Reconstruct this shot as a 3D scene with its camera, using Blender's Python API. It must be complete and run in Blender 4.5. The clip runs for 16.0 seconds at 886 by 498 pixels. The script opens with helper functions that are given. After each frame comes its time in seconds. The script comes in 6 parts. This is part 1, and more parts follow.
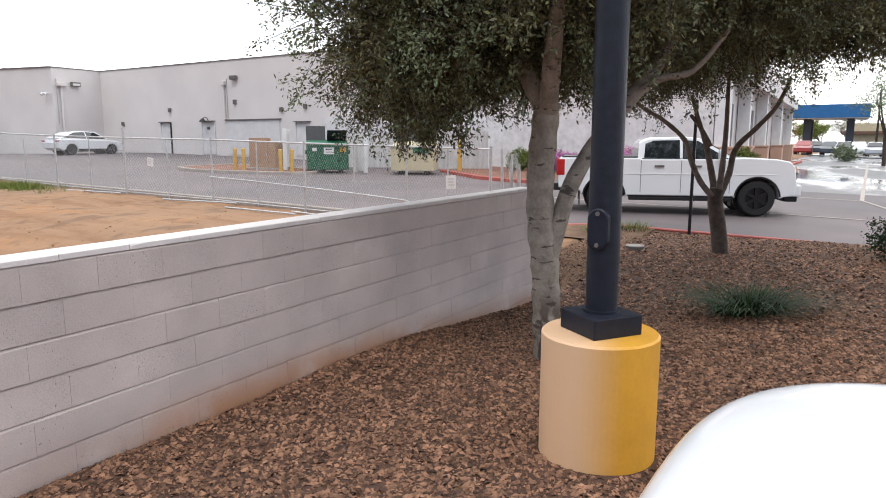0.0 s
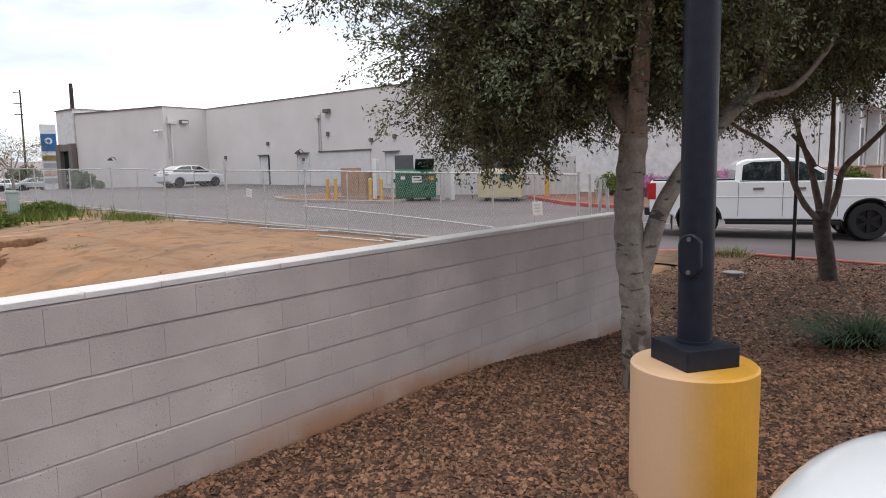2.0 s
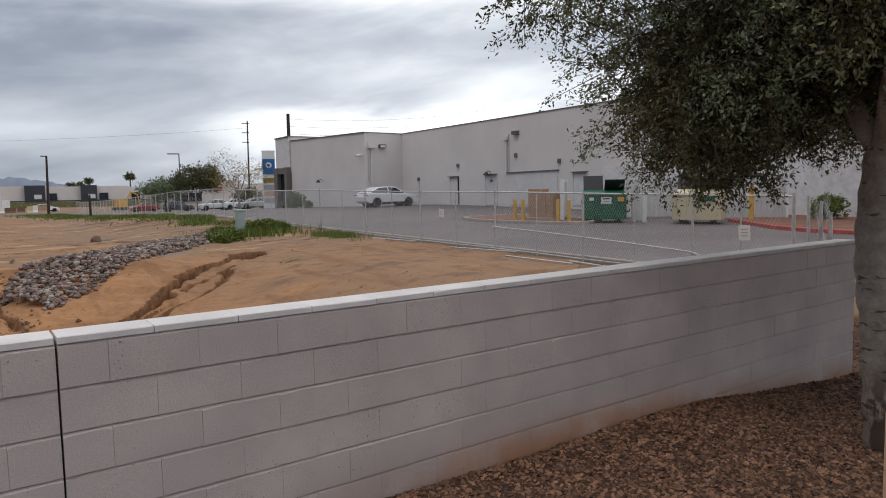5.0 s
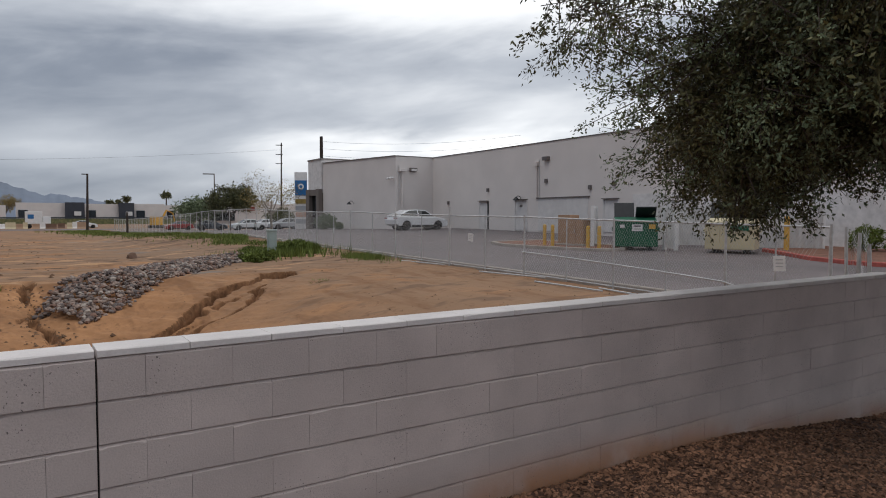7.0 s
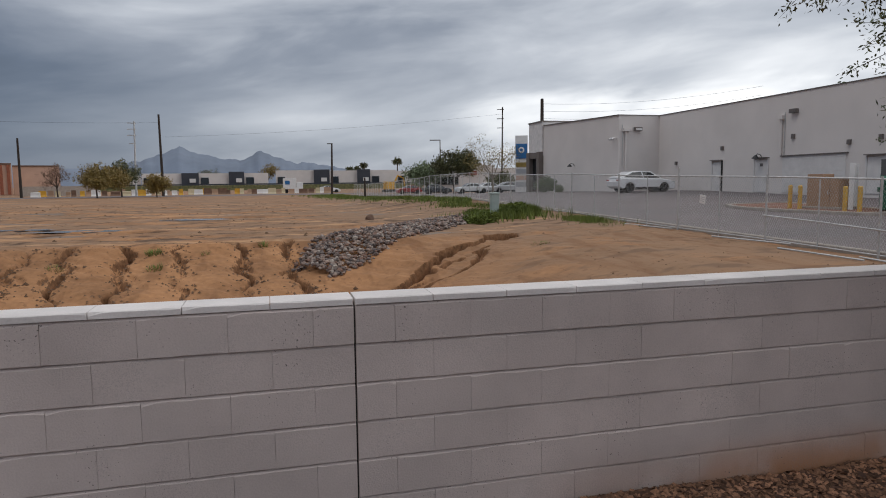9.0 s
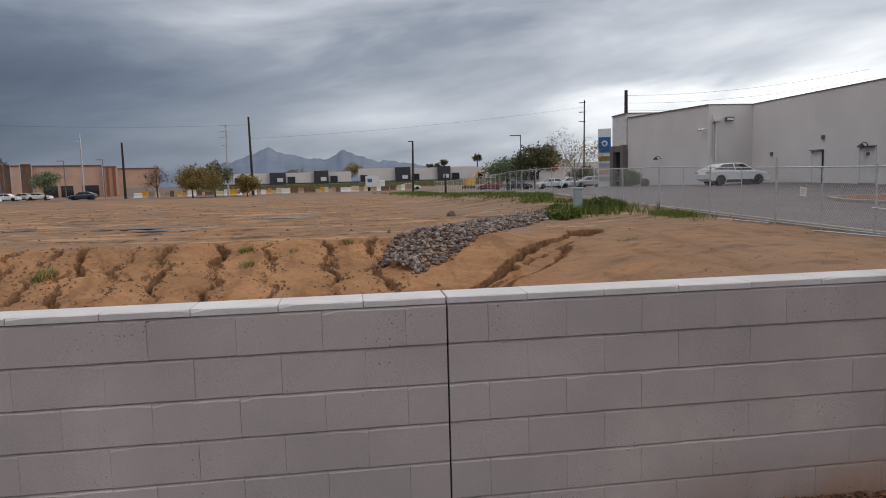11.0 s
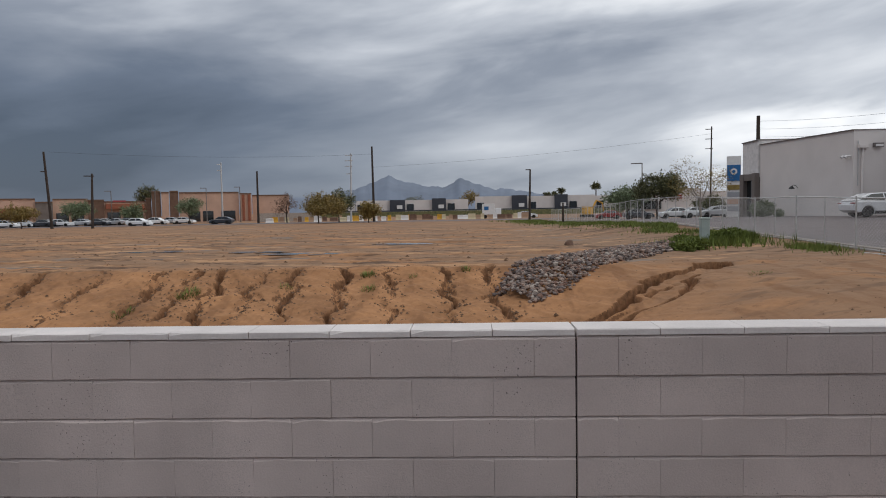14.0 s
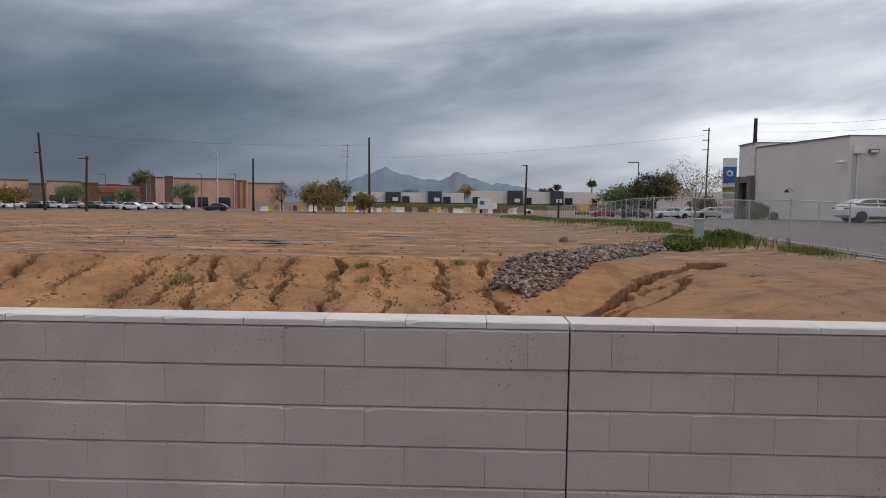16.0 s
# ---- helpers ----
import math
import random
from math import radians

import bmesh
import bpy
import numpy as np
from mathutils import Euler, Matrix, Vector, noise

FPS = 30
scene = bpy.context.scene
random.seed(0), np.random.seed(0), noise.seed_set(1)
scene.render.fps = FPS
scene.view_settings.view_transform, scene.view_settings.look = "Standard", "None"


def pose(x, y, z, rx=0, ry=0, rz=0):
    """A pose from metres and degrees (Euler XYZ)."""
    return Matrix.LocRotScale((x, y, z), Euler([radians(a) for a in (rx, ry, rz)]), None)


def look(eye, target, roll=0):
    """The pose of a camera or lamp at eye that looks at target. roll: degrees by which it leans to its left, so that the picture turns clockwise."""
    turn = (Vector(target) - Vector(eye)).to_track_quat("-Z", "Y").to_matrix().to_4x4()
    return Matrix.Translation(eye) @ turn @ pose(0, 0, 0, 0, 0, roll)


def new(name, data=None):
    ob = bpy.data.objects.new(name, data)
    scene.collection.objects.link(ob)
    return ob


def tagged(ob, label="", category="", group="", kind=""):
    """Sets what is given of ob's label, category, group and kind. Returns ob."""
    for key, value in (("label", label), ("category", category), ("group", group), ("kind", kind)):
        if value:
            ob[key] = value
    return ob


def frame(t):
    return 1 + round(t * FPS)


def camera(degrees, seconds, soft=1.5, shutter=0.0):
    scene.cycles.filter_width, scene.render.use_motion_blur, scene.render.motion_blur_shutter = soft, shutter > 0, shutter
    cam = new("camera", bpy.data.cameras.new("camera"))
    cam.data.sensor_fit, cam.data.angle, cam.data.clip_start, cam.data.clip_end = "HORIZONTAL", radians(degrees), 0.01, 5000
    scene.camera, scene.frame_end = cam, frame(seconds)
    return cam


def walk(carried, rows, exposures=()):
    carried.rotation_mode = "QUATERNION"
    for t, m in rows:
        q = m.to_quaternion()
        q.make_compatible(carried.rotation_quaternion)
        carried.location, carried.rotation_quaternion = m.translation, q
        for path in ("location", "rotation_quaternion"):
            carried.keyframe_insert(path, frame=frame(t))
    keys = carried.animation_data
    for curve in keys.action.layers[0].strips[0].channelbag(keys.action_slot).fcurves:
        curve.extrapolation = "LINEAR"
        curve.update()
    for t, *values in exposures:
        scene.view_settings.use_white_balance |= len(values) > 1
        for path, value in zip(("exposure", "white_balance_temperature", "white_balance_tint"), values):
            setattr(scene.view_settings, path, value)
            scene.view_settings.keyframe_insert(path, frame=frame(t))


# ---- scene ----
cam = camera(67.1, 16.0, soft=1.0)
PATH = [
    (0, (-0.276, -3.505, 1.72), (1.413, -2.482, 1.404), 0.1),
    (0.5, (-0.229, -3.489, 1.717), (1.438, -2.423, 1.424), -0.6),
    (1, (-0.23, -3.492, 1.72), (1.451, -2.444, 1.439), -1.0),
    (1.5, (-0.298, -3.509, 1.735), (1.368, -2.432, 1.483), -0.8),
    (2, (-0.246, -3.514, 1.72), (1.303, -2.271, 1.485), -1.1),
    (2.5, (-0.291, -3.482, 1.734), (1.113, -2.073, 1.524), -1.5),
    (3, (-0.333, -3.434, 1.742), (0.999, -1.952, 1.575), -2.0),
    (3.5, (-0.346, -3.385, 1.729), (1.011, -1.924, 1.576), -0.4),
    (4, (-0.302, -3.365, 1.727), (1.023, -1.884, 1.496), -1.8),
    (4.5, (-0.298, -3.361, 1.733), (0.92, -1.79, 1.519), -2.0),
    (7, (-0.329, -3.377, 1.739), (0.766, -1.705, 1.647), 0.0),
    (7.5, (-0.362, -3.375, 1.734), (0.676, -1.668, 1.638), 0.7),
    (8, (-0.392, -3.351, 1.719), (0.461, -1.55, 1.557), 0.6),
    (8.5, (-0.397, -3.348, 1.715), (0.238, -1.462, 1.521), -0.1),
    (11, (-0.449, -3.241, 1.715), (-0.183, -1.269, 1.51), -1.5),
    (11.5, (-0.462, -3.246, 1.717), (-0.341, -1.262, 1.499), -1.6),
    (12, (-0.481, -3.265, 1.722), (-0.399, -1.274, 1.547), -1.0),
    (12.5, (-0.501, -3.286, 1.727), (-0.439, -1.292, 1.582), -0.3),
    (13, (-0.527, -3.292, 1.731), (-0.565, -1.296, 1.598), -0.3),
    (13.5, (-0.53, -3.284, 1.733), (-0.609, -1.289, 1.621), -0.8),
    (14, (-0.527, -3.279, 1.731), (-0.601, -1.283, 1.616), -1.0),
    (14.5, (-0.534, -3.305, 1.73), (-0.603, -1.311, 1.6), -0.6),
    (15, (-0.532, -3.292, 1.72), (-0.562, -1.297, 1.573), 0.2),
    (15.5, (-0.537, -3.274, 1.713), (-0.57, -1.281, 1.552), 0.5),
    (16, (-0.54, -3.288, 1.721), (-0.597, -1.293, 1.586), 0.7),
]
EXPOSURES = [(0.0, 1.0), (0.5, 0.90), (1.5, 0.80), (2.5, 0.38), (3.5, 0.05), (4.5, -0.02), (7.0, -0.30), (8.5, -0.30), (11.0, -0.25), (12.0, -0.12), (13.0, -0.30), (16.0, -0.28)]
walk(cam, [(t, look(eye, target, roll)) for t, eye, target, roll in PATH], EXPOSURES)

# ---------------------------------------------------------------- world, sun
world = bpy.data.worlds.new("world")
scene.world = world
world.use_nodes = True
WT = world.node_tree
WT.nodes.clear()


def wn(kind, **kw):
    n = WT.nodes.new(kind)
    for k, v in kw.items():
        n.inputs[k].default_value = v
    return n


def wmath(op, a, b=None):
    n = WT.nodes.new("ShaderNodeMath")
    n.operation = op
    for i, v in enumerate((a, b)):
        if v is None:
            continue
        if isinstance(v, (int, float)):
            n.inputs[i].default_value = v
        else:
            WT.links.new(v, n.inputs[i])
    return n.outputs[0]


def wmix(fac, a, b):
    n = WT.nodes.new("ShaderNodeMix")
    n.data_type = "RGBA"
    for i, v in ((0, fac), (6, a), (7, b)):
        if isinstance(v, (int, float, tuple)):
            n.inputs[i].default_value = v
        else:
            WT.links.new(v, n.inputs[i])
    return n.outputs[2]


def wramp(src, stops):
    n = WT.nodes.new("ShaderNodeValToRGB")
    WT.links.new(src, n.inputs[0])
    els = n.color_ramp.elements
    while len(els) < len(stops):
        els.new(0.5)
    for e, (p, c) in zip(els, stops):
        e.position, e.color = p, (*c, 1)
    return n.outputs[0]


sky_tex = WT.nodes.new("ShaderNodeTexSky")
sky_tex.sky_type = "NISHITA"
sky_tex.sun_disc = False
sky_tex.sun_elevation, sky_tex.sun_rotation = radians(60), radians(252)
coord = WT.nodes.new("ShaderNodeTexCoord")
sep = WT.nodes.new("ShaderNodeSeparateXYZ")
WT.links.new(coord.outputs["Generated"], sep.inputs[0])
dx, dy, dz = sep.outputs
up = wmath("MAXIMUM", dz, 0.0)


def cloud_noise(sx, sz, scale, detail, rough, twist):
    """Cloud forms drawn out along the horizon."""
    v = WT.nodes.new("ShaderNodeCombineXYZ")
    for k, c in enumerate((wmath("MULTIPLY", dx, sx), wmath("MULTIPLY", dy, sx), wmath("MULTIPLY", wmath("ADD", dz, wmath("MULTIPLY", dx, -0.10)), sz))):
        WT.links.new(c, v.inputs[k])
    n = wn("ShaderNodeTexNoise", Scale=scale, Detail=detail, Roughness=rough, Distortion=twist)
    WT.links.new(v.outputs[0], n.inputs["Vector"])
    return wmath("SUBTRACT", n.outputs[0], 0.5)


def bump_at(x, centre, width):
    """A smooth hill of height 1."""
    q = wmath("DIVIDE", wmath("SUBTRACT", x, centre), width)
    return wmath("POWER", 2.718, wmath("MULTIPLY", wmath("MULTIPLY", q, q), -1.0))


def rise(x, lo, hi):
    n = WT.nodes.new("ShaderNodeMapRange")
    n.interpolation_type = "SMOOTHSTEP"
    WT.links.new(x, n.inputs[0])
    n.inputs[1].default_value, n.inputs[2].default_value = lo, hi
    return n.outputs[0]


broad = cloud_noise(1.6, 6.5, 1.0, 5.0, 0.48, 0.25)
fine = cloud_noise(4.0, 15.0, 1.0, 6.0, 0.52, 0.35)
puffs = wmath("ADD", wmath("MULTIPLY", broad, 0.95), wmath("MULTIPLY", fine, 0.42))
# brighter towards the gap behind the store, darker towards the rain; a dark shelf of cloud that climbs to the bright side
toward = wmath("ADD", wmath("MULTIPLY", dx, 0.36), 0.47)
shelf = bump_at(wmath("ADD", up, wmath("MULTIPLY", fine, 0.06)), wmath("ADD", wmath("MULTIPLY", dx, 0.12), 0.155), 0.075)
front = rise(dy, -0.2, 0.5)
rain = wmath("MULTIPLY", rise(wmath("MULTIPLY", dx, -1.0), -0.05, 0.45), wmath("SUBTRACT", 1.0, rise(up, 0.10, 0.28)))
body = wmath("ADD", wmath("ADD", puffs, toward), wmath("MULTIPLY", rise(up, 0.15, 0.40), 0.26))
body = wmath("SUBTRACT", body, wmath("MULTIPLY", wmath("MULTIPLY", shelf, front), 0.20))
body = wmath("SUBTRACT", body, wmath("MULTIPLY", wmath("MULTIPLY", rain, front), 0.13))
# unseen sky behind the viewpoint, darkened to dim the wall end and gravel
body = wmath("SUBTRACT", body, wmath("MULTIPLY", wmath("SUBTRACT", 1.0, rise(dy, -0.6, 0.1)), 0.12))
# open bright sky under the cloud base
gap = wmath("MULTIPLY", wmath("SUBTRACT", 1.0, rise(wmath("ADD", up, wmath("MULTIPLY", puffs, -0.16)), 0.085, 0.135)), rise(wmath("ADD", dx, wmath("MULTIPLY", fine, 0.5)), 0.20, 0.72))
body = wmath("ADD", body, wmath("MULTIPLY", gap, 0.30))
tone = wramp(body, [(0.0, (0.085, 0.110, 0.155)), (0.20, (0.145, 0.178, 0.240)), (0.42, (0.29, 0.325, 0.390)), (0.60, (0.55, 0.585, 0.645)), (0.78, (0.95, 0.975, 1.01)), (1.0, (1.3, 1.3, 1.3))])
blue = WT.nodes.new("ShaderNodeVectorMath")
blue.operation = "SCALE"
WT.links.new(sky_tex.outputs[0], blue.inputs[0])
blue.inputs["Scale"].default_value = 0.10
tone = wmix(0.94, blue.outputs[0], tone)
bg = wn("ShaderNodeBackground", Strength=1.22)
WT.links.new(tone, bg.inputs[0])
wout = WT.nodes.new("ShaderNodeOutputWorld")
WT.links.new(bg.outputs[0], wout.inputs[0])

sun = new("sun", bpy.data.lights.new("sun", "SUN"))
sun.data.energy, sun.data.angle, sun.data.color = 0.7, radians(28), (1.0, 0.965, 0.91)
sun.matrix_world = look((-24, -8, 44), (0, 0, 0))


# ---------------------------------------------------------------- materials
def material(name, base, rough=0.8, metal=0.0, scale=6.0, vary=0.25, tint=None, bump=0.0, fine=60.0, random_vary=0.0, island=0.0, coat=0.0, spec=0.5):
    """A surface with colour variation at two scales and fine relief, at real-world size."""
    m = bpy.data.materials.new(name)
    m.use_nodes = True
    nt = m.node_tree
    b = nt.nodes["Principled BSDF"]
    tc = nt.nodes.new("ShaderNodeTexCoord")
    geo = nt.nodes.new("ShaderNodeNewGeometry")
    n1 = nt.nodes.new("ShaderNodeTexNoise")
    n1.inputs["Scale"].default_value, n1.inputs["Detail"].default_value = scale, 6
    n2 = nt.nodes.new("ShaderNodeTexNoise")
    n2.inputs["Scale"].default_value, n2.inputs["Detail"].default_value = fine, 4
    for n in (n1, n2):
        nt.links.new(geo.outputs["Position"], n.inputs["Vector"])
    add = nt.nodes.new("ShaderNodeMath")
    add.operation = "MULTIPLY_ADD"
    nt.links.new(n2.outputs[0], add.inputs[0])
    add.inputs[1].default_value = 0.4
    nt.links.new(n1.outputs[0], add.inputs[2])
    ramp = nt.nodes.new("ShaderNodeValToRGB")
    nt.links.new(add.outputs[0], ramp.inputs[0])
    dark = tuple(c * (1 - vary) for c in base)
    light = tint if tint else tuple(min(1, c * (1 + vary)) for c in base)
    ramp.color_ramp.elements[0].position, ramp.color_ramp.elements[0].color = 0.45, (*dark, 1)
    ramp.color_ramp.elements[1].position, ramp.color_ramp.elements[1].color = 0.95, (*light, 1)
    col = ramp.outputs[0]
    if random_vary or island:
        hs = nt.nodes.new("ShaderNodeHueSaturation")
        mr = nt.nodes.new("ShaderNodeMapRange")
        if island:
            nt.links.new(geo.outputs["Random Per Island"], mr.inputs[0])
        else:
            oi = nt.nodes.new("ShaderNodeObjectInfo")
            nt.links.new(oi.outputs["Random"], mr.inputs[0])
        v = random_vary or island
        mr.inputs[3].default_value, mr.inputs[4].default_value = 1 - v, 1 + v
        nt.links.new(mr.outputs[0], hs.inputs["Value"])
        nt.links.new(col, hs.inputs["Color"])
        col = hs.outputs[0]
    nt.links.new(col, b.inputs["Base Color"])
    b.inputs["Roughness"].default_value, b.inputs["Metallic"].default_value = rough, metal
    b.inputs["Specular IOR Level"].default_value = spec
    if coat:
        b.inputs["Coat Weight"].default_value, b.inputs["Coat Roughness"].default_value = coat, 0.06
    if bump:
        bp = nt.nodes.new("ShaderNodeBump")
        bp.inputs["Strength"].default_value, bp.inputs["Distance"].default_value = min(1, bump), 0.01 * max(1, bump)
        nt.links.new(add.outputs[0], bp.inputs["Height"])
        nt.links.new(bp.outputs[0], b.inputs["Normal"])
    return m


def tinted_glass(name, base, rough=0.04):
    m = material(name, base, rough, 0.0, 2, 0.1, spec=0.8)
    return m


def chain(nt, kind, **kw):
    n = nt.nodes.new(kind)
    for a, v in kw.items():
        n.inputs[a].default_value = v
    return n


def layer(nt, fac, over, colour):
    """Lays a colour over the base where fac says; over: the socket under it."""
    n = nt.nodes.new("ShaderNodeMix")
    n.data_type = "RGBA"
    nt.links.new(fac, n.inputs[0])
    nt.links.new(over, n.inputs[6])
    n.inputs[7].default_value = (*colour, 1)
    return n.outputs[2]


def base_of(m):
    nt = m.node_tree
    b = nt.nodes["Principled BSDF"]
    return nt, b, b.inputs["Base Color"].links[0].from_socket


def noise_mask(nt, scale, lo, hi, detail=5.0, stretch=(1, 1, 1), rough=0.55):
    g = nt.nodes.new("ShaderNodeNewGeometry")
    mp = nt.nodes.new("ShaderNodeMapping")
    mp.inputs["Scale"].default_value = stretch
    nt.links.new(g.outputs["Position"], mp.inputs[0])
    n = chain(nt, "ShaderNodeTexNoise", Scale=scale, Detail=detail, Roughness=rough)
    nt.links.new(mp.outputs[0], n.inputs["Vector"])
    r = nt.nodes.new("ShaderNodeMapRange")
    r.interpolation_type = "SMOOTHSTEP"
    nt.links.new(n.outputs[0], r.inputs[0])
    r.inputs[1].default_value, r.inputs[2].default_value = lo, hi
    return r.outputs[0]


def times(nt, a, b):
    n = nt.nodes.new("ShaderNodeMath")
    n.operation = "MULTIPLY"
    for i, v in enumerate((a, b)):
        if isinstance(v, (int, float)):
            n.inputs[i].default_value = v
        else:
            nt.links.new(v, n.inputs[i])
    return n.outputs[0]


M_BLOCK = material("painted_block", (0.535, 0.456, 0.430), 0.9, 0, 1.6, 0.16, None, 0.5, 110, random_vary=0.03)
M_CAP = material("cap_block", (0.68, 0.63, 0.61), 0.9, 0, 3, 0.14, None, 0.3, 90, random_vary=0.05)
M_MORTAR = material("mortar", (0.42, 0.37, 0.35), 0.95, 0, 8, 0.2, None, 0.5, 120)
M_GRAVELBED = material("gravel_bed", (0.075, 0.038, 0.026), 0.95, 0, 3, 0.4, None, 1.5, 45)
M_STONE = material("gravel_stone", (0.165, 0.082, 0.048), 0.75, 0, 9, 0.4, (0.285, 0.152, 0.092), 0.3, 90, island=0.7, spec=0.3)
M_DIRT = material("dirt", (0.310, 0.156, 0.077), 0.95, 0, 0.55, 0.28, (0.47, 0.24, 0.113), 3.0, 7, spec=0.2)
# soil of the steep cuts, darkened in colour for their shade
M_CUT = material("shaded_cut_soil", (0.215, 0.108, 0.054), 0.95, 0, 5, 0.5, None, 2.5, 14, spec=0.2)
M_PUDDLE = material("muddy_water", (0.11, 0.088, 0.070), 0.14, 0, 1.2, 0.15)
M_ASPHALT = material("asphalt", (0.135, 0.110, 0.110), 0.8, 0, 0.35, 0.25, None, 0.4, 40)
M_WET = material("wet_asphalt", (0.085, 0.085, 0.09), 0.26, 0, 0.6, 0.3, None, 0.15, 25)
M_KERB = material("concrete_kerb", (0.38, 0.33, 0.29), 0.9, 0, 4, 0.2, None, 0.4, 60)
M_REDKERB = material("red_kerb", (0.42, 0.10, 0.08), 0.8, 0, 5, 0.25, None, 0.2, 60)
M_STUCCO = material("stucco", (0.71, 0.665, 0.640), 0.92, 0, 0.35, 0.07, None, 0.3, 20)
M_STUCCO2 = material("rough_block_white", (0.70, 0.68, 0.67), 0.92, 0, 2.5, 0.12, None, 1.5, 5)
M_COPING = material("metal_coping", (0.20, 0.18, 0.17), 0.5, 0.6, 3, 0.1)
M_TAUPE = material("taupe_stucco", (0.17, 0.145, 0.13), 0.9, 0, 1, 0.12)
M_YELLOW = material("yellow_paint", (0.62, 0.37, 0.07), 0.6, 0, 5, 0.12, None, 0.2, 70)
M_DARKPOLE = material("navy_pole_paint", (0.012, 0.015, 0.025), 0.48, 0.0, 14, 0.3, None, 0.15, 90, spec=0.3)
M_BARK = material("pale_bark", (0.27, 0.225, 0.18), 0.9, 0, 7, 0.4, (0.40, 0.35, 0.295), 1.2, 40)
M_DARKBARK = material("dark_bark", (0.075, 0.055, 0.045), 0.95, 0, 12, 0.4, None, 1.5, 50)
M_GREYBARK = material("grey_brown_bark", (0.15, 0.12, 0.10), 0.95, 0, 9, 0.45, None, 1.5, 40)
M_LEAF = material("tree_leaf", (0.070, 0.094, 0.038), 0.5, 0, 1.6, 0.45, (0.165, 0.155, 0.066), 0, 30, island=0.6, spec=0.4)
M_SOIL = material("damp_brown_soil", (0.16, 0.098, 0.062), 0.95, 0, 2, 0.35, None, 2.0, 25, spec=0.2)
M_LEAF2 = material("grey_green_leaf", (0.16, 0.20, 0.105), 0.6, 0, 2, 0.3, None, 0, 30, island=0.35)
M_LEAF3 = material("olive_leaf", (0.23, 0.165, 0.045), 0.6, 0, 2, 0.3, None, 0, 30, island=0.35)
M_GRASS = material("grass_blade", (0.135, 0.170, 0.040), 0.7, 0, 2, 0.3, None, 0, 30, island=0.45, spec=0.2)
M_LILY = material("dark_grass_blade", (0.022, 0.045, 0.016), 0.7, 0, 2, 0.3, None, 0, 30, island=0.5, spec=0.2)
M_FLOWER = material("pink_petal", (0.62, 0.24, 0.50), 0.6, 0, 3, 0.2, None, 0, 30, island=0.3)
M_GALV = material("galvanised_steel", (0.52, 0.52, 0.52), 0.45, 0.4, 8, 0.2, None, 0.1, 60)
M_WHITECAR = material("white_car_paint", (0.80, 0.81, 0.82), 0.25, 0, 0.7, 0.03, coat=0.8)
M_BLACKTRIM = material("black_trim", (0.012, 0.012, 0.013), 0.45, 0, 8, 0.2)
M_TYRE = material("tyre_rubber", (0.016, 0.016, 0.017), 0.85, 0, 20, 0.3)
M_RIM = material("black_rim", (0.03, 0.03, 0.033), 0.3, 0.6, 8, 0.2)
M_GLASS = tinted_glass("tinted_glass", (0.012, 0.016, 0.018))
M_DUMP = material("green_dumpster_paint", (0.012, 0.115, 0.060), 0.5, 0, 2, 0.25, None, 0.2, 30)
M_CREAM = material("cream_paint", (0.58, 0.50, 0.33), 0.7, 0, 2, 0.12)
M_LID = material("black_plastic_lid", (0.02, 0.02, 0.022), 0.5, 0, 4, 0.2)
M_TAN = material("tan_utility_paint", (0.38, 0.25, 0.165), 0.7, 0, 2, 0.1)
M_WHITE = material("white_paint", (0.74, 0.73, 0.72), 0.7, 0, 3, 0.08)
M_WOODPOLE = material("wood_pole", (0.045, 0.033, 0.027), 0.9, 0, 3, 0.3)
# distance haze is put into this blue-grey base colour
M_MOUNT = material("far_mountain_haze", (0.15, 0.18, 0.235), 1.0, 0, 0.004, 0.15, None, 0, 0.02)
M_PINKSTUCCO = material("salmon_stucco", (0.55, 0.36, 0.27), 0.9, 0, 0.5, 0.1)
M_BROWNSTONE = material("brown_stone_veneer", (0.16, 0.095, 0.065), 0.9, 0, 1.5, 0.25)
M_DARKGREY = material("charcoal_stucco", (0.055, 0.06, 0.075), 0.9, 0, 0.5, 0.12)
M_ROCK = material("river_rock", (0.205, 0.152, 0.125), 0.85, 0, 6, 0.3, None, 0.3, 40, island=0.5)
M_ROOFTILE = material("terracotta_roof", (0.30, 0.10, 0.055), 0.85, 0, 2, 0.25)
M_BLUE = material("blue_sign", (0.02, 0.14, 0.36), 0.5, 0, 2, 0.1)
M_MULCH = material("red_brown_mulch", (0.20, 0.095, 0.062), 0.95, 0, 2.5, 0.35, None, 1.5, 30)
M_STEELBOX = material("pale_green_steel", (0.36, 0.42, 0.40), 0.6, 0, 3, 0.1)
M_ORANGE = material("machine_yellow", (0.60, 0.33, 0.03), 0.6, 0, 2, 0.15)
M_CARDARK = material("dark_car_paint", (0.03, 0.04, 0.055), 0.3, 0, 1, 0.1, coat=0.6)
M_CARRED = material("red_car_paint", (0.28, 0.02, 0.02), 0.3, 0, 1, 0.1, coat=0.6)
M_CARSILVER = material("silver_car_paint", (0.45, 0.46, 0.48), 0.3, 0.4, 1, 0.1, coat=0.6)

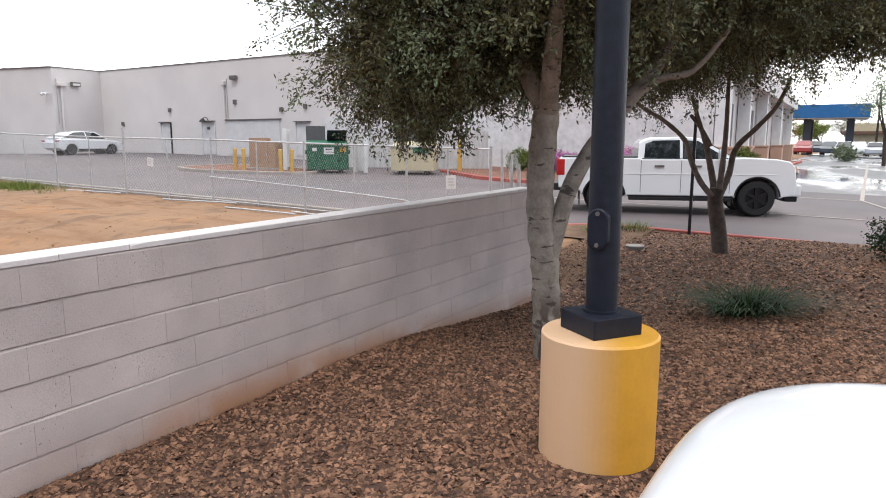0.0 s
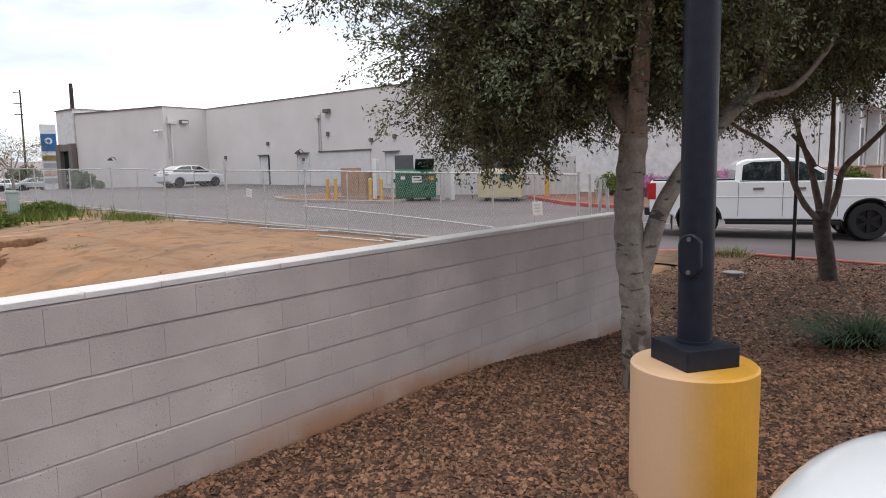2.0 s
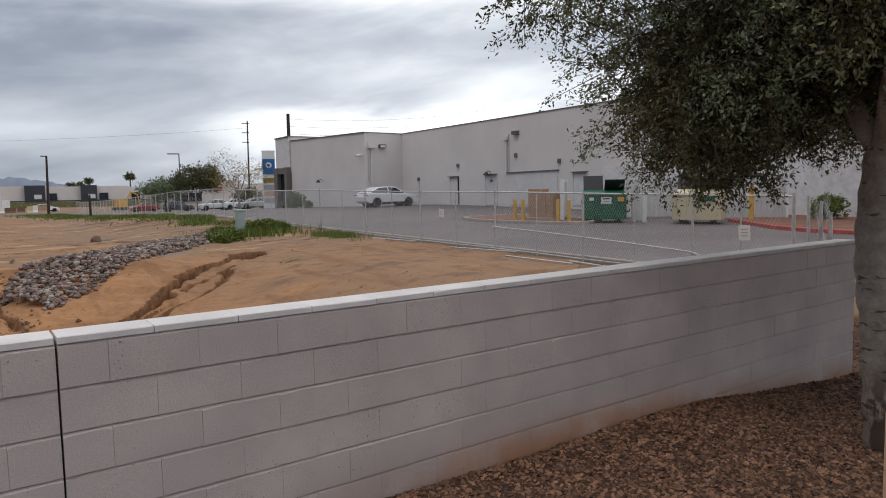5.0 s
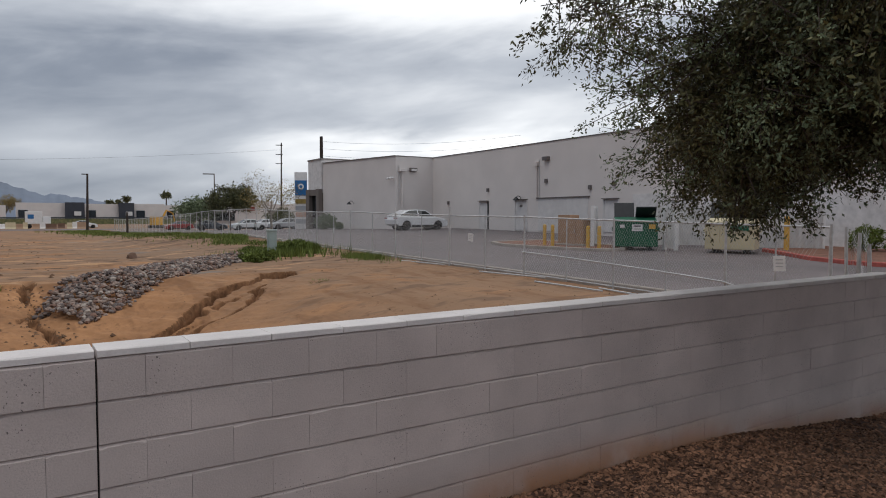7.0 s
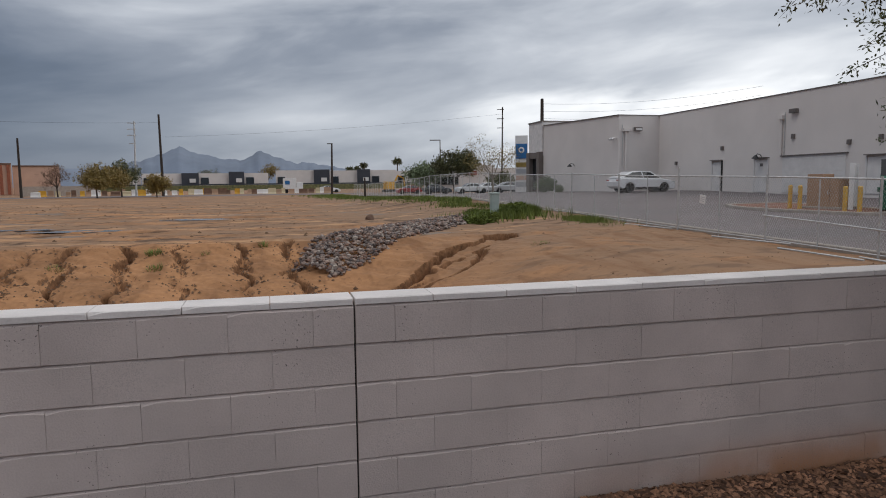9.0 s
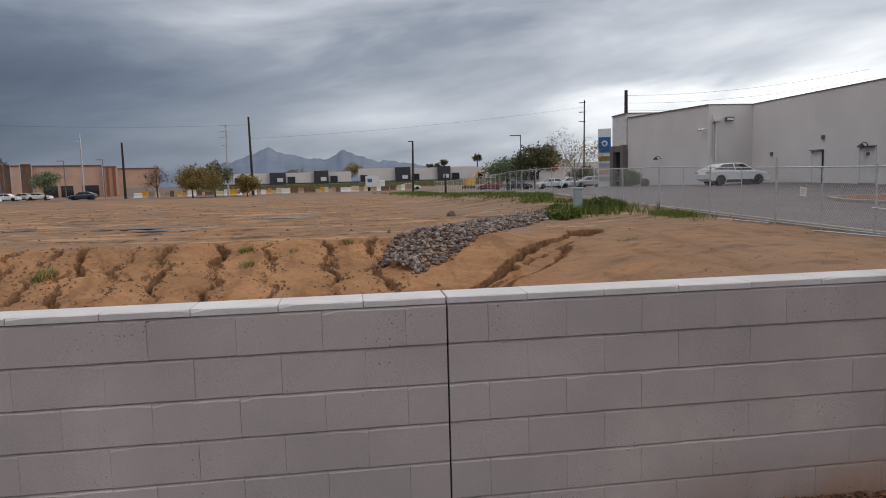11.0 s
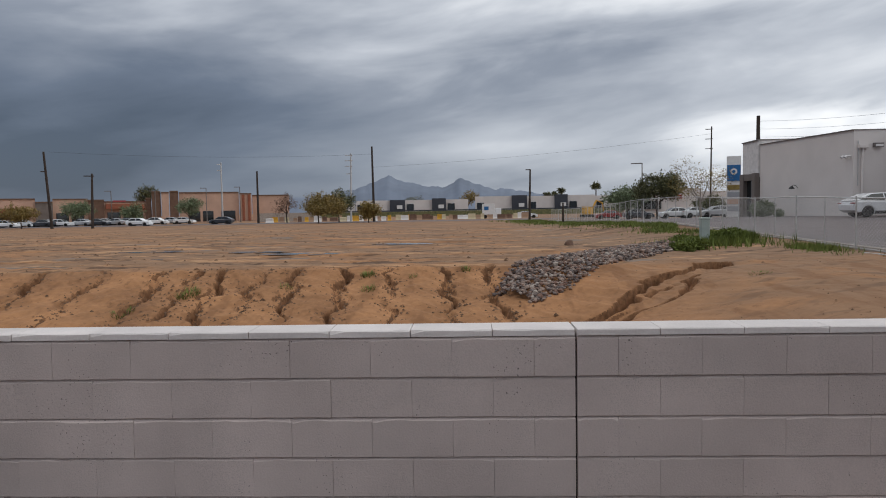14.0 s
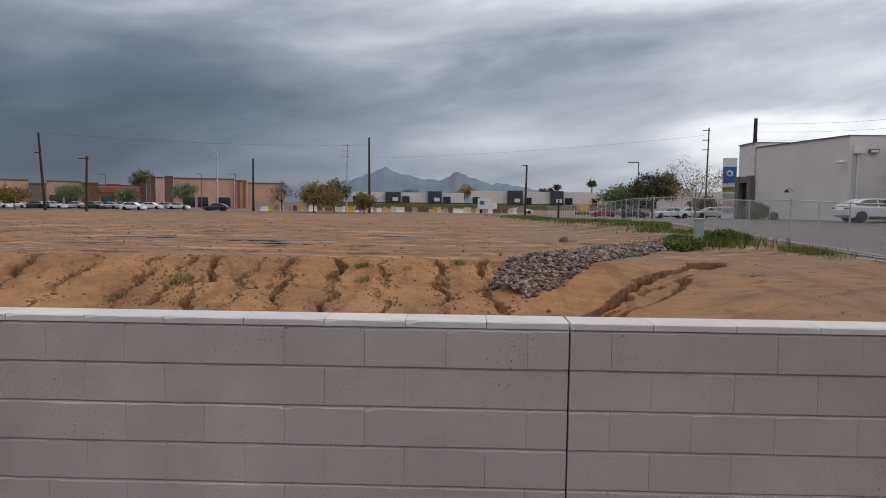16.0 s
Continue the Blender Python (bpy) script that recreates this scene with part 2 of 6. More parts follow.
# soil splashed on the foot of the block wall, and pits in its face
for m in (M_BLOCK, M_MORTAR):
    nt, bs, col = base_of(m)
    g = nt.nodes.new("ShaderNodeNewGeometry")
    sx = nt.nodes.new("ShaderNodeSeparateXYZ")
    nt.links.new(g.outputs["Position"], sx.inputs[0])
    r = nt.nodes.new("ShaderNodeMapRange")
    r.interpolation_type = "SMOOTHSTEP"
    fall = nt.nodes.new("ShaderNodeMapRange")
    nt.links.new(sx.outputs[0], fall.inputs[0])
    fall.inputs[1].default_value, fall.inputs[2].default_value, fall.inputs[4].default_value = 3.8, 7.8, 0.40
    begin = nt.nodes.new("ShaderNodeMapRange")
    nt.links.new(sx.outputs[0], begin.inputs[0])
    begin.inputs[1].default_value, begin.inputs[2].default_value = 0.9, 2.6
    lev = nt.nodes.new("ShaderNodeMath")
    nt.links.new(sx.outputs[2], lev.inputs[0])
    nt.links.new(fall.outputs[0], lev.inputs[1])
    nt.links.new(lev.outputs[0], r.inputs[0])
    r.inputs[1].default_value, r.inputs[2].default_value = 0.24, -0.12
    col = layer(nt, times(nt, times(nt, times(nt, r.outputs[0], begin.outputs[0]), noise_mask(nt, 1.3, 0.26, 0.55)), 0.95), col, (0.40, 0.185, 0.085))
    col = layer(nt, times(nt, times(nt, noise_mask(nt, 80, 0.665, 0.69, 2.0), noise_mask(nt, 2.2, 0.50, 0.60, 3.0)), 0.9), col, (0.11, 0.095, 0.09))
    col = layer(nt, times(nt, times(nt, noise_mask(nt, 160, 0.50, 0.62, 3.0), noise_mask(nt, 3.0, 0.46, 0.60, 3.0)), 0.35), col, (0.30, 0.265, 0.25))
    col = layer(nt, times(nt, noise_mask(nt, 0.9, 0.48, 0.75, 6.0, (1, 1, 2.5)), 0.25), col, (0.36, 0.33, 0.315))
    nt.links.new(col, bs.inputs["Base Color"])
# bare ground: orange silt, paler crust, grey puddled patches, dark damp wash lines
nt, bs, col = base_of(M_DIRT)
g = nt.nodes.new("ShaderNodeNewGeometry")
sx = nt.nodes.new("ShaderNodeSeparateXYZ")
nt.links.new(g.outputs["Position"], sx.inputs[0])
zones = []
for axis, lo, hi in ((1, 17.3, 18.4), (0, 3.0, 7.5)):
    r = nt.nodes.new("ShaderNodeMapRange")
    nt.links.new(sx.outputs[axis], r.inputs[0])
    r.inputs[1].default_value, r.inputs[2].default_value = lo, hi
    zones.append(r.outputs[0])
flat_zone, near_zone = zones
# near the fence: trampled tan-brown soil
col = layer(nt, times(nt, times(nt, near_zone, noise_mask(nt, 0.5, 0.25, 0.50, 6.0)), 0.9), col, (0.275, 0.168, 0.102))
col = layer(nt, times(nt, times(nt, near_zone, noise_mask(nt, 1.1, 0.52, 0.64, 7.0, (0.6, 1.5, 1))), 0.7), col, (0.165, 0.100, 0.064))
# on the bank: redder washed soil in streaks down the slope
col = layer(nt, times(nt, noise_mask(nt, 0.9, 0.52, 0.64, 7.0, (1.6, 0.35, 1)), 0.55), col, (0.20, 0.098, 0.048))
col = layer(nt, times(nt, noise_mask(nt, 5.0, 0.60, 0.66, 5.0), 0.45), col, (0.17, 0.085, 0.045))
# on the flat: greyer crust, pale sand runs and dark damp lines
col = layer(nt, times(nt, times(nt, flat_zone, noise_mask(nt, 0.30, 0.36, 0.55, 6.0, (0.35, 1.6, 1))), 0.8), col, (0.245, 0.158, 0.102))
col = layer(nt, times(nt, times(nt, flat_zone, noise_mask(nt, 0.45, 0.56, 0.61, 7.0, (0.28, 1.9, 1), 0.6)), 0.8), col, (0.47, 0.275, 0.150))
col = layer(nt, times(nt, times(nt, flat_zone, noise_mask(nt, 0.8, 0.55, 0.60, 8.0, (0.22, 2.0, 1), 0.62)), 0.85), col, (0.105, 0.064, 0.042))
col = layer(nt, times(nt, times(nt, flat_zone, noise_mask(nt, 0.26, 0.62, 0.66, 6.0, (0.35, 1.6, 1))), 0.7), col, (0.20, 0.175, 0.155))
nt.links.new(col, bs.inputs["Base Color"])
# river rocks: dark, pale and rust-coloured stones mixed
nt, bs, col = base_of(M_ROCK)
oi = nt.nodes.new("ShaderNodeObjectInfo")
gi = nt.nodes.new("ShaderNodeNewGeometry")
ad = nt.nodes.new("ShaderNodeMath")
ad.operation = "ADD"
nt.links.new(oi.outputs["Random"], ad.inputs[0])
nt.links.new(gi.outputs["Random Per Island"], ad.inputs[1])
fr = nt.nodes.new("ShaderNodeMath")
fr.operation = "FRACT"
nt.links.new(ad.outputs[0], fr.inputs[0])
for lo, hi, tone in ((0.30, 0.32, (0.11, 0.085, 0.078)), (0.55, 0.57, (0.22, 0.125, 0.09)), (0.74, 0.76, (0.16, 0.14, 0.135)), (0.90, 0.92, (0.42, 0.36, 0.31))):
    st = nt.nodes.new("ShaderNodeMapRange")
    nt.links.new(fr.outputs[0], st.inputs[0])
    st.inputs[1].default_value, st.inputs[2].default_value = lo, hi
    col = layer(nt, times(nt, st.outputs[0], 0.85), col, tone)
nt.links.new(col, bs.inputs["Base Color"])
# old tyre marks and patches on the asphalt
for m in (M_ASPHALT, M_WET):
    nt, bs, col = base_of(m)
    col = layer(nt, times(nt, noise_mask(nt, 0.12, 0.48, 0.60, 6.0), 0.6), col, (0.10, 0.088, 0.09))
    col = layer(nt, times(nt, noise_mask(nt, 0.55, 0.66, 0.70, 9.0, (1, 1, 1), 0.7), 0.5), col, (0.20, 0.18, 0.175))
    nt.links.new(col, bs.inputs["Base Color"])
nt, bs, col = base_of(M_WET)
wet = noise_mask(nt, 0.16, 0.45, 0.60, 5.0, (0.5, 1.4, 1))
r = nt.nodes.new("ShaderNodeMapRange")
nt.links.new(wet, r.inputs[0])
r.inputs[3].default_value, r.inputs[4].default_value = 0.55, 0.10
nt.links.new(r.outputs[0], bs.inputs["Roughness"])
# pale bark flakes and dark scars
nt, bs, col = base_of(M_BARK)
col = layer(nt, times(nt, noise_mask(nt, 5.5, 0.60, 0.64, 4.0, (1, 1, 3.2)), 0.85), col, (0.05, 0.042, 0.036))
g = nt.nodes.new("ShaderNodeNewGeometry")
sx = nt.nodes.new("ShaderNodeSeparateXYZ")
nt.links.new(g.outputs["Position"], sx.inputs[0])
r = nt.nodes.new("ShaderNodeMapRange")
nt.links.new(sx.outputs[2], r.inputs[0])
r.inputs[1].default_value, r.inputs[2].default_value = 0.55, 0.25
col = layer(nt, times(nt, r.outputs[0], noise_mask(nt, 7, 0.42, 0.52, 4.0, (1, 1, 0.4))), col, (0.075, 0.05, 0.038))
nt.links.new(col, bs.inputs["Base Color"])
# paler side of the round footing: bleaching and sky light put into the colour
M_FOOTING = material("faded_lit_yellow_paint", (0.68, 0.335, 0.032), 0.55, 0, 4, 0.10, None, 0.25, 40)
nt, bs, col = base_of(M_FOOTING)
tc = nt.nodes.new("ShaderNodeTexCoord")
sx = nt.nodes.new("ShaderNodeSeparateXYZ")
nt.links.new(tc.outputs["Object"], sx.inputs[0])
r = nt.nodes.new("ShaderNodeMapRange")
r.interpolation_type = "SMOOTHSTEP"
nt.links.new(sx.outputs[1], r.inputs[0])
r.inputs[1].default_value, r.inputs[2].default_value = -0.16, 0.14
col = layer(nt, times(nt, r.outputs[0], 0.9), col, (0.76, 0.50, 0.32))
nt.links.new(col, bs.inputs["Base Color"])


# ---------------------------------------------------------------- mesh helpers
def mesh_from(bm, name, mat, smooth=False):
    me = bpy.data.meshes.new(name)
    bm.normal_update()
    bm.to_mesh(me)
    bm.free()
    for m in (mat if isinstance(mat, (list, tuple)) else [mat]):
        me.materials.append(m)
    if smooth:
        me.polygons.foreach_set("use_smooth", [True] * len(me.polygons))
    return me


def part(name, bm, mat, parent=None, label="", smooth=False):
    ob = new(name, mesh_from(bm, name, mat, smooth))
    if parent:
        ob.parent = parent
    if label:
        tagged(ob, label)
    return ob


def raw(name, verts, faces, mat, parent=None, smooth=False):
    me = bpy.data.meshes.new(name)
    me.from_pydata([tuple(v) for v in verts], [], [tuple(f) for f in faces])
    me.materials.append(mat)
    if smooth:
        me.polygons.foreach_set("use_smooth", [True] * len(me.polygons))
    ob = new(name, me)
    if parent:
        ob.parent = parent
    return ob


def thing(name, x, y, z, label, category, group="", rz=0, kind=""):
    e = new(name)
    e.matrix_world = pose(x, y, z, 0, 0, rz)
    return tagged(e, label, category, group, kind)


def box(bm, x0, x1, y0, y1, z0, z1, bev=0.0, m=None):
    r = bmesh.ops.create_cube(bm, size=1)
    vs = r["verts"]
    bmesh.ops.scale(bm, vec=(x1 - x0, y1 - y0, z1 - z0), verts=vs)
    bmesh.ops.translate(bm, vec=((x0 + x1) / 2, (y0 + y1) / 2, (z0 + z1) / 2), verts=vs)
    if bev:
        es = list({e for v in vs for e in v.link_edges})
        r = bmesh.ops.bevel(bm, geom=es, offset=bev, segments=2, affect="EDGES", profile=0.6)
        vs = list({v for v in r["verts"]} | {v for v in vs if v.is_valid})
    if m is not None:
        bmesh.ops.transform(bm, matrix=m, verts=vs)
    return vs


def boxm(x0, x1, y0, y1, z0, z1, bev=0.0, m=None):
    bm = bmesh.new()
    box(bm, x0, x1, y0, y1, z0, z1, bev, m)
    return bm


def tube(bm, pts, radii, n=8, cap=True):
    """A round tube along points."""
    pts = [Vector([float(q) for q in p]) for p in pts]
    if isinstance(radii, (int, float)):
        radii = [radii] * len(pts)
    radii = [float(q) for q in radii]
    rings = []
    ref = Vector((0, 0, 1))
    for i, p in enumerate(pts):
        d = (pts[min(i + 1, len(pts) - 1)] - pts[max(i - 1, 0)]).normalized()
        if abs(d.dot(ref)) > 0.95:
            ref = Vector((1, 0, 0))
        a = d.cross(ref).normalized()
        b = d.cross(a).normalized()
        rings.append([bm.verts.new(p + radii[i] * (math.cos(2 * math.pi * k / n) * a + math.sin(2 * math.pi * k / n) * b)) for k in range(n)])
        ref = a.cross(d).normalized()
    for r0, r1 in zip(rings, rings[1:]):
        for k in range(n):
            bm.faces.new((r0[k], r0[(k + 1) % n], r1[(k + 1) % n], r1[k]))
    if cap:
        bm.faces.new(rings[0][::-1])
        bm.faces.new(rings[-1])
    bmesh.ops.recalc_face_normals(bm, faces=bm.faces)


def tubem(pts, radii, n=8):
    bm = bmesh.new()
    tube(bm, pts, radii, n)
    return bm


def prism(bm, outline, y0, y1, inset=0.0):
    """An x-z outline drawn through from y0 to y1."""
    a = [bm.verts.new((x, y0, z)) for x, z in outline]
    b = [bm.verts.new((x, y1, z)) for x, z in outline]
    n = len(outline)
    bm.faces.new(a)
    bm.faces.new(b[::-1])
    for i in range(n):
        bm.faces.new((a[i], b[i], b[(i + 1) % n], a[(i + 1) % n]))
    bmesh.ops.recalc_face_normals(bm, faces=bm.faces)


def sstep(a, b, v):
    t = np.clip((np.asarray(v, float) - a) / (b - a), 0, 1)
    return t * t * (3 - 2 * t)


# ---------------------------------------------------------------- ground heights
def lot_z(x, y):
    """The paved lot, which climbs towards the store."""
    x, y = np.asarray(x, float), np.asarray(y, float)
    g = np.where(y < 40, np.maximum(y, -12), 40 * (1 - sstep(40, 110, y)))
    gx = np.clip(x, 12, 34) - 15
    fade = 1 - sstep(60, 120, y)
    return -0.168 + 0.016 * gx * fade + 0.02 * g


def wobble(x, y, s, seed=0.0):
    x, y = np.asarray(x, float), np.asarray(y, float)
    return (np.sin(x * s + 1.7 * np.sin(y * s * 0.7 + seed)) + np.sin(y * s * 1.31 + 2.1 * np.sin(x * s * 0.57 + 2 * seed)) + 0.5 * np.sin((x + y) * s * 2.3 + seed * 3)) / 2.5


GULLIES = [(-17.6, 0.7), (-16.0, 0.8), (-14.1, 1.0), (-12.2, 0.6), (-10.1, 1.0), (-9.1, 0.8), (-8.1, 1.0), (-7.0, 0.4), (-5.8, 0.9), (-4.4, 1.0), (-2.9, 0.45), (-1.25, 1.0), (0.15, 0.8)]


def rill_x(i, y):
    """The wandering line of one rill down the bank."""
    return GULLIES[i][0] - 0.10 * (y - 17.0) + 0.13 * np.sin(y * (1.7 + 0.13 * i) + i) + 0.06 * np.sin(y * 5.3 + 2 * i) + 0.03 * np.sin(y * 11.7 + i)


def cut_x(y):
    """The washed-out channel beside the rocks."""
    return 6.45 + (y - 17.1) * 1.0 + 0.22 * np.sin(y * 1.9 + 0.5) + 0.10 * np.sin(y * 4.7) + 0.05 * np.sin(y * 11.3)


def dirt_z(x, y):
    """The bare basin: floor, far bank with gullies, and the flat beyond."""
    x, y = np.asarray(x, float), np.asarray(y, float)
    near = lot_z(12.4, np.clip(y, 0, 60)) + 0.03
    z = near * sstep(4, 12, x) * (1 - sstep(40, 90, y)) - 0.03 - 0.17 * sstep(60, 110, y)
    side = 1 - sstep(1.5, 9.0, x + 0.12 * (y - 10))
    lip = 17.6 + 0.35 * wobble(x, 0 * y, 0.9, 1.0) + 0.10 * wobble(x, 0 * y, 4.3, 0.4)
    b = np.clip((lip - y) / 4.4, 0, 1)
    bank = 0.93 * b ** 0.92 * (1 - 0.10 * b) + 0.05 * sstep(0.0, 0.09, b) * (0.5 + 0.5 * wobble(x, 0 * y, 1.3, 2.0)) + 0.05 * sstep(0.9, 1.0, b)
    z = z - 1.25 * side * bank
    slope = sstep(0.0, 0.08, b) * (1 - sstep(0.8, 1.0, b)) * side
    z = z + slope * (0.03 * wobble(x, y, 2.3, 0.4) + 0.015 * wobble(x, y, 9.0, 0.8))
    for i, (gx0, deep) in enumerate(GULLIES):
        line = rill_x(i, y)
        wide = 0.07 + 0.035 * ((i * 7) % 5) / 4 + 0.03 * np.sin(y * 3.3 + i)
        run = sstep(13.0, 14.0, y) * (1 - sstep(lip + 0.0, lip + 0.5, y)) * side
        z = z - 0.38 * deep * np.exp(-np.abs((x - line) / wide) ** 4) * run * (0.6 + 0.4 * np.sin(y * 2.1 + 1.7 * i))
        fork = line + 0.5 * (17.4 - y) * (0.35 if i % 2 else -0.3)
        z = z - 0.22 * deep * np.exp(-np.abs((x - fork) / 0.08) ** 4) * run * sstep(15.0, 15.6, y) * (0.5 + 0.5 * np.sin(y * 4.1 + i))
        z = z - (0.06 + 0.04 * wobble(x, y, 8.0, i)) * deep * np.exp(-((x - line) / 0.38) ** 2) * run
    # the washed-out channel: a deep trench, a ledge, and a second shallower cut
    cx = cut_x(y)
    on = sstep(11.6, 12.6, y) * (1 - sstep(16.9, 17.2, y))
    broad = 0.21 + 0.06 * np.sin(y * 3.7) + 0.04 * np.sin(y * 9.1) + 0.03 * np.sin(y * 17.0 + x * 3)
    z = z - (0.42 + 0.33 * sstep(13.5, 17.0, y)) * np.exp(-np.abs((x - cx) / broad) ** 8) * on
    z = z - 0.12 * np.exp(-((x - cx - 0.75) / 0.55) ** 2) * on
    cx2 = cx + 1.25 + 0.25 * np.sin(y * 2.3)
    z = z - 0.28 * np.exp(-np.abs((x - cx2) / 0.15) ** 6) * sstep(12.0, 13.0, y) * (1 - sstep(15.9, 16.4, y))
    cx3 = cx + 0.62 + 0.12 * np.sin(y * 5.1)
    z = z - 0.16 * np.exp(-np.abs((x - cx3) / 0.09) ** 4) * sstep(12.5, 13.4, y) * (1 - sstep(15.0, 15.8, y)) * (0.5 + 0.5 * np.sin(y * 3.1))
    hole = np.hypot((x - 6.85) / 1.15, (y - 17.1 + 0.1 * np.sin(x * 5) + 0.06 * np.sin(x * 13)) / 0.9)
    z = z - 1.0 * (1 - sstep(0.42, 0.52, hole))
    rough = 1 - sstep(40, 80, np.abs(y))
    flat_ = (1 - sstep(4, 8, x)) * sstep(18.2, 19.2, y)
    for y0, k, amp, f, w in ((20.6, 0.05, 0.4, 0.5, 0.10), (22.4, -0.04, 0.5, 0.42, 0.13), (24.5, 0.10, 0.8, 0.35, 0.16), (27.0, 0.02, 0.6, 0.3, 0.18), (29.0, -0.06, 0.9, 0.27, 0.22), (33.0, 0.08, 1.0, 0.22, 0.25), (36.0, 0.12, 1.2, 0.2, 0.3), (42.0, -0.05, 1.4, 0.17, 0.4)):
        z = z - 0.13 * np.exp(-np.abs((y - y0 - k * x - amp * np.sin(x * f + y0)) / w) ** 3) * flat_ * np.clip(0.3 + np.sin(x * 0.55 + y0 * 2.0), 0, 1)
    return z + rough * (0.03 * wobble(x, y, 3.1, 0.9) + 0.02 * wobble(x, y, 7.3, 0.1) + 0.05 * wobble(x, y, 0.7, 0.2) * sstep(19, 23, y))


def gravel_z(x, y):
    x, y = np.asarray(x, float), np.asarray(y, float)
    return -0.08 - 0.30 * sstep(4.0, 8.2, x) * (1 - sstep(8.6, 12.0, x)) * sstep(-3.5, -0.5, y) - 0.10 * sstep(5, 13, x) + 0.06 * sstep(-1.2, -2.6, y) * (1 - sstep(5, 9, x)) + 0.025 * wobble(x, y, 1.7, 0.3)


def sheet(name, xs, ys, zf, mat, hole=None):
    X, Y = np.meshgrid(xs, ys)
    Z = zf(X, Y)
    V = np.stack([X, Y, Z], -1).reshape(-1, 3)
    nx, ny = len(xs), len(ys)
    i = (np.arange(ny - 1)[:, None] * nx + np.arange(nx - 1)[None, :]).reshape(-1)
    F = np.stack([i, i + 1, i + nx + 1, i + nx], -1)
    ob = raw(name, V.tolist(), F.tolist(), mat, smooth=True)
    return ob


def spaced(*runs):
    out = []
    for a, b, n in runs:
        out += list(np.linspace(a, b, n, endpoint=False))
    out.append(runs[-1][1])
    return np.array(out)


def all_z(x, y):
    """The open ground: basin on the far side of the block wall, lower under the paved lot and the gravel bed."""
    z = dirt_z(x, y)
    under = np.maximum(sstep(12.5, 12.9, x) * sstep(0.9, 1.1, y), sstep(14.5, 14.8, x)) * (1 - sstep(108, 112, y))
    z = np.where((y < 0.8) & (x > 7.6), np.minimum(z, gravel_z(x, y)) - 0.2, z)
    z = np.where(y < 0.12, np.minimum(gravel_z(x, y), lot_z(x, y)) - 0.25, z)
    z = z * (1 - under) + under * (lot_z(x, y) - 0.3)
    return z


gx = spaced((-1800, -200, 16), (-200, -40, 32), (-40, -19, 50), (-19, -12, 130), (-12, 9, 430), (9, 12.4, 50), (12.4, 13.0, 4), (13.0, 14.4, 3), (14.4, 14.9, 3), (14.9, 40, 14), (40, 200, 20), (200, 1800, 16))
gy = spaced((-1800, -200, 12), (-200, -30, 12), (-30, 0.1, 12), (0.1, 0.14, 1), (0.14, 1.2, 5), (1.2, 11.5, 18), (11.5, 18.5, 190), (18.5, 20.5, 30), (20.5, 26, 45), (26, 60, 74), (60, 140, 40), (140, 400, 26), (400, 2400, 20))
ground = tagged(sheet("ground", gx, gy, all_z, M_DIRT), "bare tan desert dirt with eroded gullies and shallow basin", "ground", kind="structure")
# steep cut faces take a darker soil colour, their shade put into it
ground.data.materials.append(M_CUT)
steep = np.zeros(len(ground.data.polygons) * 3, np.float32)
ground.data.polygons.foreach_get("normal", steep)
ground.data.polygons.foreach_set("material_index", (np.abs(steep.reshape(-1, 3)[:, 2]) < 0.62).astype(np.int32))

# ---------------------------------------------------------------- paved lot, drives, kerbs
lot = tagged(sheet("parking_lot", spaced((12.72, 34, 30), (34, 72, 6)), spaced((1.0, 60, 60), (60, 110, 20)), lot_z, M_ASPHALT), "worn grey-mauve asphalt parking lot", "parking lot", kind="structure")
drive = tagged(sheet("road_apron", spaced((14.62, 27, 20)), spaced((-45, -10, 10), (-10, 1.0, 24)), lot_z, M_ASPHALT), "grey asphalt driveway apron with worn lines", "road", kind="structure")
tagged(sheet("road_drive", spaced((27, 40, 20), (40, 260, 30)), spaced((-45, -10, 10), (-10, 1.0, 24)), lot_z, M_WET), "rain-wet dark asphalt driveway", "road", kind="structure")
street = tagged(sheet("road_street", spaced((-400, 400, 60)), spaced((118, 132, 6)), lambda x, y: dirt_z(x, y) + 0.03, M_ASPHALT), "grey asphalt street across the far edge", "road", kind="structure")
gravel = tagged(sheet("gravel_bed", spaced((-9, 14.42, 150)), spaced((-12, -0.02, 90)), gravel_z, M_GRAVELBED), "reddish-brown crushed rock landscape bed", "gravel bed", kind="structure")


def soil_z(x, y):
    """Soil between the end of the wall, the gravel and the kerb."""
    s = sstep(0.0, 0.8, y)
    return (gravel_z(x, np.minimum(y, 0)) + 0.01) * (1 - s) + s * np.maximum(lot_z(x, y) + 0.05, dirt_z(x, y) + 0.02)


def kerb(name, pts, w, h, mat, label, zf=lot_z):
    bm = bmesh.new()
    rows = []
    for i, p in enumerate(pts):
        a, b = Vector(pts[max(i - 1, 0)]), Vector(pts[min(i + 1, len(pts) - 1)])
        d = (b - a).normalized()
        n = Vector((-d.y, d.x)) * w / 2
        z = float(zf(p[0], p[1]))
        q = Vector(p)
        rows.append([bm.verts.new((q.x + s * n.x * k, q.y + s * n.y * k, zz)) for s, k, zz in ((1, 1, z - 0.3), (1, 1, z + h - 0.02), (1, 0.75, z + h), (-1, 0.75, z + h), (-1, 1, z + h - 0.02), (-1, 1, z - 0.3))])
    for r0, r1 in zip(rows, rows[1:]):
        for k in range(5):
            bm.faces.new((r0[k], r0[k + 1], r1[k + 1], r1[k]))
    bm.faces.new(rows[0])
    bm.faces.new(rows[-1][::-1])
    bmesh.ops.recalc_face_normals(bm, faces=bm.faces)
    return tagged(part(name, bm, mat), label, "kerb", kind="structure")


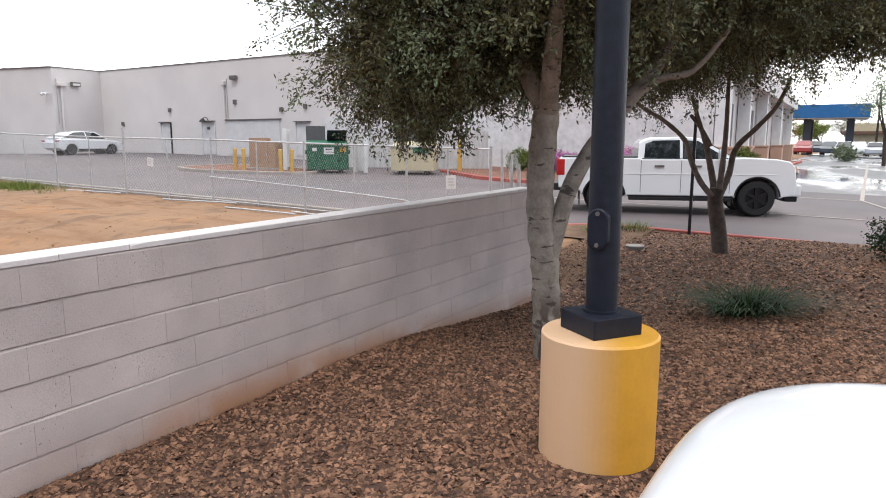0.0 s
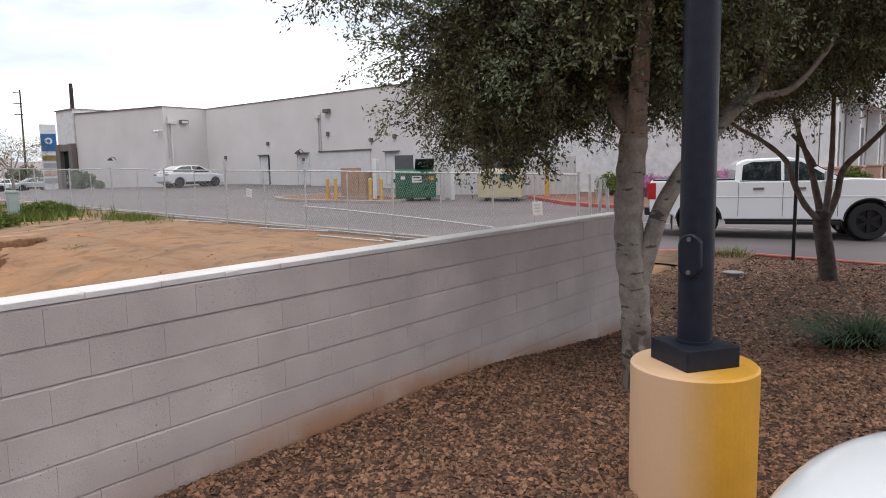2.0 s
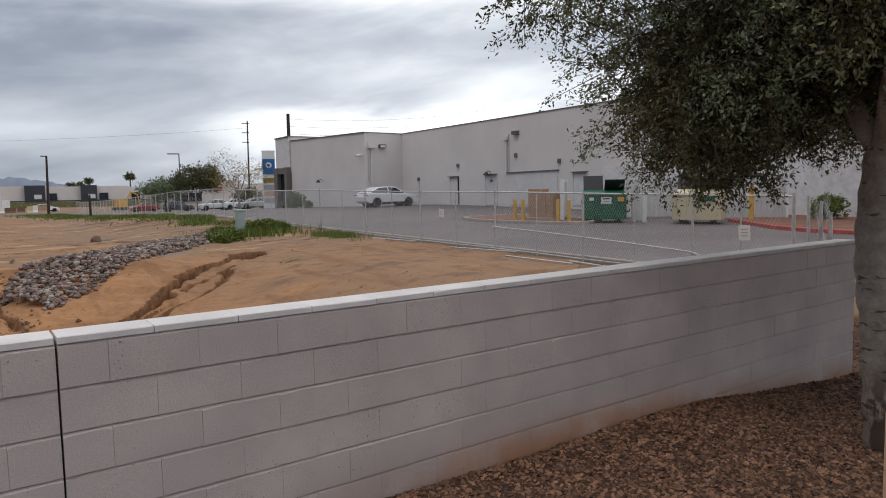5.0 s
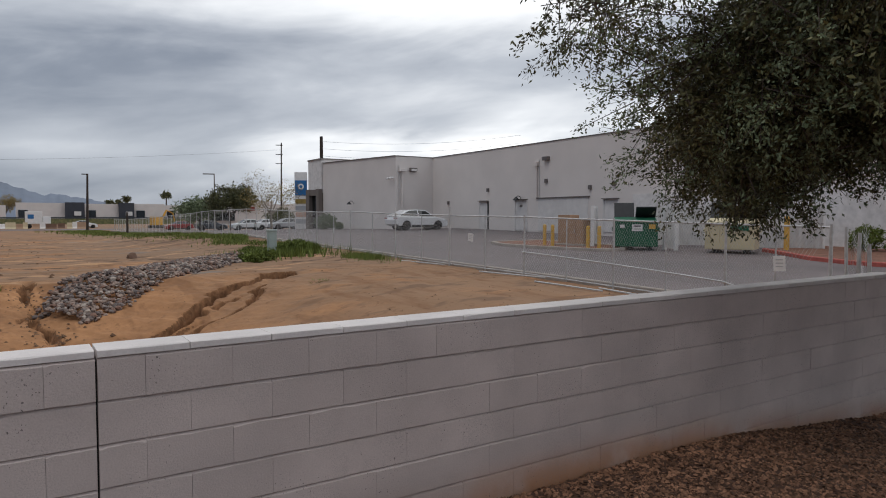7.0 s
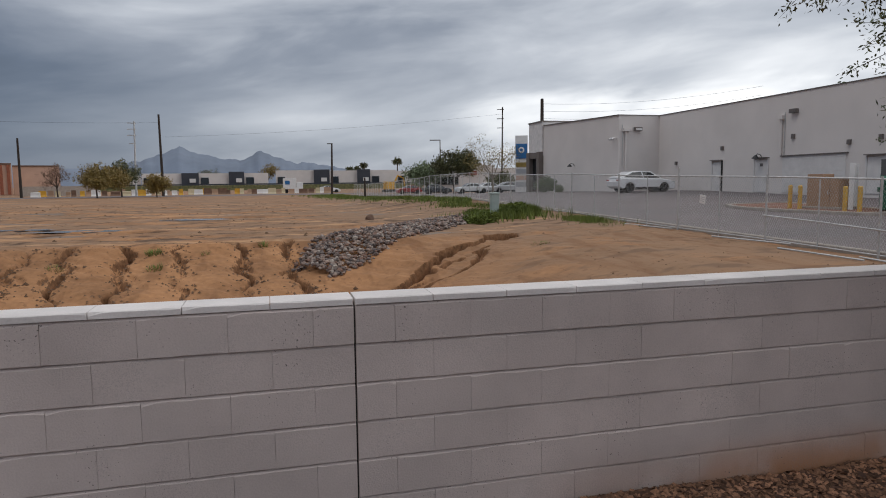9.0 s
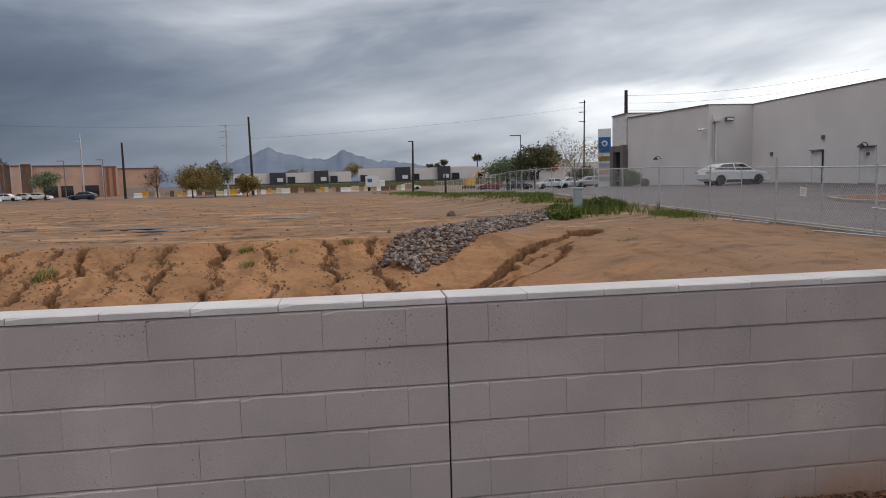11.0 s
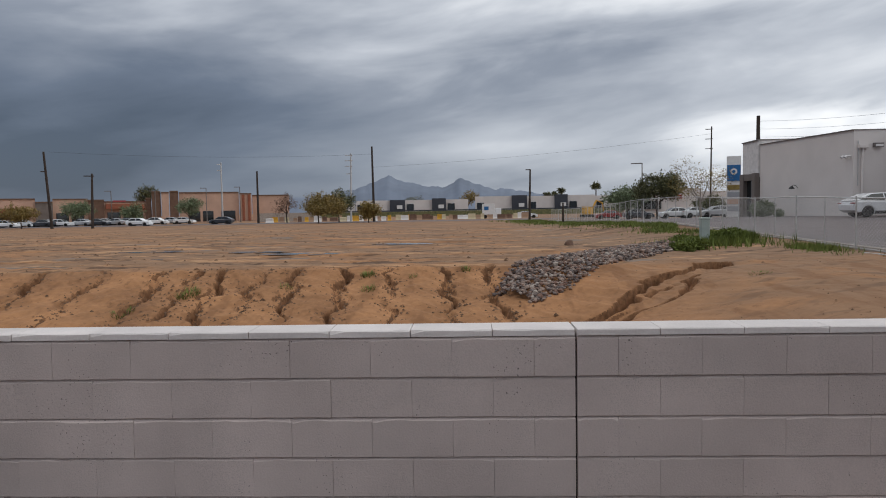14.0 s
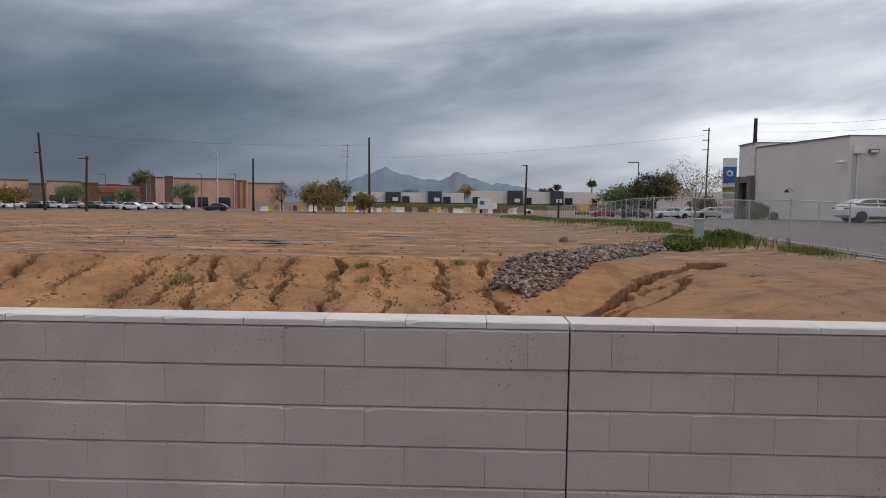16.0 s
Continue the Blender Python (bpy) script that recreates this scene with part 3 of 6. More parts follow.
kerb("kerb_gravel", [(14.52, y) for y in np.linspace(-12, 0.6, 14)] + [(14.3, 1.4), (13.7, 2.2), (13.0, 2.8), (12.66, 3.2)], 0.16, 0.055, M_REDKERB, "faded red painted concrete kerb beside gravel")
kerb("kerb_fence", [(12.66, y) for y in np.linspace(3.0, 105, 60)], 0.16, 0.13, M_KERB, "tan concrete kerb along the fence")
SOIL = [(12.3, 0.0), (14.45, 0.0), (14.45, 0.6), (14.22, 1.4), (13.62, 2.18), (12.95, 2.75), (12.55, 3.2), (12.3, 3.2)]
BED = [(27.2, 13.2), (26.0, 11.6), (24.6, 9.8), (24.0, 8.0), (24.2, 6.0), (25.0, 4.3), (26.4, 2.6), (28.4, 1.3), (32, 0.4), (40, 0.1), (62, 0.0)]
kerb("kerb_red", BED, 0.2, 0.15, M_REDKERB, "red painted fire-lane kerb")


def filled(name, outline, zf, lift, mat, label, cat):
    bm = bmesh.new()
    f0 = bm.faces.new([bm.verts.new((x, y, float(zf(x, y)) + lift)) for x, y in outline])
    if f0.normal.z < 0:
        f0.normal_flip()
    bmesh.ops.triangulate(bm, faces=bm.faces)
    bmesh.ops.recalc_face_normals(bm, faces=bm.faces)
    return tagged(part(name, bm, mat), label, cat, kind="structure")


tagged(sheet("soil_strip", spaced((7.85, 14.45, 34)), spaced((-0.03, 0.82, 8)), soil_z, M_SOIL), "bare brown soil strip behind the wall end", "soil", kind="structure")
filled("soil_patch", SOIL, lot_z, 0.045, M_SOIL, "bare tan soil corner behind the kerb", "soil")
filled("planting_bed", BED[:-1] + [(62, 0.0), (62, 1.9), (31.6, 1.9), (31.6, 13.2)], lot_z, 0.11, M_MULCH, "red-brown mulch planting bed along the store", "planting bed")
ISL = [(20.9, 24.3), (20.4, 23.2), (20.2, 22.2), (20.4, 20.5), (20.9, 18.9), (21.4, 17.4), (22.2, 17.0), (23.8, 17.6), (24.0, 24.2)]
kerb("kerb_island", ISL + ISL[:1], 0.16, 0.14, M_KERB, "pale concrete island kerb")
filled("island_bed", ISL, lot_z, 0.10, M_MULCH, "brown gravel fill inside kerbed island", "planting bed")

# ---------------------------------------------------------------- block wall
C, ZT, Z1 = 0.2032, 1.141, 1.104
WALL_END = 7.81
wall_root = thing("wall_block", 0, 0, 0, "low painted grey concrete block wall with control joint", "block wall", kind="structure")
wall_root["kind"] = "structure"


def worn_block(w, h, d, c, cx, seed, ledge):
    """A block with broken, slightly uneven front edges; its front face at y = 0, its top edge weathered back to a ledge."""
    r = random.Random(seed)
    n = 7
    xs = [cx + (w - 2 * cx) * k / (n - 1) for k in range(n)]
    top = [h - c * r.uniform(0.55, 1.15) for _ in xs]
    low = [c * r.uniform(0.15, 0.45) for _ in xs]
    for k in (0, n - 1):
        if r.random() < 0.22:
            top[k] -= r.uniform(0.006, 0.013)
    if r.random() < 0.3:
        top[r.randrange(1, n - 1)] -= r.uniform(0.002, 0.006)
    v = [(0, d, 0), (w, d, 0), (w, d, h), (0, d, h)]
    v += [(x * w / xs[-1] if k == n - 1 else (0 if k == 0 else x), ledge, h) for k, x in enumerate(xs)]
    v += [(x * w / xs[-1] if k == n - 1 else (0 if k == 0 else x), 0.35 * c, 0) for k, x in enumerate(xs)]
    v += [(x, 0, z) for x, z in zip(xs, top)]
    v += [(x, 0, z) for x, z in zip(xs, low)]
    t, b, ft, fb = 4, 4 + n, 4 + 2 * n, 4 + 3 * n
    fs = [tuple(range(fb, fb + n)) + tuple(range(ft + n - 1, ft - 1, -1))]
    for k in range(n - 1):
        fs += [(ft + k, ft + k + 1, t + k + 1, t + k), (b + k, b + k + 1, fb + k + 1, fb + k)]
    fs += [(b, fb, ft, t), (b + n - 1, t + n - 1, ft + n - 1, fb + n - 1), tuple(range(t, t + n)) + (2, 3), (0, 1) + tuple(range(b + n - 1, b - 1, -1)), (0, b, t, 3), (1, 2, t + n - 1, b + n - 1), (0, 3, 2, 1)]
    return v, fs


BLOCKS = {}


def block_mesh(key, w, h, d, c, mat, variant):
    key = "%s_%d" % (key, variant)
    if key not in BLOCKS:
        plain = key.startswith("block")
        v, fs = worn_block(w, h, d, c, 0.0005 if plain else 0.003, variant + int(w * 1000), 0.013 if plain else 0.008)
        me = bpy.data.meshes.new(key)
        me.from_pydata(v, [], fs)
        me.materials.append(mat)
        BLOCKS[key] = me
    return BLOCKS[key]


core = bmesh.new()
box(core, -8.0, -0.008, 0.0135, 0.19, -0.9, ZT - 0.05)
box(core, 0.008, WALL_END - 0.006, 0.0135, 0.19, -0.9, ZT - 0.05)
part("mortar_core", core, M_MORTAR, wall_root)
part("joint_filler", boxm(-0.0075, 0.0075, 0.03, 0.17, -0.9, ZT - 0.06), M_BLACKTRIM, wall_root, "dark open control joint")
rb = random.Random(5)
COURSE = (0.0, 0.0022, -0.0012, 0.0015, -0.002, 0.001, -0.0015, 0.0025)


def lay(name, x0, x1, z0, h, d, y0, mat, gap):
    w = x1 - x0 - (0.0007 if name == "block" else 0.003)
    ob = new(name, block_mesh("%s_%.3f_%.3f" % (name, w, h), w, h - gap, d, 0.011 if name == "block" else 0.005, mat, rb.randrange(9)))
    ob.parent = wall_root
    ob.location = (x0 + 0.0001, y0 + rb.uniform(-0.002, 0.002) + COURSE[int(round(z0 / C)) % 8], z0 + gap / 2)
    ob.rotation_euler = (rb.uniform(-0.002, 0.002), 0, rb.uniform(-0.002, 0.002))


for k in range(8):
    z0 = Z1 - (k + 1) * C
    half = k % 2 == 0
    for side in (1, -1):
        edge = WALL_END if side > 0 else 4.2
        a = 0.004
        w = C if half else 2 * C
        while a < edge - 0.02:
            b = min(a + w, edge)
            if edge - b < 0.05:
                b = edge
            if not (k > 5 and (side < 0 or b < 3.5)):
                lay("block", *((a, b) if side > 0 else (-b, -a)), z0, C, 0.15, 0.0, M_BLOCK, 0.0055)
            a, w = b, 2 * C
for side in (1, -1):
    edge = WALL_END if side > 0 else 4.2
    a = 0.004
    while a < edge - 0.02:
        b = min(a + 2 * C, edge)
        lay("cap", *((a, b) if side > 0 else (-b, -a)), Z1, ZT - Z1, 0.205, -0.004, M_CAP, 0.003)
        a = b

# ---------------------------------------------------------------- light pole on a round footing
FX, FY = 3.30, -2.375
fz = float(gravel_z(FX, FY))
pole = thing("light_pole", FX, FY, fz, "dark navy steel light pole on yellow concrete footing, paler on one side", "light pole", rz=17)
bm = bmesh.new()
tube(bm, [(0, 0, -0.25), (0, 0, 0.715 - 0.012), (0, 0, 0.715)], [0.327, 0.327, 0.315], 64)
footing = part("footing", bm, M_FOOTING, pole, "yellow painted concrete footing, one side coloured pink as faded and lit", smooth=False)
PTOP = 0.715
bm = bmesh.new()
box(bm, -0.16, 0.16, -0.16, 0.16, PTOP, PTOP + 0.115, 0.008, pose(0, 0, 0, 0, 0, 38))
part("base_cover", bm, M_DARKPOLE, pole)
part("shaft", tubem([(0, 0, PTOP + 0.1), (0, 0, PTOP + 0.13), (0, 0, PTOP + 0.131), (0, 0, 7.0)], [0.10, 0.10, 0.088, 0.088], 40), M_DARKPOLE, pole)
b = bmesh.new()
tube(b, [(0, 0, -0.05), (0, 0, 0.018), (0, 0, 0.024)], [0.058, 0.058, 0.050], 28)
for v in b.verts:
    v.co.y += 0.055 if v.co.y > 0 else -0.055
hand_cover = part("handhole_cover", b, M_DARKPOLE, pole, "oval handhole cover plate")
hand_cover.matrix_basis = pose(-0.083, 0.028, 1.30, 90, 0, -108)
for dz_ in (0.085, -0.085):
    sc = part("screw", tubem([(0, 0, 0.022), (0, 0, 0.032)], 0.012, 10), M_COPING, hand_cover)
    sc.location = (0, dz_, 0)

# ---------------------------------------------------------------- store building
BX, BY0, BY1, BTOP = 31.5, 1.8, 46.9, 7.06
store = thing("store_building", BX, BY0, 0, "large grey stucco retail building, windowless rear side", "building")


def at_store(bm):
    bmesh.ops.translate(bm, verts=bm.verts, vec=(-BX, -BY0, 0))
    return bm


part("wall", at_store(boxm(BX, 72, BY0, BY1, -0.6, BTOP)), M_STUCCO, store)
bm = bmesh.new()
o = [(27.75, BY1), (27.1, 61.0), (60, 61.0), (60, BY1)]
lo = [bm.verts.new((x, y, -0.5)) for x, y in o]
hi = [bm.verts.new((x, y, z)) for (x, y), z in zip(o, (7.06, 7.36, 7.36, 7.06))]
bm.faces.new(lo)
bm.faces.new(hi)
for i in range(4):
    bm.faces.new((lo[i], lo[(i + 1) % 4], hi[(i + 1) % 4], hi[i]))
bmesh.ops.recalc_face_normals(bm, faces=bm.faces)
part("wing", at_store(bm), M_STUCCO, store)
part("coping", at_store(boxm(BX - 0.05, BX + 0.3, BY0, BY1 - 0.003, BTOP, BTOP + 0.06)), M_COPING, store)
part("coping", at_store(boxm(27.70, BX - 0.055, BY1 - 0.05, BY1 + 0.3, BTOP + 0.003, BTOP + 0.063)), M_COPING, store)
part("coping", at_store(boxm(-0.05, 0.3, 0, 14.1, 0, 0.06, 0, pose(27.7, BY1, 7.07, 1.22, 0, 2.6))), M_COPING, store)

# ---------------------------------------------------------------- fence
FXX = 12.4
POSTS = [3.0, 5.15, 8.26, 11.7, 15.65, 19.45, 23.5, 27.3] + [27.3 + 3.8 * i for i in range(1, 20)]


def fence_z(y):
    return float(dirt_z(FXX, y))


fence = thing("chain_link_fence", FXX, 0, 0, "galvanised chain-link construction fence along the dirt lot", "fence")
for i, y in enumerate(POSTS):
    z = fence_z(y)
    tall = 2.02 if i == 4 else 1.78
    part("post", tubem([(0, y, z - 0.1), (0, y, z + tall)], 0.034 if i in (0, 4) else 0.027, 10), M_GALV, fence)
for a, b in zip(POSTS[:-1], POSTS[1:]):
    za, zb = fence_z(a), fence_z(b)
    part("top_rail", tubem([(0.03, a, za + 1.72), (0.03, b, zb + 1.72)], 0.021, 8), M_GALV, fence)
    part("bottom_rail", tubem([(0.03, a, za + 0.06), (0.03, b, zb + 0.06)], 0.019, 8), M_GALV, fence)
    m = (a + b) / 2
    part("brace_post", tubem([(0.04, m, fence_z(m)), (0.04, m, fence_z(m) + 1.72)], 0.017, 8), M_GALV, fence)


def wires(y0, y1, pitch, r, name):
    V, F = [], []
    h = 1.66
    for sgn in (1, -1):
        for y in np.arange(y0, y1, pitch):
            a, b = (y, y + 1.0) if sgn > 0 else (y + 1.0, y)
            za, zb = fence_z(a) + 0.06, fence_z(b) + 0.06 + h
            i = len(V)
            V += [(0.0, a - r, za), (0.0, a + r, za), (0.0, b + r, zb), (0.0, b - r, zb), (r * 1.4, a, za), (r * 1.4, b, zb)]
            F += [(i, i + 1, i + 2, i + 3), (i + 1, i + 4, i + 5, i + 2), (i + 4, i, i + 3, i + 5)]
    ob = raw(name, V, F, M_GALV, fence)
    return tagged(ob, kind="stuff")


wires(3.0, 31, 0.075, 0.0021, "chain_link_mesh")
wires(31, 98, 0.22, 0.0017, "chain_link_mesh")


# ---------------------------------------------------------------- plants
def leaf_cloud(name, blobs, n_twigs, per, leaf, mat, parent, seed, droop=0.3, width=0.4, spread=0.16, twig=0.35, shell=0.55, wood_mat=None):
    """A crown of many small leaves on twigs, inside uneven blobs (x, y, z, rx, ry, rz, weight)."""
    r = np.random.default_rng(seed)
    B = np.array(blobs, float)
    pick = r.choice(len(B), n_twigs, p=B[:, 6] / B[:, 6].sum())
    d = r.normal(size=(n_twigs, 3))
    d /= np.linalg.norm(d, axis=1)[:, None]
    rad = shell + (1 - shell) * r.random(n_twigs) ** 0.6
    lump = 0.79 + 0.34 * np.sin(d[:, 0] * 5 + pick) * np.sin(d[:, 1] * 6 + 2 * pick) + 0.07 * np.clip(r.normal(size=n_twigs), -1.5, 1.2)
    base = B[pick, :3] + d * B[pick, 3:6] * (rad * lump)[:, None]
    out = d * 0.7 + r.normal(size=(n_twigs, 3)) * 0.5
    out[:, 2] -= droop
    out /= np.linalg.norm(out, axis=1)[:, None]
    n = n_twigs * per
    s = np.repeat(out, per, 0)
    t = r.random(n)
    c = np.repeat(base, per, 0) + s * (t * twig)[:, None] + r.normal(size=(n, 3)) * spread * 0.35
    ax = s * 0.6 + r.normal(size=(n, 3)) * 0.6
    ax /= np.linalg.norm(ax, axis=1)[:, None]
    sd = np.cross(ax, r.normal(size=(n, 3)))
    sd /= np.linalg.norm(sd, axis=1)[:, None]
    L = leaf * (0.6 + 0.8 * r.random(n))[:, None]
    W = L * width * 0.5
    V = np.stack([c, c + ax * L * 0.45 + sd * W, c + ax * L, c + ax * L * 0.45 - sd * W], 1).reshape(-1, 3)
    F = np.arange(n * 4).reshape(-1, 4)
    me = bpy.data.meshes.new(name)
    me.vertices.add(n * 4)
    me.vertices.foreach_set("co", V.astype(np.float32).ravel())
    me.loops.add(n * 4)
    me.loops.foreach_set("vertex_index", F.ravel().astype(np.int32))
    me.polygons.add(n)
    me.polygons.foreach_set("loop_start", np.arange(0, n * 4, 4, dtype=np.int32))
    me.update(calc_edges=True)
    me.materials.append(mat)
    ob = new(name, me)
    if parent:
        ob.parent = parent
    if wood_mat:
        e = base + out * twig
        q = np.cross(out, r.normal(size=(n_twigs, 3)))
        q *= 0.0028 / np.maximum(np.linalg.norm(q, axis=1)[:, None], 1e-6)
        st_ = base - out * twig * 0.9
        tw = np.stack([st_ - 1.6 * q, st_ + 1.6 * q, e + 0.5 * q, e - 0.5 * q], 1).reshape(-1, 3)
        tagged(raw("twig_wood", tw.tolist(), np.arange(n_twigs * 4).reshape(-1, 4).tolist(), wood_mat, parent), kind="stuff")
    return ob


# near tree by the wall
T1 = (4.82, -1.42)
t1z = float(gravel_z(*T1))
tree = thing("tree", T1[0], T1[1], t1z, "two-stemmed shade tree with pale peeling trunk and dense small leaves", "tree")
def wood(parent, name, pts, r0, r1, mat):
    """A knobbly stem through a few points, rounded between them."""
    P_ = [Vector(p) for p in pts]
    out = []
    for a in range(len(P_) - 1):
        p0, p1, p2, p3 = P_[max(a - 1, 0)], P_[a], P_[a + 1], P_[min(a + 2, len(P_) - 1)]
        for k in range(5):
            t = k / 5
            out.append(0.5 * (2 * p1 + (p2 - p0) * t + (2 * p0 - 5 * p1 + 4 * p2 - p3) * t * t + (3 * p1 - p0 - 3 * p2 + p3) * t ** 3))
    out.append(P_[-1])
    n = len(out)
    rad = [(r0 + (r1 - r0) * i / (n - 1)) * (1 + 0.035 * math.sin(i * 1.9 + r0 * 90) + 0.035 * math.sin(i * 4.3)) for i in range(n)]
    return part(name, tubem(out, rad, 14), mat, parent, smooth=True)


wood(tree, "trunk", [(0.0, -0.03, -0.2), (0.0, -0.03, 0.02), (-0.0, -0.01, 0.41), (-0.01, 0.01, 0.8), (-0.03, 0.05, 1.17), (-0.03, 0.06, 1.54), (-0.02, 0.04, 1.9), (-0.02, 0.02, 2.12)], 0.120, 0.105, M_BARK)
wood(tree, "stem", [(0.0, -0.02, 0.85), (0.03, -0.08, 1.13), (0.1, -0.15, 1.45), (0.3, -0.26, 1.77), (0.57, -0.45, 2.14), (0.81, -0.56, 2.36), (1.04, -0.66, 2.66), (1.26, -0.73, 2.99)], 0.075, 0.055, M_BARK)
wood(tree, "limb", [(0.57, -0.45, 2.14), (0.73, -0.65, 2.32), (0.90, -0.90, 2.40), (1.05, -1.15, 2.75)], 0.045, 0.015, M_BARK)
wood(tree, "limb", [(-0.02, 0.02, 2.02), (-0.185, 0.46, 2.83), (-0.35, 0.9, 3.3)], 0.085, 0.025, M_BARK)
wood(tree, "limb", [(-0.02, 0.02, 2.02), (0.265, 0.11, 2.88), (0.55, 0.2, 3.4)], 0.085, 0.025, M_BARK)
wood(tree, "limb", [(-0.02, 0.02, 2.02), (-0.51, -0.24, 2.7300000000000004), (-1.0, -0.5, 3.1)], 0.085, 0.025, M_BARK)
leaf_cloud("crown", [
    (-0.25, 0.90, 2.80, 0.95, 0.98, 0.85, 1.3), (0.15, 0.15, 3.3, 1.45, 1.45, 1.1, 1.7), (0.4, 1.5, 2.60, 0.95, 0.85, 0.72, 0.8),
    (1.4, -0.9, 3.5, 1.5, 1.5, 1.0, 1.4), (-0.7, -0.3, 3.4, 1.0, 1.3, 0.9, 0.9), (1.6, 0.6, 3.1, 1.2, 1.3, 0.9, 1.1), (2.6, -1.6, 4.2, 1.4, 1.4, 0.9, 0.6), (2.2, -2.5, 3.7, 1.5, 1.5, 0.85, 0.9), (2.4, 0.7, 3.2, 1.5, 1.4, 0.9, 0.9), (-1.35, 1.7, 3.35, 0.55, 0.55, 0.28, 0.10)],
    6800, 50, 0.038, M_LEAF, tree, 3, 0.35, 0.40, 0.075, 0.38, 0.25, M_DARKBARK)
# foliage above the view, added to shade the wall end and gravel
leaf_cloud("upper_crown", [(0.2, -0.2, 4.6, 2.3, 2.2, 1.0, 1.2), (1.2, 0.4, 5.2, 2.4, 2.2, 1.0, 1.2), (2.6, 0.3, 4.5, 2.0, 2.0, 1.0, 1.1), (1.0, 0.9, 4.2, 1.8, 1.2, 0.8, 0.8), (2.4, -1.6, 5.0, 1.8, 1.8, 0.9, 0.8), (3.6, -1.0, 4.7, 1.8, 2.0, 1.0, 0.8), (3.2, 0.8, 4.0, 1.5, 1.2, 0.8, 0.7)],
    4600, 20, 0.10, M_LEAF, tree, 13, 0.3, 0.45, 0.12, 0.45, 0.1, M_DARKBARK)

# paler grey-green sprays stand for highlights on the outer leaves
leaf_cloud("new_growth", [(-0.35, 0.95, 2.75, 1.2, 1.25, 0.85, 1), (0.1, 0.1, 3.2, 1.5, 1.5, 1.0, 1), (1.4, -0.9, 3.3, 1.5, 1.5, 1.0, 1)], 800, 60, 0.034, M_LEAF2, tree, 5, 0.2, 0.42, 0.09, 0.32, 0.9, M_DARKBARK)
leaf_cloud("hanging_spray", [(-0.55, 0.98, 1.98, 0.10, 0.12, 0.10, 1), (-0.45, 1.0, 2.15, 0.14, 0.16, 0.14, 1), (-0.2, 1.5, 2.2, 0.25, 0.3, 0.18, 1)], 40, 60, 0.034, M_LEAF, tree, 6, 0.8, 0.42, 0.08, 0.28, 0.3, M_DARKBARK)

# second tree, farther along the bed
T2 = (11.95, -1.72)
t2z = float(gravel_z(*T2))
tree2 = thing("tree", T2[0], T2[1], t2z, "vase-shaped multi-limbed tree with dark lower trunk", "tree")
wood(tree2, "trunk", [(-0.01, 0.01, -0.2), (-0.01, 0.01, -0.09), (-0.02, 0.07, 0.4), (-0.03, 0.15, 0.88), (-0.03, 0.13, 1.12)], 0.145, 0.12, M_DARKBARK)
wood(tree2, "limb", [(-0.13, 0.18, 0.98), (-0.17, 0.38, 1.22), (-0.2, 0.56, 1.6), (-0.23, 0.67, 1.93), (-0.3, 1.02, 2.26), (-0.38, 1.34, 2.46), (-0.46, 1.62, 2.7)], 0.053, 0.028, M_GREYBARK)
wood(tree2, "limb", [(0.12, 0.18, 1.01), (0.1, 0.28, 1.45), (0.09, 0.37, 1.83), (0.06, 0.5, 2.22), (0.03, 0.65, 2.7)], 0.064, 0.028, M_GREYBARK)
wood(tree2, "limb", [(-0.07, 0.1, 1.03), (-0.07, 0.07, 1.46), (-0.06, 0.05, 1.93), (-0.06, 0.05, 2.39), (-0.07, 0.06, 2.94)], 0.056, 0.028, M_GREYBARK)
wood(tree2, "limb", [(0.08, 0.09, 1.02), (0.1, -0.02, 1.36), (0.11, -0.1, 1.79), (0.15, -0.4, 2.14), (0.17, -0.67, 2.48), (0.19, -0.84, 2.92)], 0.06, 0.028, M_GREYBARK)
wood(tree2, "limb", [(0.1, 0.3, 1.82), (0.07, 0.43, 2.07), (0.03, 0.65, 2.36)], 0.038, 0.028, M_GREYBARK)
leaf_cloud("crown", [(0, 0.6, 3.9, 1.7, 1.6, 1.1, 1.2), (0.2, -1.2, 4.1, 1.8, 1.7, 1.2, 1.2), (0.0, 1.5, 3.2, 1.1, 1.0, 0.8, 0.6), (-0.2, -2.4, 4.3, 1.4, 1.4, 1.1, 0.9), (-0.6, 0.2, 3.5, 1.3, 1.8, 0.8, 0.9), (-0.8, -1.6, 3.7, 1.3, 1.6, 0.8, 0.9), (-0.5, -3.8, 4.5, 1.6, 1.6, 1.0, 0.7)],
    4300, 44, 0.048, M_LEAF, tree2, 8, 0.3, 0.42, 0.11, 0.4, 0.25, M_DARKBARK)

# also added overhead out of view, to darken the gravel under this tree
leaf_cloud("upper_crown", [(0.1, 0.3, 5.0, 2.0, 2.0, 0.8, 1), (0.0, -2.0, 5.2, 2.2, 2.2, 0.8, 1), (-1.2, -0.8, 5.0, 1.6, 2.0, 0.7, 0.8)],
    1500, 20, 0.10, M_LEAF, tree2, 18, 0.3, 0.45, 0.12, 0.45, 0.1, M_DARKBARK)


# ---------------------------------------------------------------- vehicles
def arch(cx, cz, r, n=9):
    return [(cx - r * math.cos(math.pi * i / n), cz + r * math.sin(math.pi * i / n)) for i in range(n + 1)]


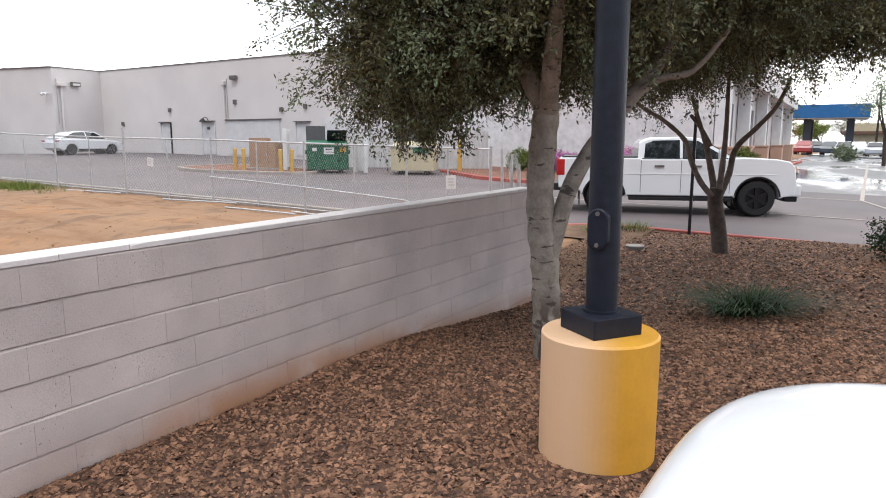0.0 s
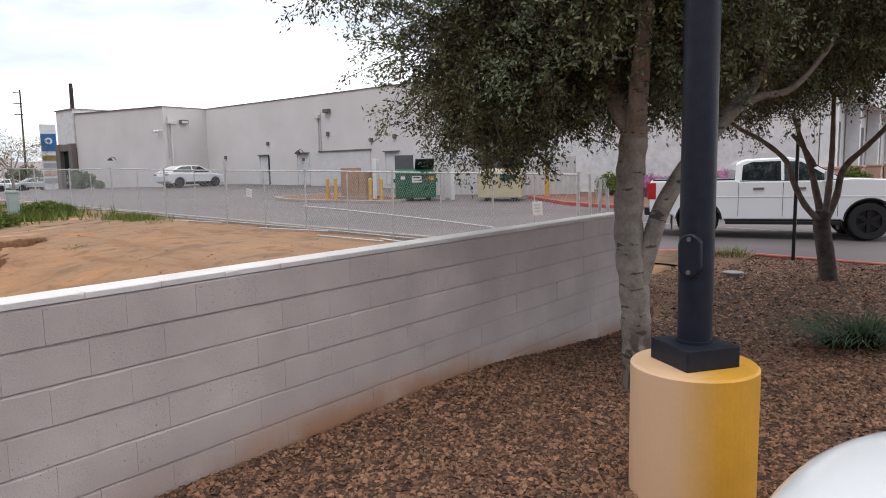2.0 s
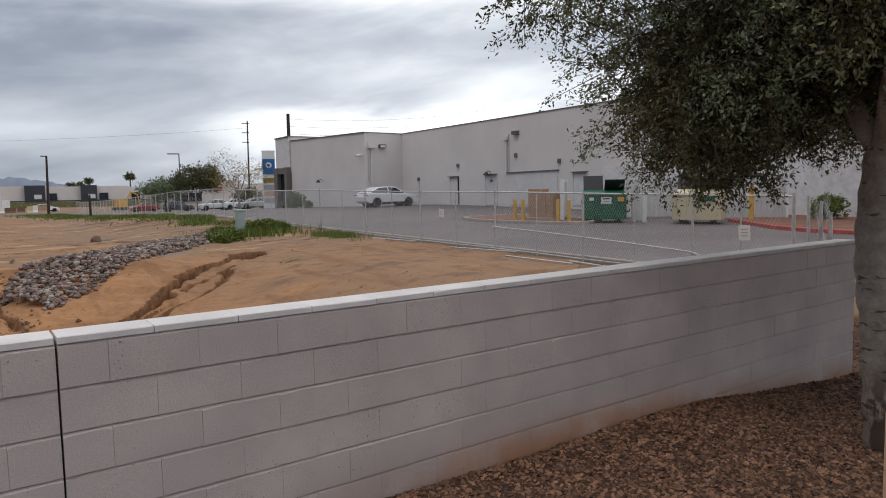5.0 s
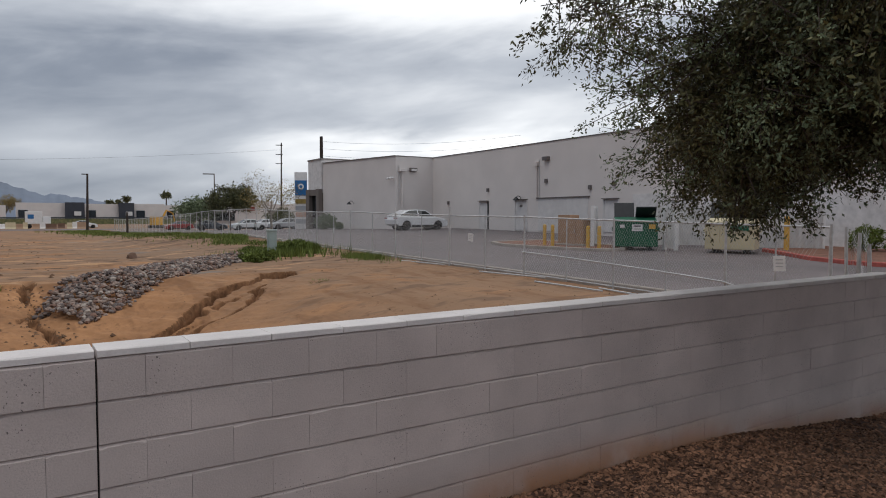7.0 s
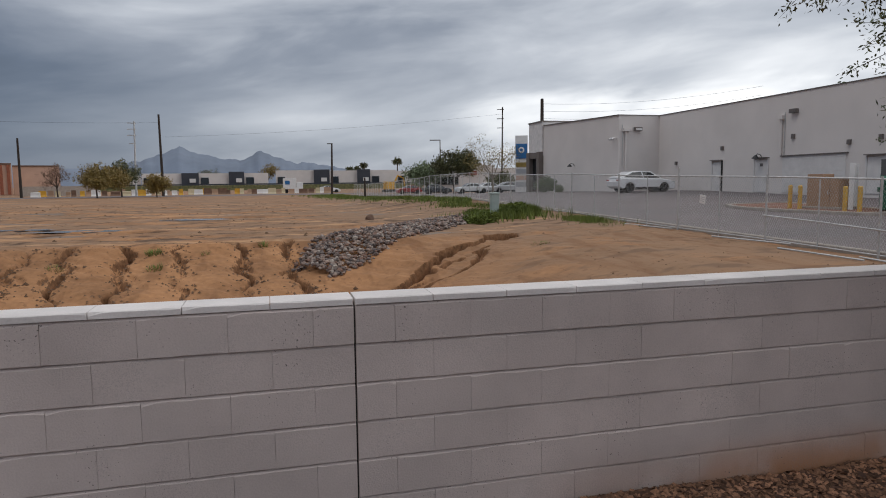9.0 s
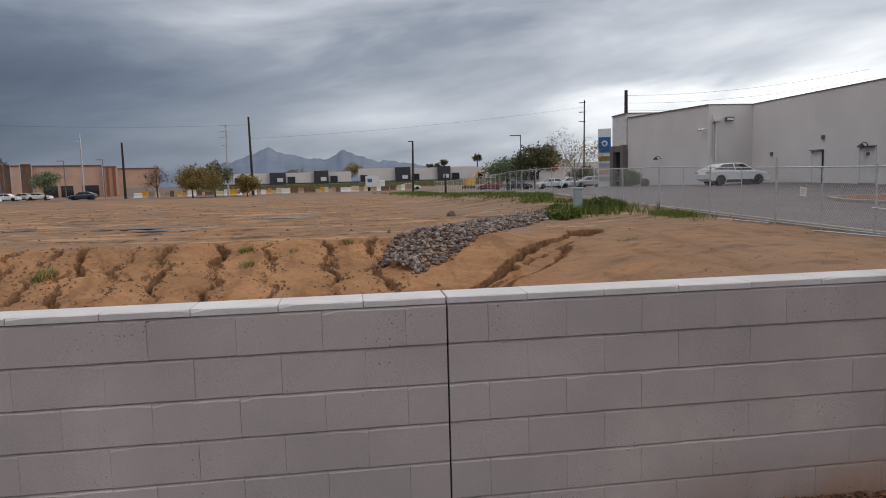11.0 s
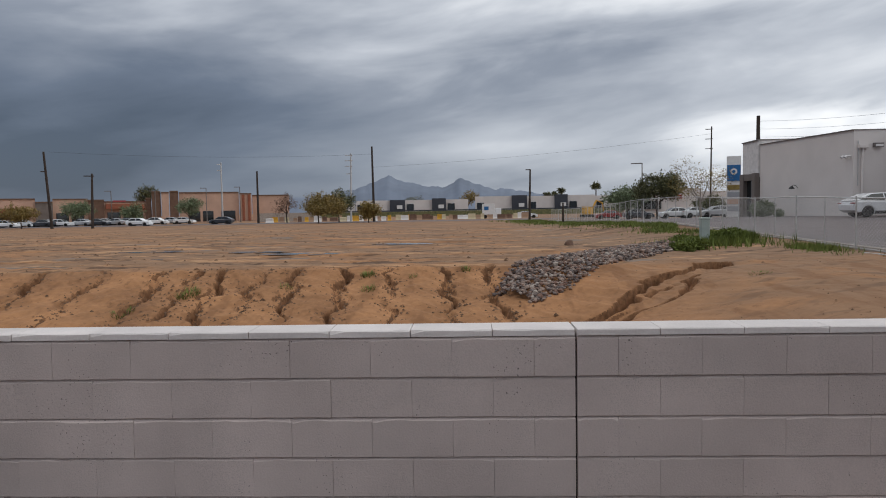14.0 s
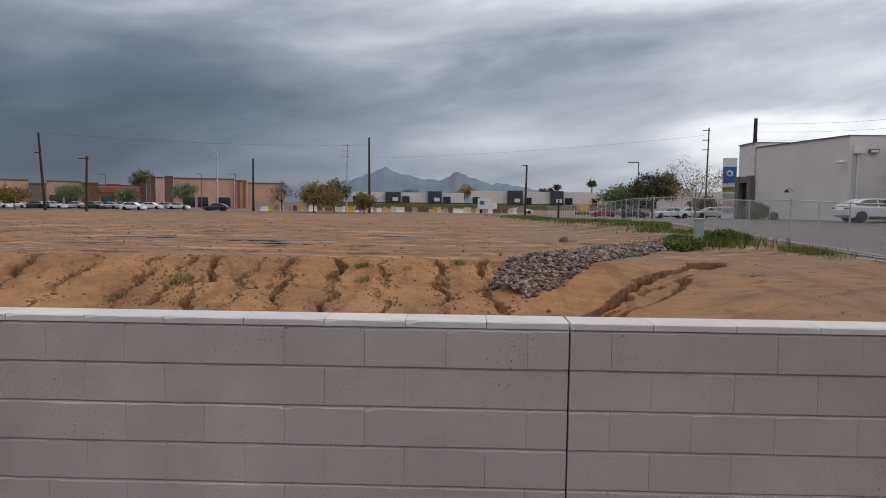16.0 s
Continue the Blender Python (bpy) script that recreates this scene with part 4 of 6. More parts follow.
def wheel(parent, x, y, r, w, rim_mat):
    t = bmesh.new()
    prof = [(r * 0.62, -w / 2), (r * 0.93, -w / 2), (r, -w * 0.36), (r, w * 0.36), (r * 0.93, w / 2), (r * 0.62, w / 2)]
    n = 28
    rings = [[t.verts.new((q * math.cos(2 * math.pi * k / n), s, q * math.sin(2 * math.pi * k / n))) for q, s in prof] for k in range(n)]
    for k in range(n):
        a, b = rings[k], rings[(k + 1) % n]
        for j in range(len(prof)):
            t.faces.new((a[j], a[(j + 1) % len(prof)], b[(j + 1) % len(prof)], b[j]))
    bmesh.ops.recalc_face_normals(t, faces=t.faces)
    tyre = part("wheel", t, M_TYRE, parent, smooth=False)
    tyre.location = (x, y, r)
    s = 1 if y > 0 else -1
    b = bmesh.new()
    tube(b, [(0, -s * w * 0.2, 0), (0, s * w * 0.18, 0)], r * 0.62, 24)
    for i in range(6):
        box(b, -0.045, 0.045, s * w * 0.18, s * w * 0.42, 0.02, r * 0.6, 0, pose(0, 0, 0, 0, i * 60, 0))
    tube(b, [(0, s * w * 0.15, 0), (0, s * w * 0.45, 0)], r * 0.14, 12)
    part("rim", b, rim_mat, tyre)
    return tyre


def side_pane(parent, pts, half, lean, name="side_window"):
    """Glass on both flanks; half: the half width at a height; lean: proud of it."""
    for s in (1, -1):
        b = bmesh.new()
        o = [b.verts.new((x, s * (half(z) + lean), z)) for x, z in pts]
        i_ = [b.verts.new((x, s * (half(z) - 0.02), z)) for x, z in pts]
        b.faces.new(o)
        b.faces.new(i_[::-1])
        for k in range(len(pts)):
            b.faces.new((o[k], i_[k], i_[(k + 1) % len(pts)], o[(k + 1) % len(pts)]))
        bmesh.ops.recalc_face_normals(b, faces=b.faces)
        part(name, b, M_GLASS, parent)


def vehicle(root, outline, cabin, width, belt, roof, tuck, panes, screens, paint, wheels, r, tyre_w, rim_mat, bev=0.045):
    W = width / 2
    b = bmesh.new()
    prism(b, outline, -W, W)
    es = [e for e in b.edges if abs(e.verts[0].co.y - e.verts[1].co.y) < 1e-4]
    bmesh.ops.bevel(b, geom=es, offset=bev, segments=3, affect="EDGES", profile=0.5, clamp_overlap=True)
    bmesh.ops.recalc_face_normals(b, faces=b.faces)
    part("body", b, paint, root)

    def half(z):
        return W - 0.05 - tuck * max(0.0, min(1.0, (z - belt) / (roof - belt)))
    b = bmesh.new()
    prism(b, cabin, -1, 1)
    for v in b.verts:
        v.co.y *= half(v.co.z)
    bmesh.ops.bevel(b, geom=[e for e in b.edges if min(e.verts[0].co.z, e.verts[1].co.z) > belt + 0.1], offset=0.05, segments=3, affect="EDGES", profile=0.5, clamp_overlap=True)
    bmesh.ops.recalc_face_normals(b, faces=b.faces)
    part("cab", b, paint, root)
    for p in panes:
        side_pane(root, p, half, 0.006)
    for nm, (x0, z0), (x1, z1) in screens:
        d = Vector((z1 - z0, 0, -(x1 - x0))).normalized() * 0.012
        if (d.x > 0) != (nm == "windscreen"):
            d = -d
        b = bmesh.new()
        q = [Vector((x0, half(z0) - 0.08, z0)), Vector((x0, -half(z0) + 0.08, z0)), Vector((x1, -half(z1) + 0.08, z1)), Vector((x1, half(z1) - 0.08, z1))]
        o = [b.verts.new(v + d) for v in q]
        i_ = [b.verts.new(v - d) for v in q]
        b.faces.new(o)
        b.faces.new(i_[::-1])
        for k in range(4):
            b.faces.new((o[k], i_[k], i_[(k + 1) % 4], o[(k + 1) % 4]))
        bmesh.ops.recalc_face_normals(b, faces=b.faces)
        part(nm, b, M_GLASS, root)
    for x in wheels:
        for s in (1, -1):
            wheel(root, x, s * (W - tyre_w / 2 - 0.02), r, tyre_w, rim_mat)
            part("wheel_well", tubem([(x, s * (W - 0.42), r + 0.02), (x, s * (W - 0.33), r + 0.02)], r + 0.07, 20), M_BLACKTRIM, root)


truck = thing("pickup_truck", 18.45, 0.55, float(lot_z(18.3, 0.2)) + 0.0, "white crew-cab pickup truck with black wheels and tinted windows", "pickup truck", rz=-69.5)
vehicle(truck,
        [(-3.05, 0.66), (-3.08, 1.36), (-3.02, 1.44), (-0.99, 1.44), (-0.97, 1.41), (1.15, 1.42), (1.5, 1.46), (2.30, 1.42), (2.60, 1.36), (2.72, 1.22), (2.78, 0.80), (2.74, 0.52), (2.48, 0.48)] + arch(1.87, 0.44, 0.53)[::-1] + [(1.28, 0.48), (-1.28, 0.48)] + arch(-1.88, 0.44, 0.53)[::-1] + [(-2.5, 0.58)],
        [(-1.06, 1.36), (-1.02, 1.86), (-0.80, 1.955), (0.1, 1.98), (0.48, 1.94), (1.42, 1.36)], 2.04, 1.36, 1.98, 0.20,
        [[(-0.90, 1.44), (-0.87, 1.80), (-0.66, 1.88), (-0.02, 1.895), (-0.02, 1.43)], [(0.05, 1.43), (0.05, 1.895), (0.42, 1.87), (1.16, 1.42)]],
        [("windscreen", (1.35, 1.42), (0.55, 1.90)), ("rear_window", (-1.05, 1.46), (-1.005, 1.82))],
        M_WHITECAR, (1.87, -1.88), 0.44, 0.28, M_RIM)
M_AMBER = material("amber_lens", (0.55, 0.33, 0.18), 0.15)
M_REDLENS = material("red_lens", (0.45, 0.02, 0.02), 0.2)
for s in (1, -1):
    part("headlight", boxm(2.52, 2.755, *sorted((s * 0.60, s * 1.00)), 1.13, 1.25, 0.02), M_AMBER, truck)
    part("lamp_trim", boxm(2.60, 2.79, *sorted((s * 0.60, s * 0.99)), 0.92, 1.11, 0.02), M_BLACKTRIM, truck)
    part("tail_light", boxm(-3.11, -2.90, *sorted((s * 0.84, s * 1.03)), 0.98, 1.40, 0.02), M_REDLENS, truck, "red tail light")
    part("mirror", boxm(0.88, 1.04, *sorted((s * 1.03, s * 1.29)), 1.42, 1.66, 0.03), M_WHITECAR, truck)
    part("rocker_step", boxm(-1.25, 1.25, *sorted((s * 0.90, s * 1.05)), 0.36, 0.44, 0.01), M_BLACKTRIM, truck)
    # black strip stands in for the shade under the sill
    part("sill_shadow_gap", boxm(-1.27, 1.27, *sorted((s * 0.86, s * 0.99)), 0.44, 0.50), M_BLACKTRIM, truck)
    part("belt_trim", boxm(-0.95, 1.20, *sorted((s * 0.975, s * 1.0)), 1.405, 1.43), M_BLACKTRIM, truck)
    part("crease", boxm(-2.9, 2.3, *sorted((s * 1.012, s * 1.028)), 1.02, 1.05, 0.006), M_WHITECAR, truck)
    part("mud_flap", boxm(-2.52, -2.49, *sorted((s * 0.74, s * 1.01)), 0.22, 0.56), M_BLACKTRIM, truck)
    part("mud_flap", boxm(1.24, 1.27, *sorted((s * 0.74, s * 1.01)), 0.24, 0.56), M_BLACKTRIM, truck)
    for x in (-0.64, 0.27):
        part("door_handle", boxm(x, x + 0.24, *sorted((s * 1.018, s * 1.05)), 1.21, 1.26, 0.008), M_COPING, truck)
    for x in (-0.97, 0.02, 1.20):
        part("door_seam", boxm(x - 0.006, x + 0.006, *sorted((s * 0.99, s * 1.0225)), 0.56, 1.38), M_BLACKTRIM, truck)
    for x in (1.87, -1.88):
        part("fender_flare", tubem([(x - 0.54 * math.cos(a), s * 1.012, 0.44 + 0.54 * math.sin(a)) for a in np.linspace(0.1, math.pi - 0.1, 14)], 0.022, 8), M_BLACKTRIM, truck)
part("grille", boxm(2.70, 2.82, -0.60, 0.60, 0.84, 1.20, 0.02), M_BLACKTRIM, truck)
part("front_bumper", boxm(2.60, 2.90, -1.0, 1.0, 0.50, 0.80, 0.05), M_WHITECAR, truck)
part("skid_plate", boxm(2.55, 2.86, -0.85, 0.85, 0.36, 0.495, 0.03), M_BLACKTRIM, truck)
part("rear_bumper", boxm(-3.18, -2.98, -0.97, 0.97, 0.58, 0.78, 0.03), M_BLACKTRIM, truck)
part("bed_cover", boxm(-2.95, -1.06, -0.88, 0.88, 1.442, 1.47, 0.005), M_BLACKTRIM, truck)
for s in (1, -1):
    part("bed_rail", boxm(-2.98, -1.06, *sorted((s * 0.90, s * 0.99)), 1.442, 1.475, 0.005), M_BLACKTRIM, truck)


def saloon(name, x, y, z, rz, paint, label, category, L=4.7, H=1.45, group="", suv=False):
    """A plain modern car; L: length, H: height."""
    e = thing(name, x, y, z, label, category, group, rz)
    k, h = L / 4.7, H / 1.45
    fx, rx = 1.42 * k, -1.40 * k
    b0 = 0.90 * h
    top = [(-2.25, 1.0), (-1.2, 1.42), (-0.4, 1.46), (0.4, 1.42), (1.2, 0.95)] if suv else [(-1.95, 0.95), (-1.1, 1.38), (-0.4, 1.45), (0.25, 1.40), (1.15, 0.92)]
    vehicle(e,
            [(-2.32 * k, 0.45), (-2.37 * k, 0.72 * h), (-2.30 * k, 0.93 * h), (-2.1 * k, 0.97 * h), (1.15 * k, 0.93 * h), (1.9 * k, 0.84 * h), (2.28 * k, 0.68 * h), (2.34 * k, 0.40), (2.25 * k, 0.24), (1.85 * k, 0.22)] + arch(fx, 0.33, 0.39)[::-1] + [(fx - 0.42, 0.22), (rx + 0.42, 0.22)] + arch(rx, 0.33, 0.39)[::-1] + [(-2.0 * k, 0.28)],
            [(px * k, pz * h) for px, pz in top], 1.86, b0, 1.45 * h, 0.24,
            [[(-1.90 * k, 1.03 * h), (-1.12 * k, 1.36 * h), (-0.4 * k, 1.405 * h), (-0.35 * k, 0.99 * h)], [(-0.28 * k, 0.985 * h), (-0.32 * k, 1.405 * h), (0.34 * k, 1.36 * h), (1.02 * k, 0.97 * h)]] if suv else [[(-1.65 * k, 1.0 * h), (-1.05 * k, 1.33 * h), (-0.4 * k, 1.39 * h), (-0.35 * k, 0.98 * h)], [(-0.28 * k, 0.98 * h), (-0.32 * k, 1.39 * h), (0.3 * k, 1.34 * h), (0.95 * k, 0.96 * h)]],
            [("windscreen", (1.08 * k, 0.99 * h), (0.36 * k, 1.39 * h)), ("rear_window", (-1.9 * k, 1.06 * h) if suv else (-1.75 * k, 1.02 * h), (-1.2 * k, 1.38 * h))],
            paint, (fx, rx), 0.375 if suv else 0.34, 0.23, M_RIM, 0.08)
    for s in (1, -1):
        part("sill", boxm(rx + 0.43, fx - 0.43, *sorted((s * 0.80, s * 0.945)), 0.20, 0.40, 0.01), M_BLACKTRIM, e)
        part("tail_light", boxm(-2.38 * k, -2.22 * k, *sorted((s * 0.55, s * 0.93)), 0.80 * h, 0.88 * h, 0.01), M_CARRED, e)
        part("headlight", boxm(2.05 * k, 2.27 * k, *sorted((s * 0.55, s * 0.93)), 0.66 * h, 0.74 * h, 0.01), M_GALV, e)
    return e


saloon("suv", 27.1, 42.3, float(lot_z(27.1, 42.3)) + 0.01, 0, M_WHITECAR, "white fastback electric SUV parked beside the store", "car", 4.8, 1.58, suv=True)

# front end of a white vehicle beside the viewpoint
hoodcar = thing("parked_vehicle", 1.04, -4.04, -0.065, "white vehicle front end, rain-wet hood with fallen leaf bits", "car")


def nose(z, grow, front):
    pts = []
    for y, x in [(-0.86, -0.75), (-0.86, 0.1), (-0.84, 0.42), (-0.76, 0.68), (-0.60, 0.86), (-0.40, 0.95), (-0.15, 0.985), (0.15, 0.985), (0.40, 0.95), (0.60, 0.86), (0.76, 0.68), (0.84, 0.42), (0.86, 0.1), (0.86, -0.75)]:
        pts.append((x * front if x > 0 else x, y * grow, z))
    return pts


b = bmesh.new()
rows_ = [[b.verts.new(p) for p in nose(z, g, fr)] for z, g, fr in ((0.35, 1.0, 0.98), (0.62, 1.04, 1.05), (0.85, 1.04, 1.06), (0.99, 1.02, 1.02), (1.06, 0.98, 0.97), (1.105, 0.90, 0.88), (1.13, 0.74, 0.72), (1.145, 0.45, 0.5))]
for r0, r1 in zip(rows_, rows_[1:]):
    for k in range(len(r0) - 1):
        b.faces.new((r0[k], r0[k + 1], r1[k + 1], r1[k]))
b.faces.new(rows_[-1])
bmesh.ops.recalc_face_normals(b, faces=b.faces)
hood = part("hood", b, M_WHITECAR, hoodcar, "wet white hood", smooth=True)
hood.modifiers.new("rounding", "SUBSURF").render_levels = 2
hood.scale = (1, 1, 1.03)
part("bumper", boxm(0.5, 1.06, -0.8, 0.8, 0.32, 0.55, 0.05), M_BLACKTRIM, hoodcar)
for s in (1, -1):
    wheel(hoodcar, 0.15, s * 0.72, 0.33, 0.22, M_RIM)
rl = random.Random(9)
for i in range(26):
    x, y = rl.uniform(-0.2, 0.55), rl.uniform(0.1, 0.60)
    lf = part("leaf_bit", boxm(-0.012, 0.012, -0.002, 0.002, 0, 0.002), M_BROWNSTONE, hoodcar)
    lf.location = (x, y, 1.178 - 0.10 * max(0.0, (math.hypot(x / 0.75, y / 0.75)) - 0.6))
    lf.rotation_euler = (0, 0, rl.uniform(0, 3))

# ---------------------------------------------------------------- things on the lot
def dumpster(x, y, z, rz, paint, label, w=1.83, open_lid=True):
    e = thing("dumpster", x, y, z, label, "dumpster", "dumpsters in the enclosure", rz)
    b = bmesh.new()
    prism(b, [(-0.75, 0.15), (-0.75, 1.25), (0.55, 1.50), (0.80, 1.50), (0.80, 0.15)], -w / 2, w / 2)
    bmesh.ops.bevel(b, geom=b.edges[:], offset=0.02, segments=1, affect="EDGES")
    part("bin", b, paint, e)
    part("rim", boxm(-0.80, -0.70, -w / 2 - 0.04, w / 2 + 0.04, 1.20, 1.30, 0.01), paint, e)
    for yy in np.linspace(-w / 2 + 0.15, w / 2 - 0.15, 5):
        part("rib", boxm(-0.79, -0.74, yy - 0.03, yy + 0.03, 0.2, 1.2), paint, e)
    for s in (1, -1):
        part("fork_pocket", boxm(-0.4, 0.5, *sorted((s * w / 2, s * (w / 2 + 0.11))), 0.85, 1.02, 0.01), paint, e)
        part("skid", boxm(-0.7, 0.75, s * 0.6 - 0.06, s * 0.6 + 0.06, 0.0, 0.15), M_BLACKTRIM, e)
        part("lid", boxm(-0.02, 0.02, *sorted((s * 0.02, s * (w / 2))), 0.0, 0.75, 0.008, pose(0.45, 0, 1.45, 0, 24 if s > 0 else -50, 0)), M_LID, e)
    return e


d1 = dumpster(23.75, 17.35, float(lot_z(23.7, 17.3)), 45, M_DUMP, "dark green steel dumpster with black lids and notices")
part("notice", boxm(-0.80, -0.79, -0.25, 0.20, 0.85, 1.15), M_WHITE, d1, "white notice with unreadable text")
part("notice_bar", boxm(-0.806, -0.801, -0.18, 0.13, 1.05, 1.10), M_BLACKTRIM, d1)
part("notice_bar", boxm(-0.806, -0.801, -0.18, 0.10, 0.93, 0.96), M_LEAF2, d1)
part("sticker", boxm(-0.80, -0.79, -0.80, -0.52, 0.95, 1.15), M_YELLOW, d1, "yellow warning sticker")
part("sticker", boxm(-0.80, -0.79, 0.52, 0.72, 1.0, 1.14), M_WHITE, d1)
d2 = dumpster(25.6, 13.7, float(lot_z(25.6, 13.7)), 25, M_CREAM, "cream steel dumpster with open lid and green patch", 1.95)
part("patch", boxm(-0.80, -0.79, -0.75, -0.05, 0.95, 1.2), M_DUMP, d2, "green painted patch")


def corrugated(x0, y0, x1, y1, h, label):
    L = math.hypot(x1 - x0, y1 - y0)
    e = thing("enclosure_panel", x0, y0, float(lot_z(x0, y0)), label, "fence panel", "dumpster enclosure panels", math.degrees(math.atan2(y1 - y0, x1 - x0)))
    b = bmesh.new()
    n = int(L / 0.06)
    vv = [[b.verts.new((i * L / n, 0.022 * (1 if (i // 2) % 2 else -1) + o, z)) for z in (0.08, h)] for o in (0,) for i in range(n + 1)]
    for p, q in zip(vv, vv[1:]):
        b.faces.new((p[0], q[0], q[1], p[1]))
    r = bmesh.ops.solidify(b, geom=b.faces[:], thickness=0.006)
    part("sheet", b, M_WHITE, e)
    for x in (0.03, L - 0.03):
        part("post", boxm(x - 0.05, x + 0.05, -0.09, 0.09, 0, h + 0.05, 0.005), M_WHITE, e)


corrugated(22.6, 18.9, 24.6, 20.6, 1.95, "white corrugated metal enclosure panel")
corrugated(26.0, 18.4, 28.2, 15.2, 1.95, "white corrugated metal enclosure panel with posts")
corrugated(24.6, 16.4, 24.4, 15.6, 1.9, "narrow white corrugated enclosure gate leaf")
corrugated(27.6, 15.0, 29.6, 11.9, 1.95, "white corrugated metal enclosure panel")


def bollard(x, y, h, r=0.085, up=0.0):
    e = thing("bollard", x, y, float(lot_z(x, y)) + up, "yellow painted steel pipe bollard", "bollard", "yellow bollards")
    part("pipe", tubem([(0, 0, -0.1), (0, 0, h - 0.05), (0, 0, h - 0.012), (0, 0, h)], [r, r, r * 0.8, r * 0.35], 16), M_YELLOW, e)


for x, y in ((21.3, 20.75), (21.35, 20.25), (21.9, 17.8), (21.6, 18.2)):
    bollard(x, y, 1.0, up=0.1)
bollard(27.5, 12.4, 1.55, 0.11)
cab = thing("utility_cabinet", 22.6, 20.05, float(lot_z(22.6, 20)) + 0.1, "tan painted steel electrical cabinet on pad", "utility cabinet", rz=8)
part("pad", boxm(-0.6, 0.7, -0.95, 0.85, -0.1, 0.08, 0.02), M_KERB, cab)
part("tall_section", boxm(-0.35, 0.35, 0.02, 0.75, 0.08, 1.45, 0.02), M_TAN, cab)
part("short_section", boxm(-0.45, 0.45, -0.80, 0.015, 0.08, 1.28, 0.02), M_TAN, cab)
part("door_seam", boxm(-0.456, -0.45, -0.41, -0.395, 0.12, 1.22), M_BROWNSTONE, cab)
part("handle", boxm(-0.48, -0.45, -0.34, -0.31, 0.6, 0.75, 0.004), M_GALV, cab)

hyd = thing("fire_hydrant", 28.2, 2.80, float(lot_z(28.2, 2.8)) + 0.10, "yellow cast-iron fire hydrant in the planting bed", "fire hydrant", rz=190)
part("flange", tubem([(0, 0, 0), (0, 0, 0.06)], 0.17, 20), M_YELLOW, hyd)
part("barrel", tubem([(0, 0, 0.05), (0, 0, 0.62), (0, 0, 0.64)], [0.125, 0.125, 0.15], 20), M_YELLOW, hyd)
part("bonnet", tubem([(0, 0, 0.64), (0, 0, 0.70), (0, 0, 0.80), (0, 0, 0.86), (0, 0, 0.87), (0, 0, 0.93)], [0.17, 0.16, 0.12, 0.06, 0.035, 0.035], 20), M_YELLOW, hyd)
part("nozzle", tubem([(0, 0, 0.5), (0.22, 0, 0.5), (0.25, 0, 0.5)], [0.08, 0.085, 0.07], 14), M_YELLOW, hyd)
for s in (1, -1):
    part("nozzle", tubem([(0, 0, 0.54), (0, s * 0.2, 0.54), (0, s * 0.23, 0.54)], [0.06, 0.065, 0.05], 14), M_YELLOW, hyd)

stake = thing("sign_post", 14.15, -0.75, float(gravel_z(14.1, -0.8)), "thin dark steel u-channel post without sign", "post")
part("channel", boxm(-0.025, 0.025, -0.03, 0.03, -0.1, 2.75, 0.004), M_BLACKTRIM, stake)
vb = thing("valve_box", 11.7, -0.3, float(gravel_z(11.7, -0.3)), "grey round irrigation valve box lid in gravel", "valve box")
part("lid", tubem([(0, 0, -0.05), (0, 0, 0.06), (0, 0, 0.07)], [0.17, 0.17, 0.15], 20), M_COPING, vb)

# ---------------------------------------------------------------- fence odds and ends
def leaning_paper(y, z, w, h, tilt):
    e = thing("fence_notice", FXX - 0.04, y, z, "white weathered notice board wired to the fence", "sign", "notices on the fence")
    part("board", boxm(-0.006, 0.006, -w / 2, w / 2, -h / 2, h / 2, 0.002, pose(0, 0, 0, tilt, 0, 0)), M_WHITE, e)
    for k in range(3):
        part("text_bar", boxm(-0.010, -0.0065, -w * 0.34, w * 0.3, h * (0.22 - 0.22 * k), h * (0.28 - 0.22 * k), 0, pose(0, 0, 0, tilt, 0, 0)), M_CARSILVER, e)


leaning_paper(14.35, 1.12, 0.27, 0.26, 8)
leaning_paper(3.95, 0.85, 0.24, 0.30, -3)
roll = thing("rolled_fence", FXX, 2.7, float(dirt_z(FXX, 2.7)), "rolled bundle of chain-link with leaning steel pipes", "fence roll")
for i, (dx_, dy_, lx, ly) in enumerate([(0, 0, 0.02, 0.05), (0.06, -0.12, 0.0, -0.05), (-0.05, -0.22, 0.03, 0.02), (0.08, -0.32, 0.0, 0.0), (0.0, -0.40, -0.02, 0.03)]):
    part("pipe", tubem([(dx_, dy_, 0), (dx_ + lx, dy_ + ly, 1.72 - 0.10 * i)], 0.03, 10), M_GALV, roll)
V, F = [], []
for k in range(700):
    a, z = k * 0.37, 0.05 + 1.55 * ((k * 0.618) % 1)
    r_ = 0.12 + 0.03 * math.sin(k)
    i = len(V)
    c_, s_ = math.cos(a), math.sin(a)
    V += [(r_ * c_, -0.2 + r_ * s_, z), (r_ * c_ + 0.004, -0.2 + r_ * s_, z), (r_ * math.cos(a + 0.5) + 0.004, -0.2 + r_ * math.sin(a + 0.5), z + 0.1), (r_ * math.cos(a + 0.5), -0.2 + r_ * math.sin(a + 0.5), z + 0.1)]
    F.append((i, i + 1, i + 2, i + 3))
tagged(raw("rolled_mesh", V, F, M_GALV, roll), kind="stuff")
for a, za, b_, zb in ((11.75, 0.70, 8.3, 0.62), (8.3, 0.62, 5.15, 0.50), (5.15, 0.50, 3.4, 0.10)):
    part("slack_rail", tubem([(-0.05, a, fence_z(a) + za), (-0.05, (a + b_) / 2, fence_z(a) + (za + zb) / 2 - 0.03), (-0.05, b_, fence_z(b_) + zb)], 0.02, 8), M_GALV, fence)
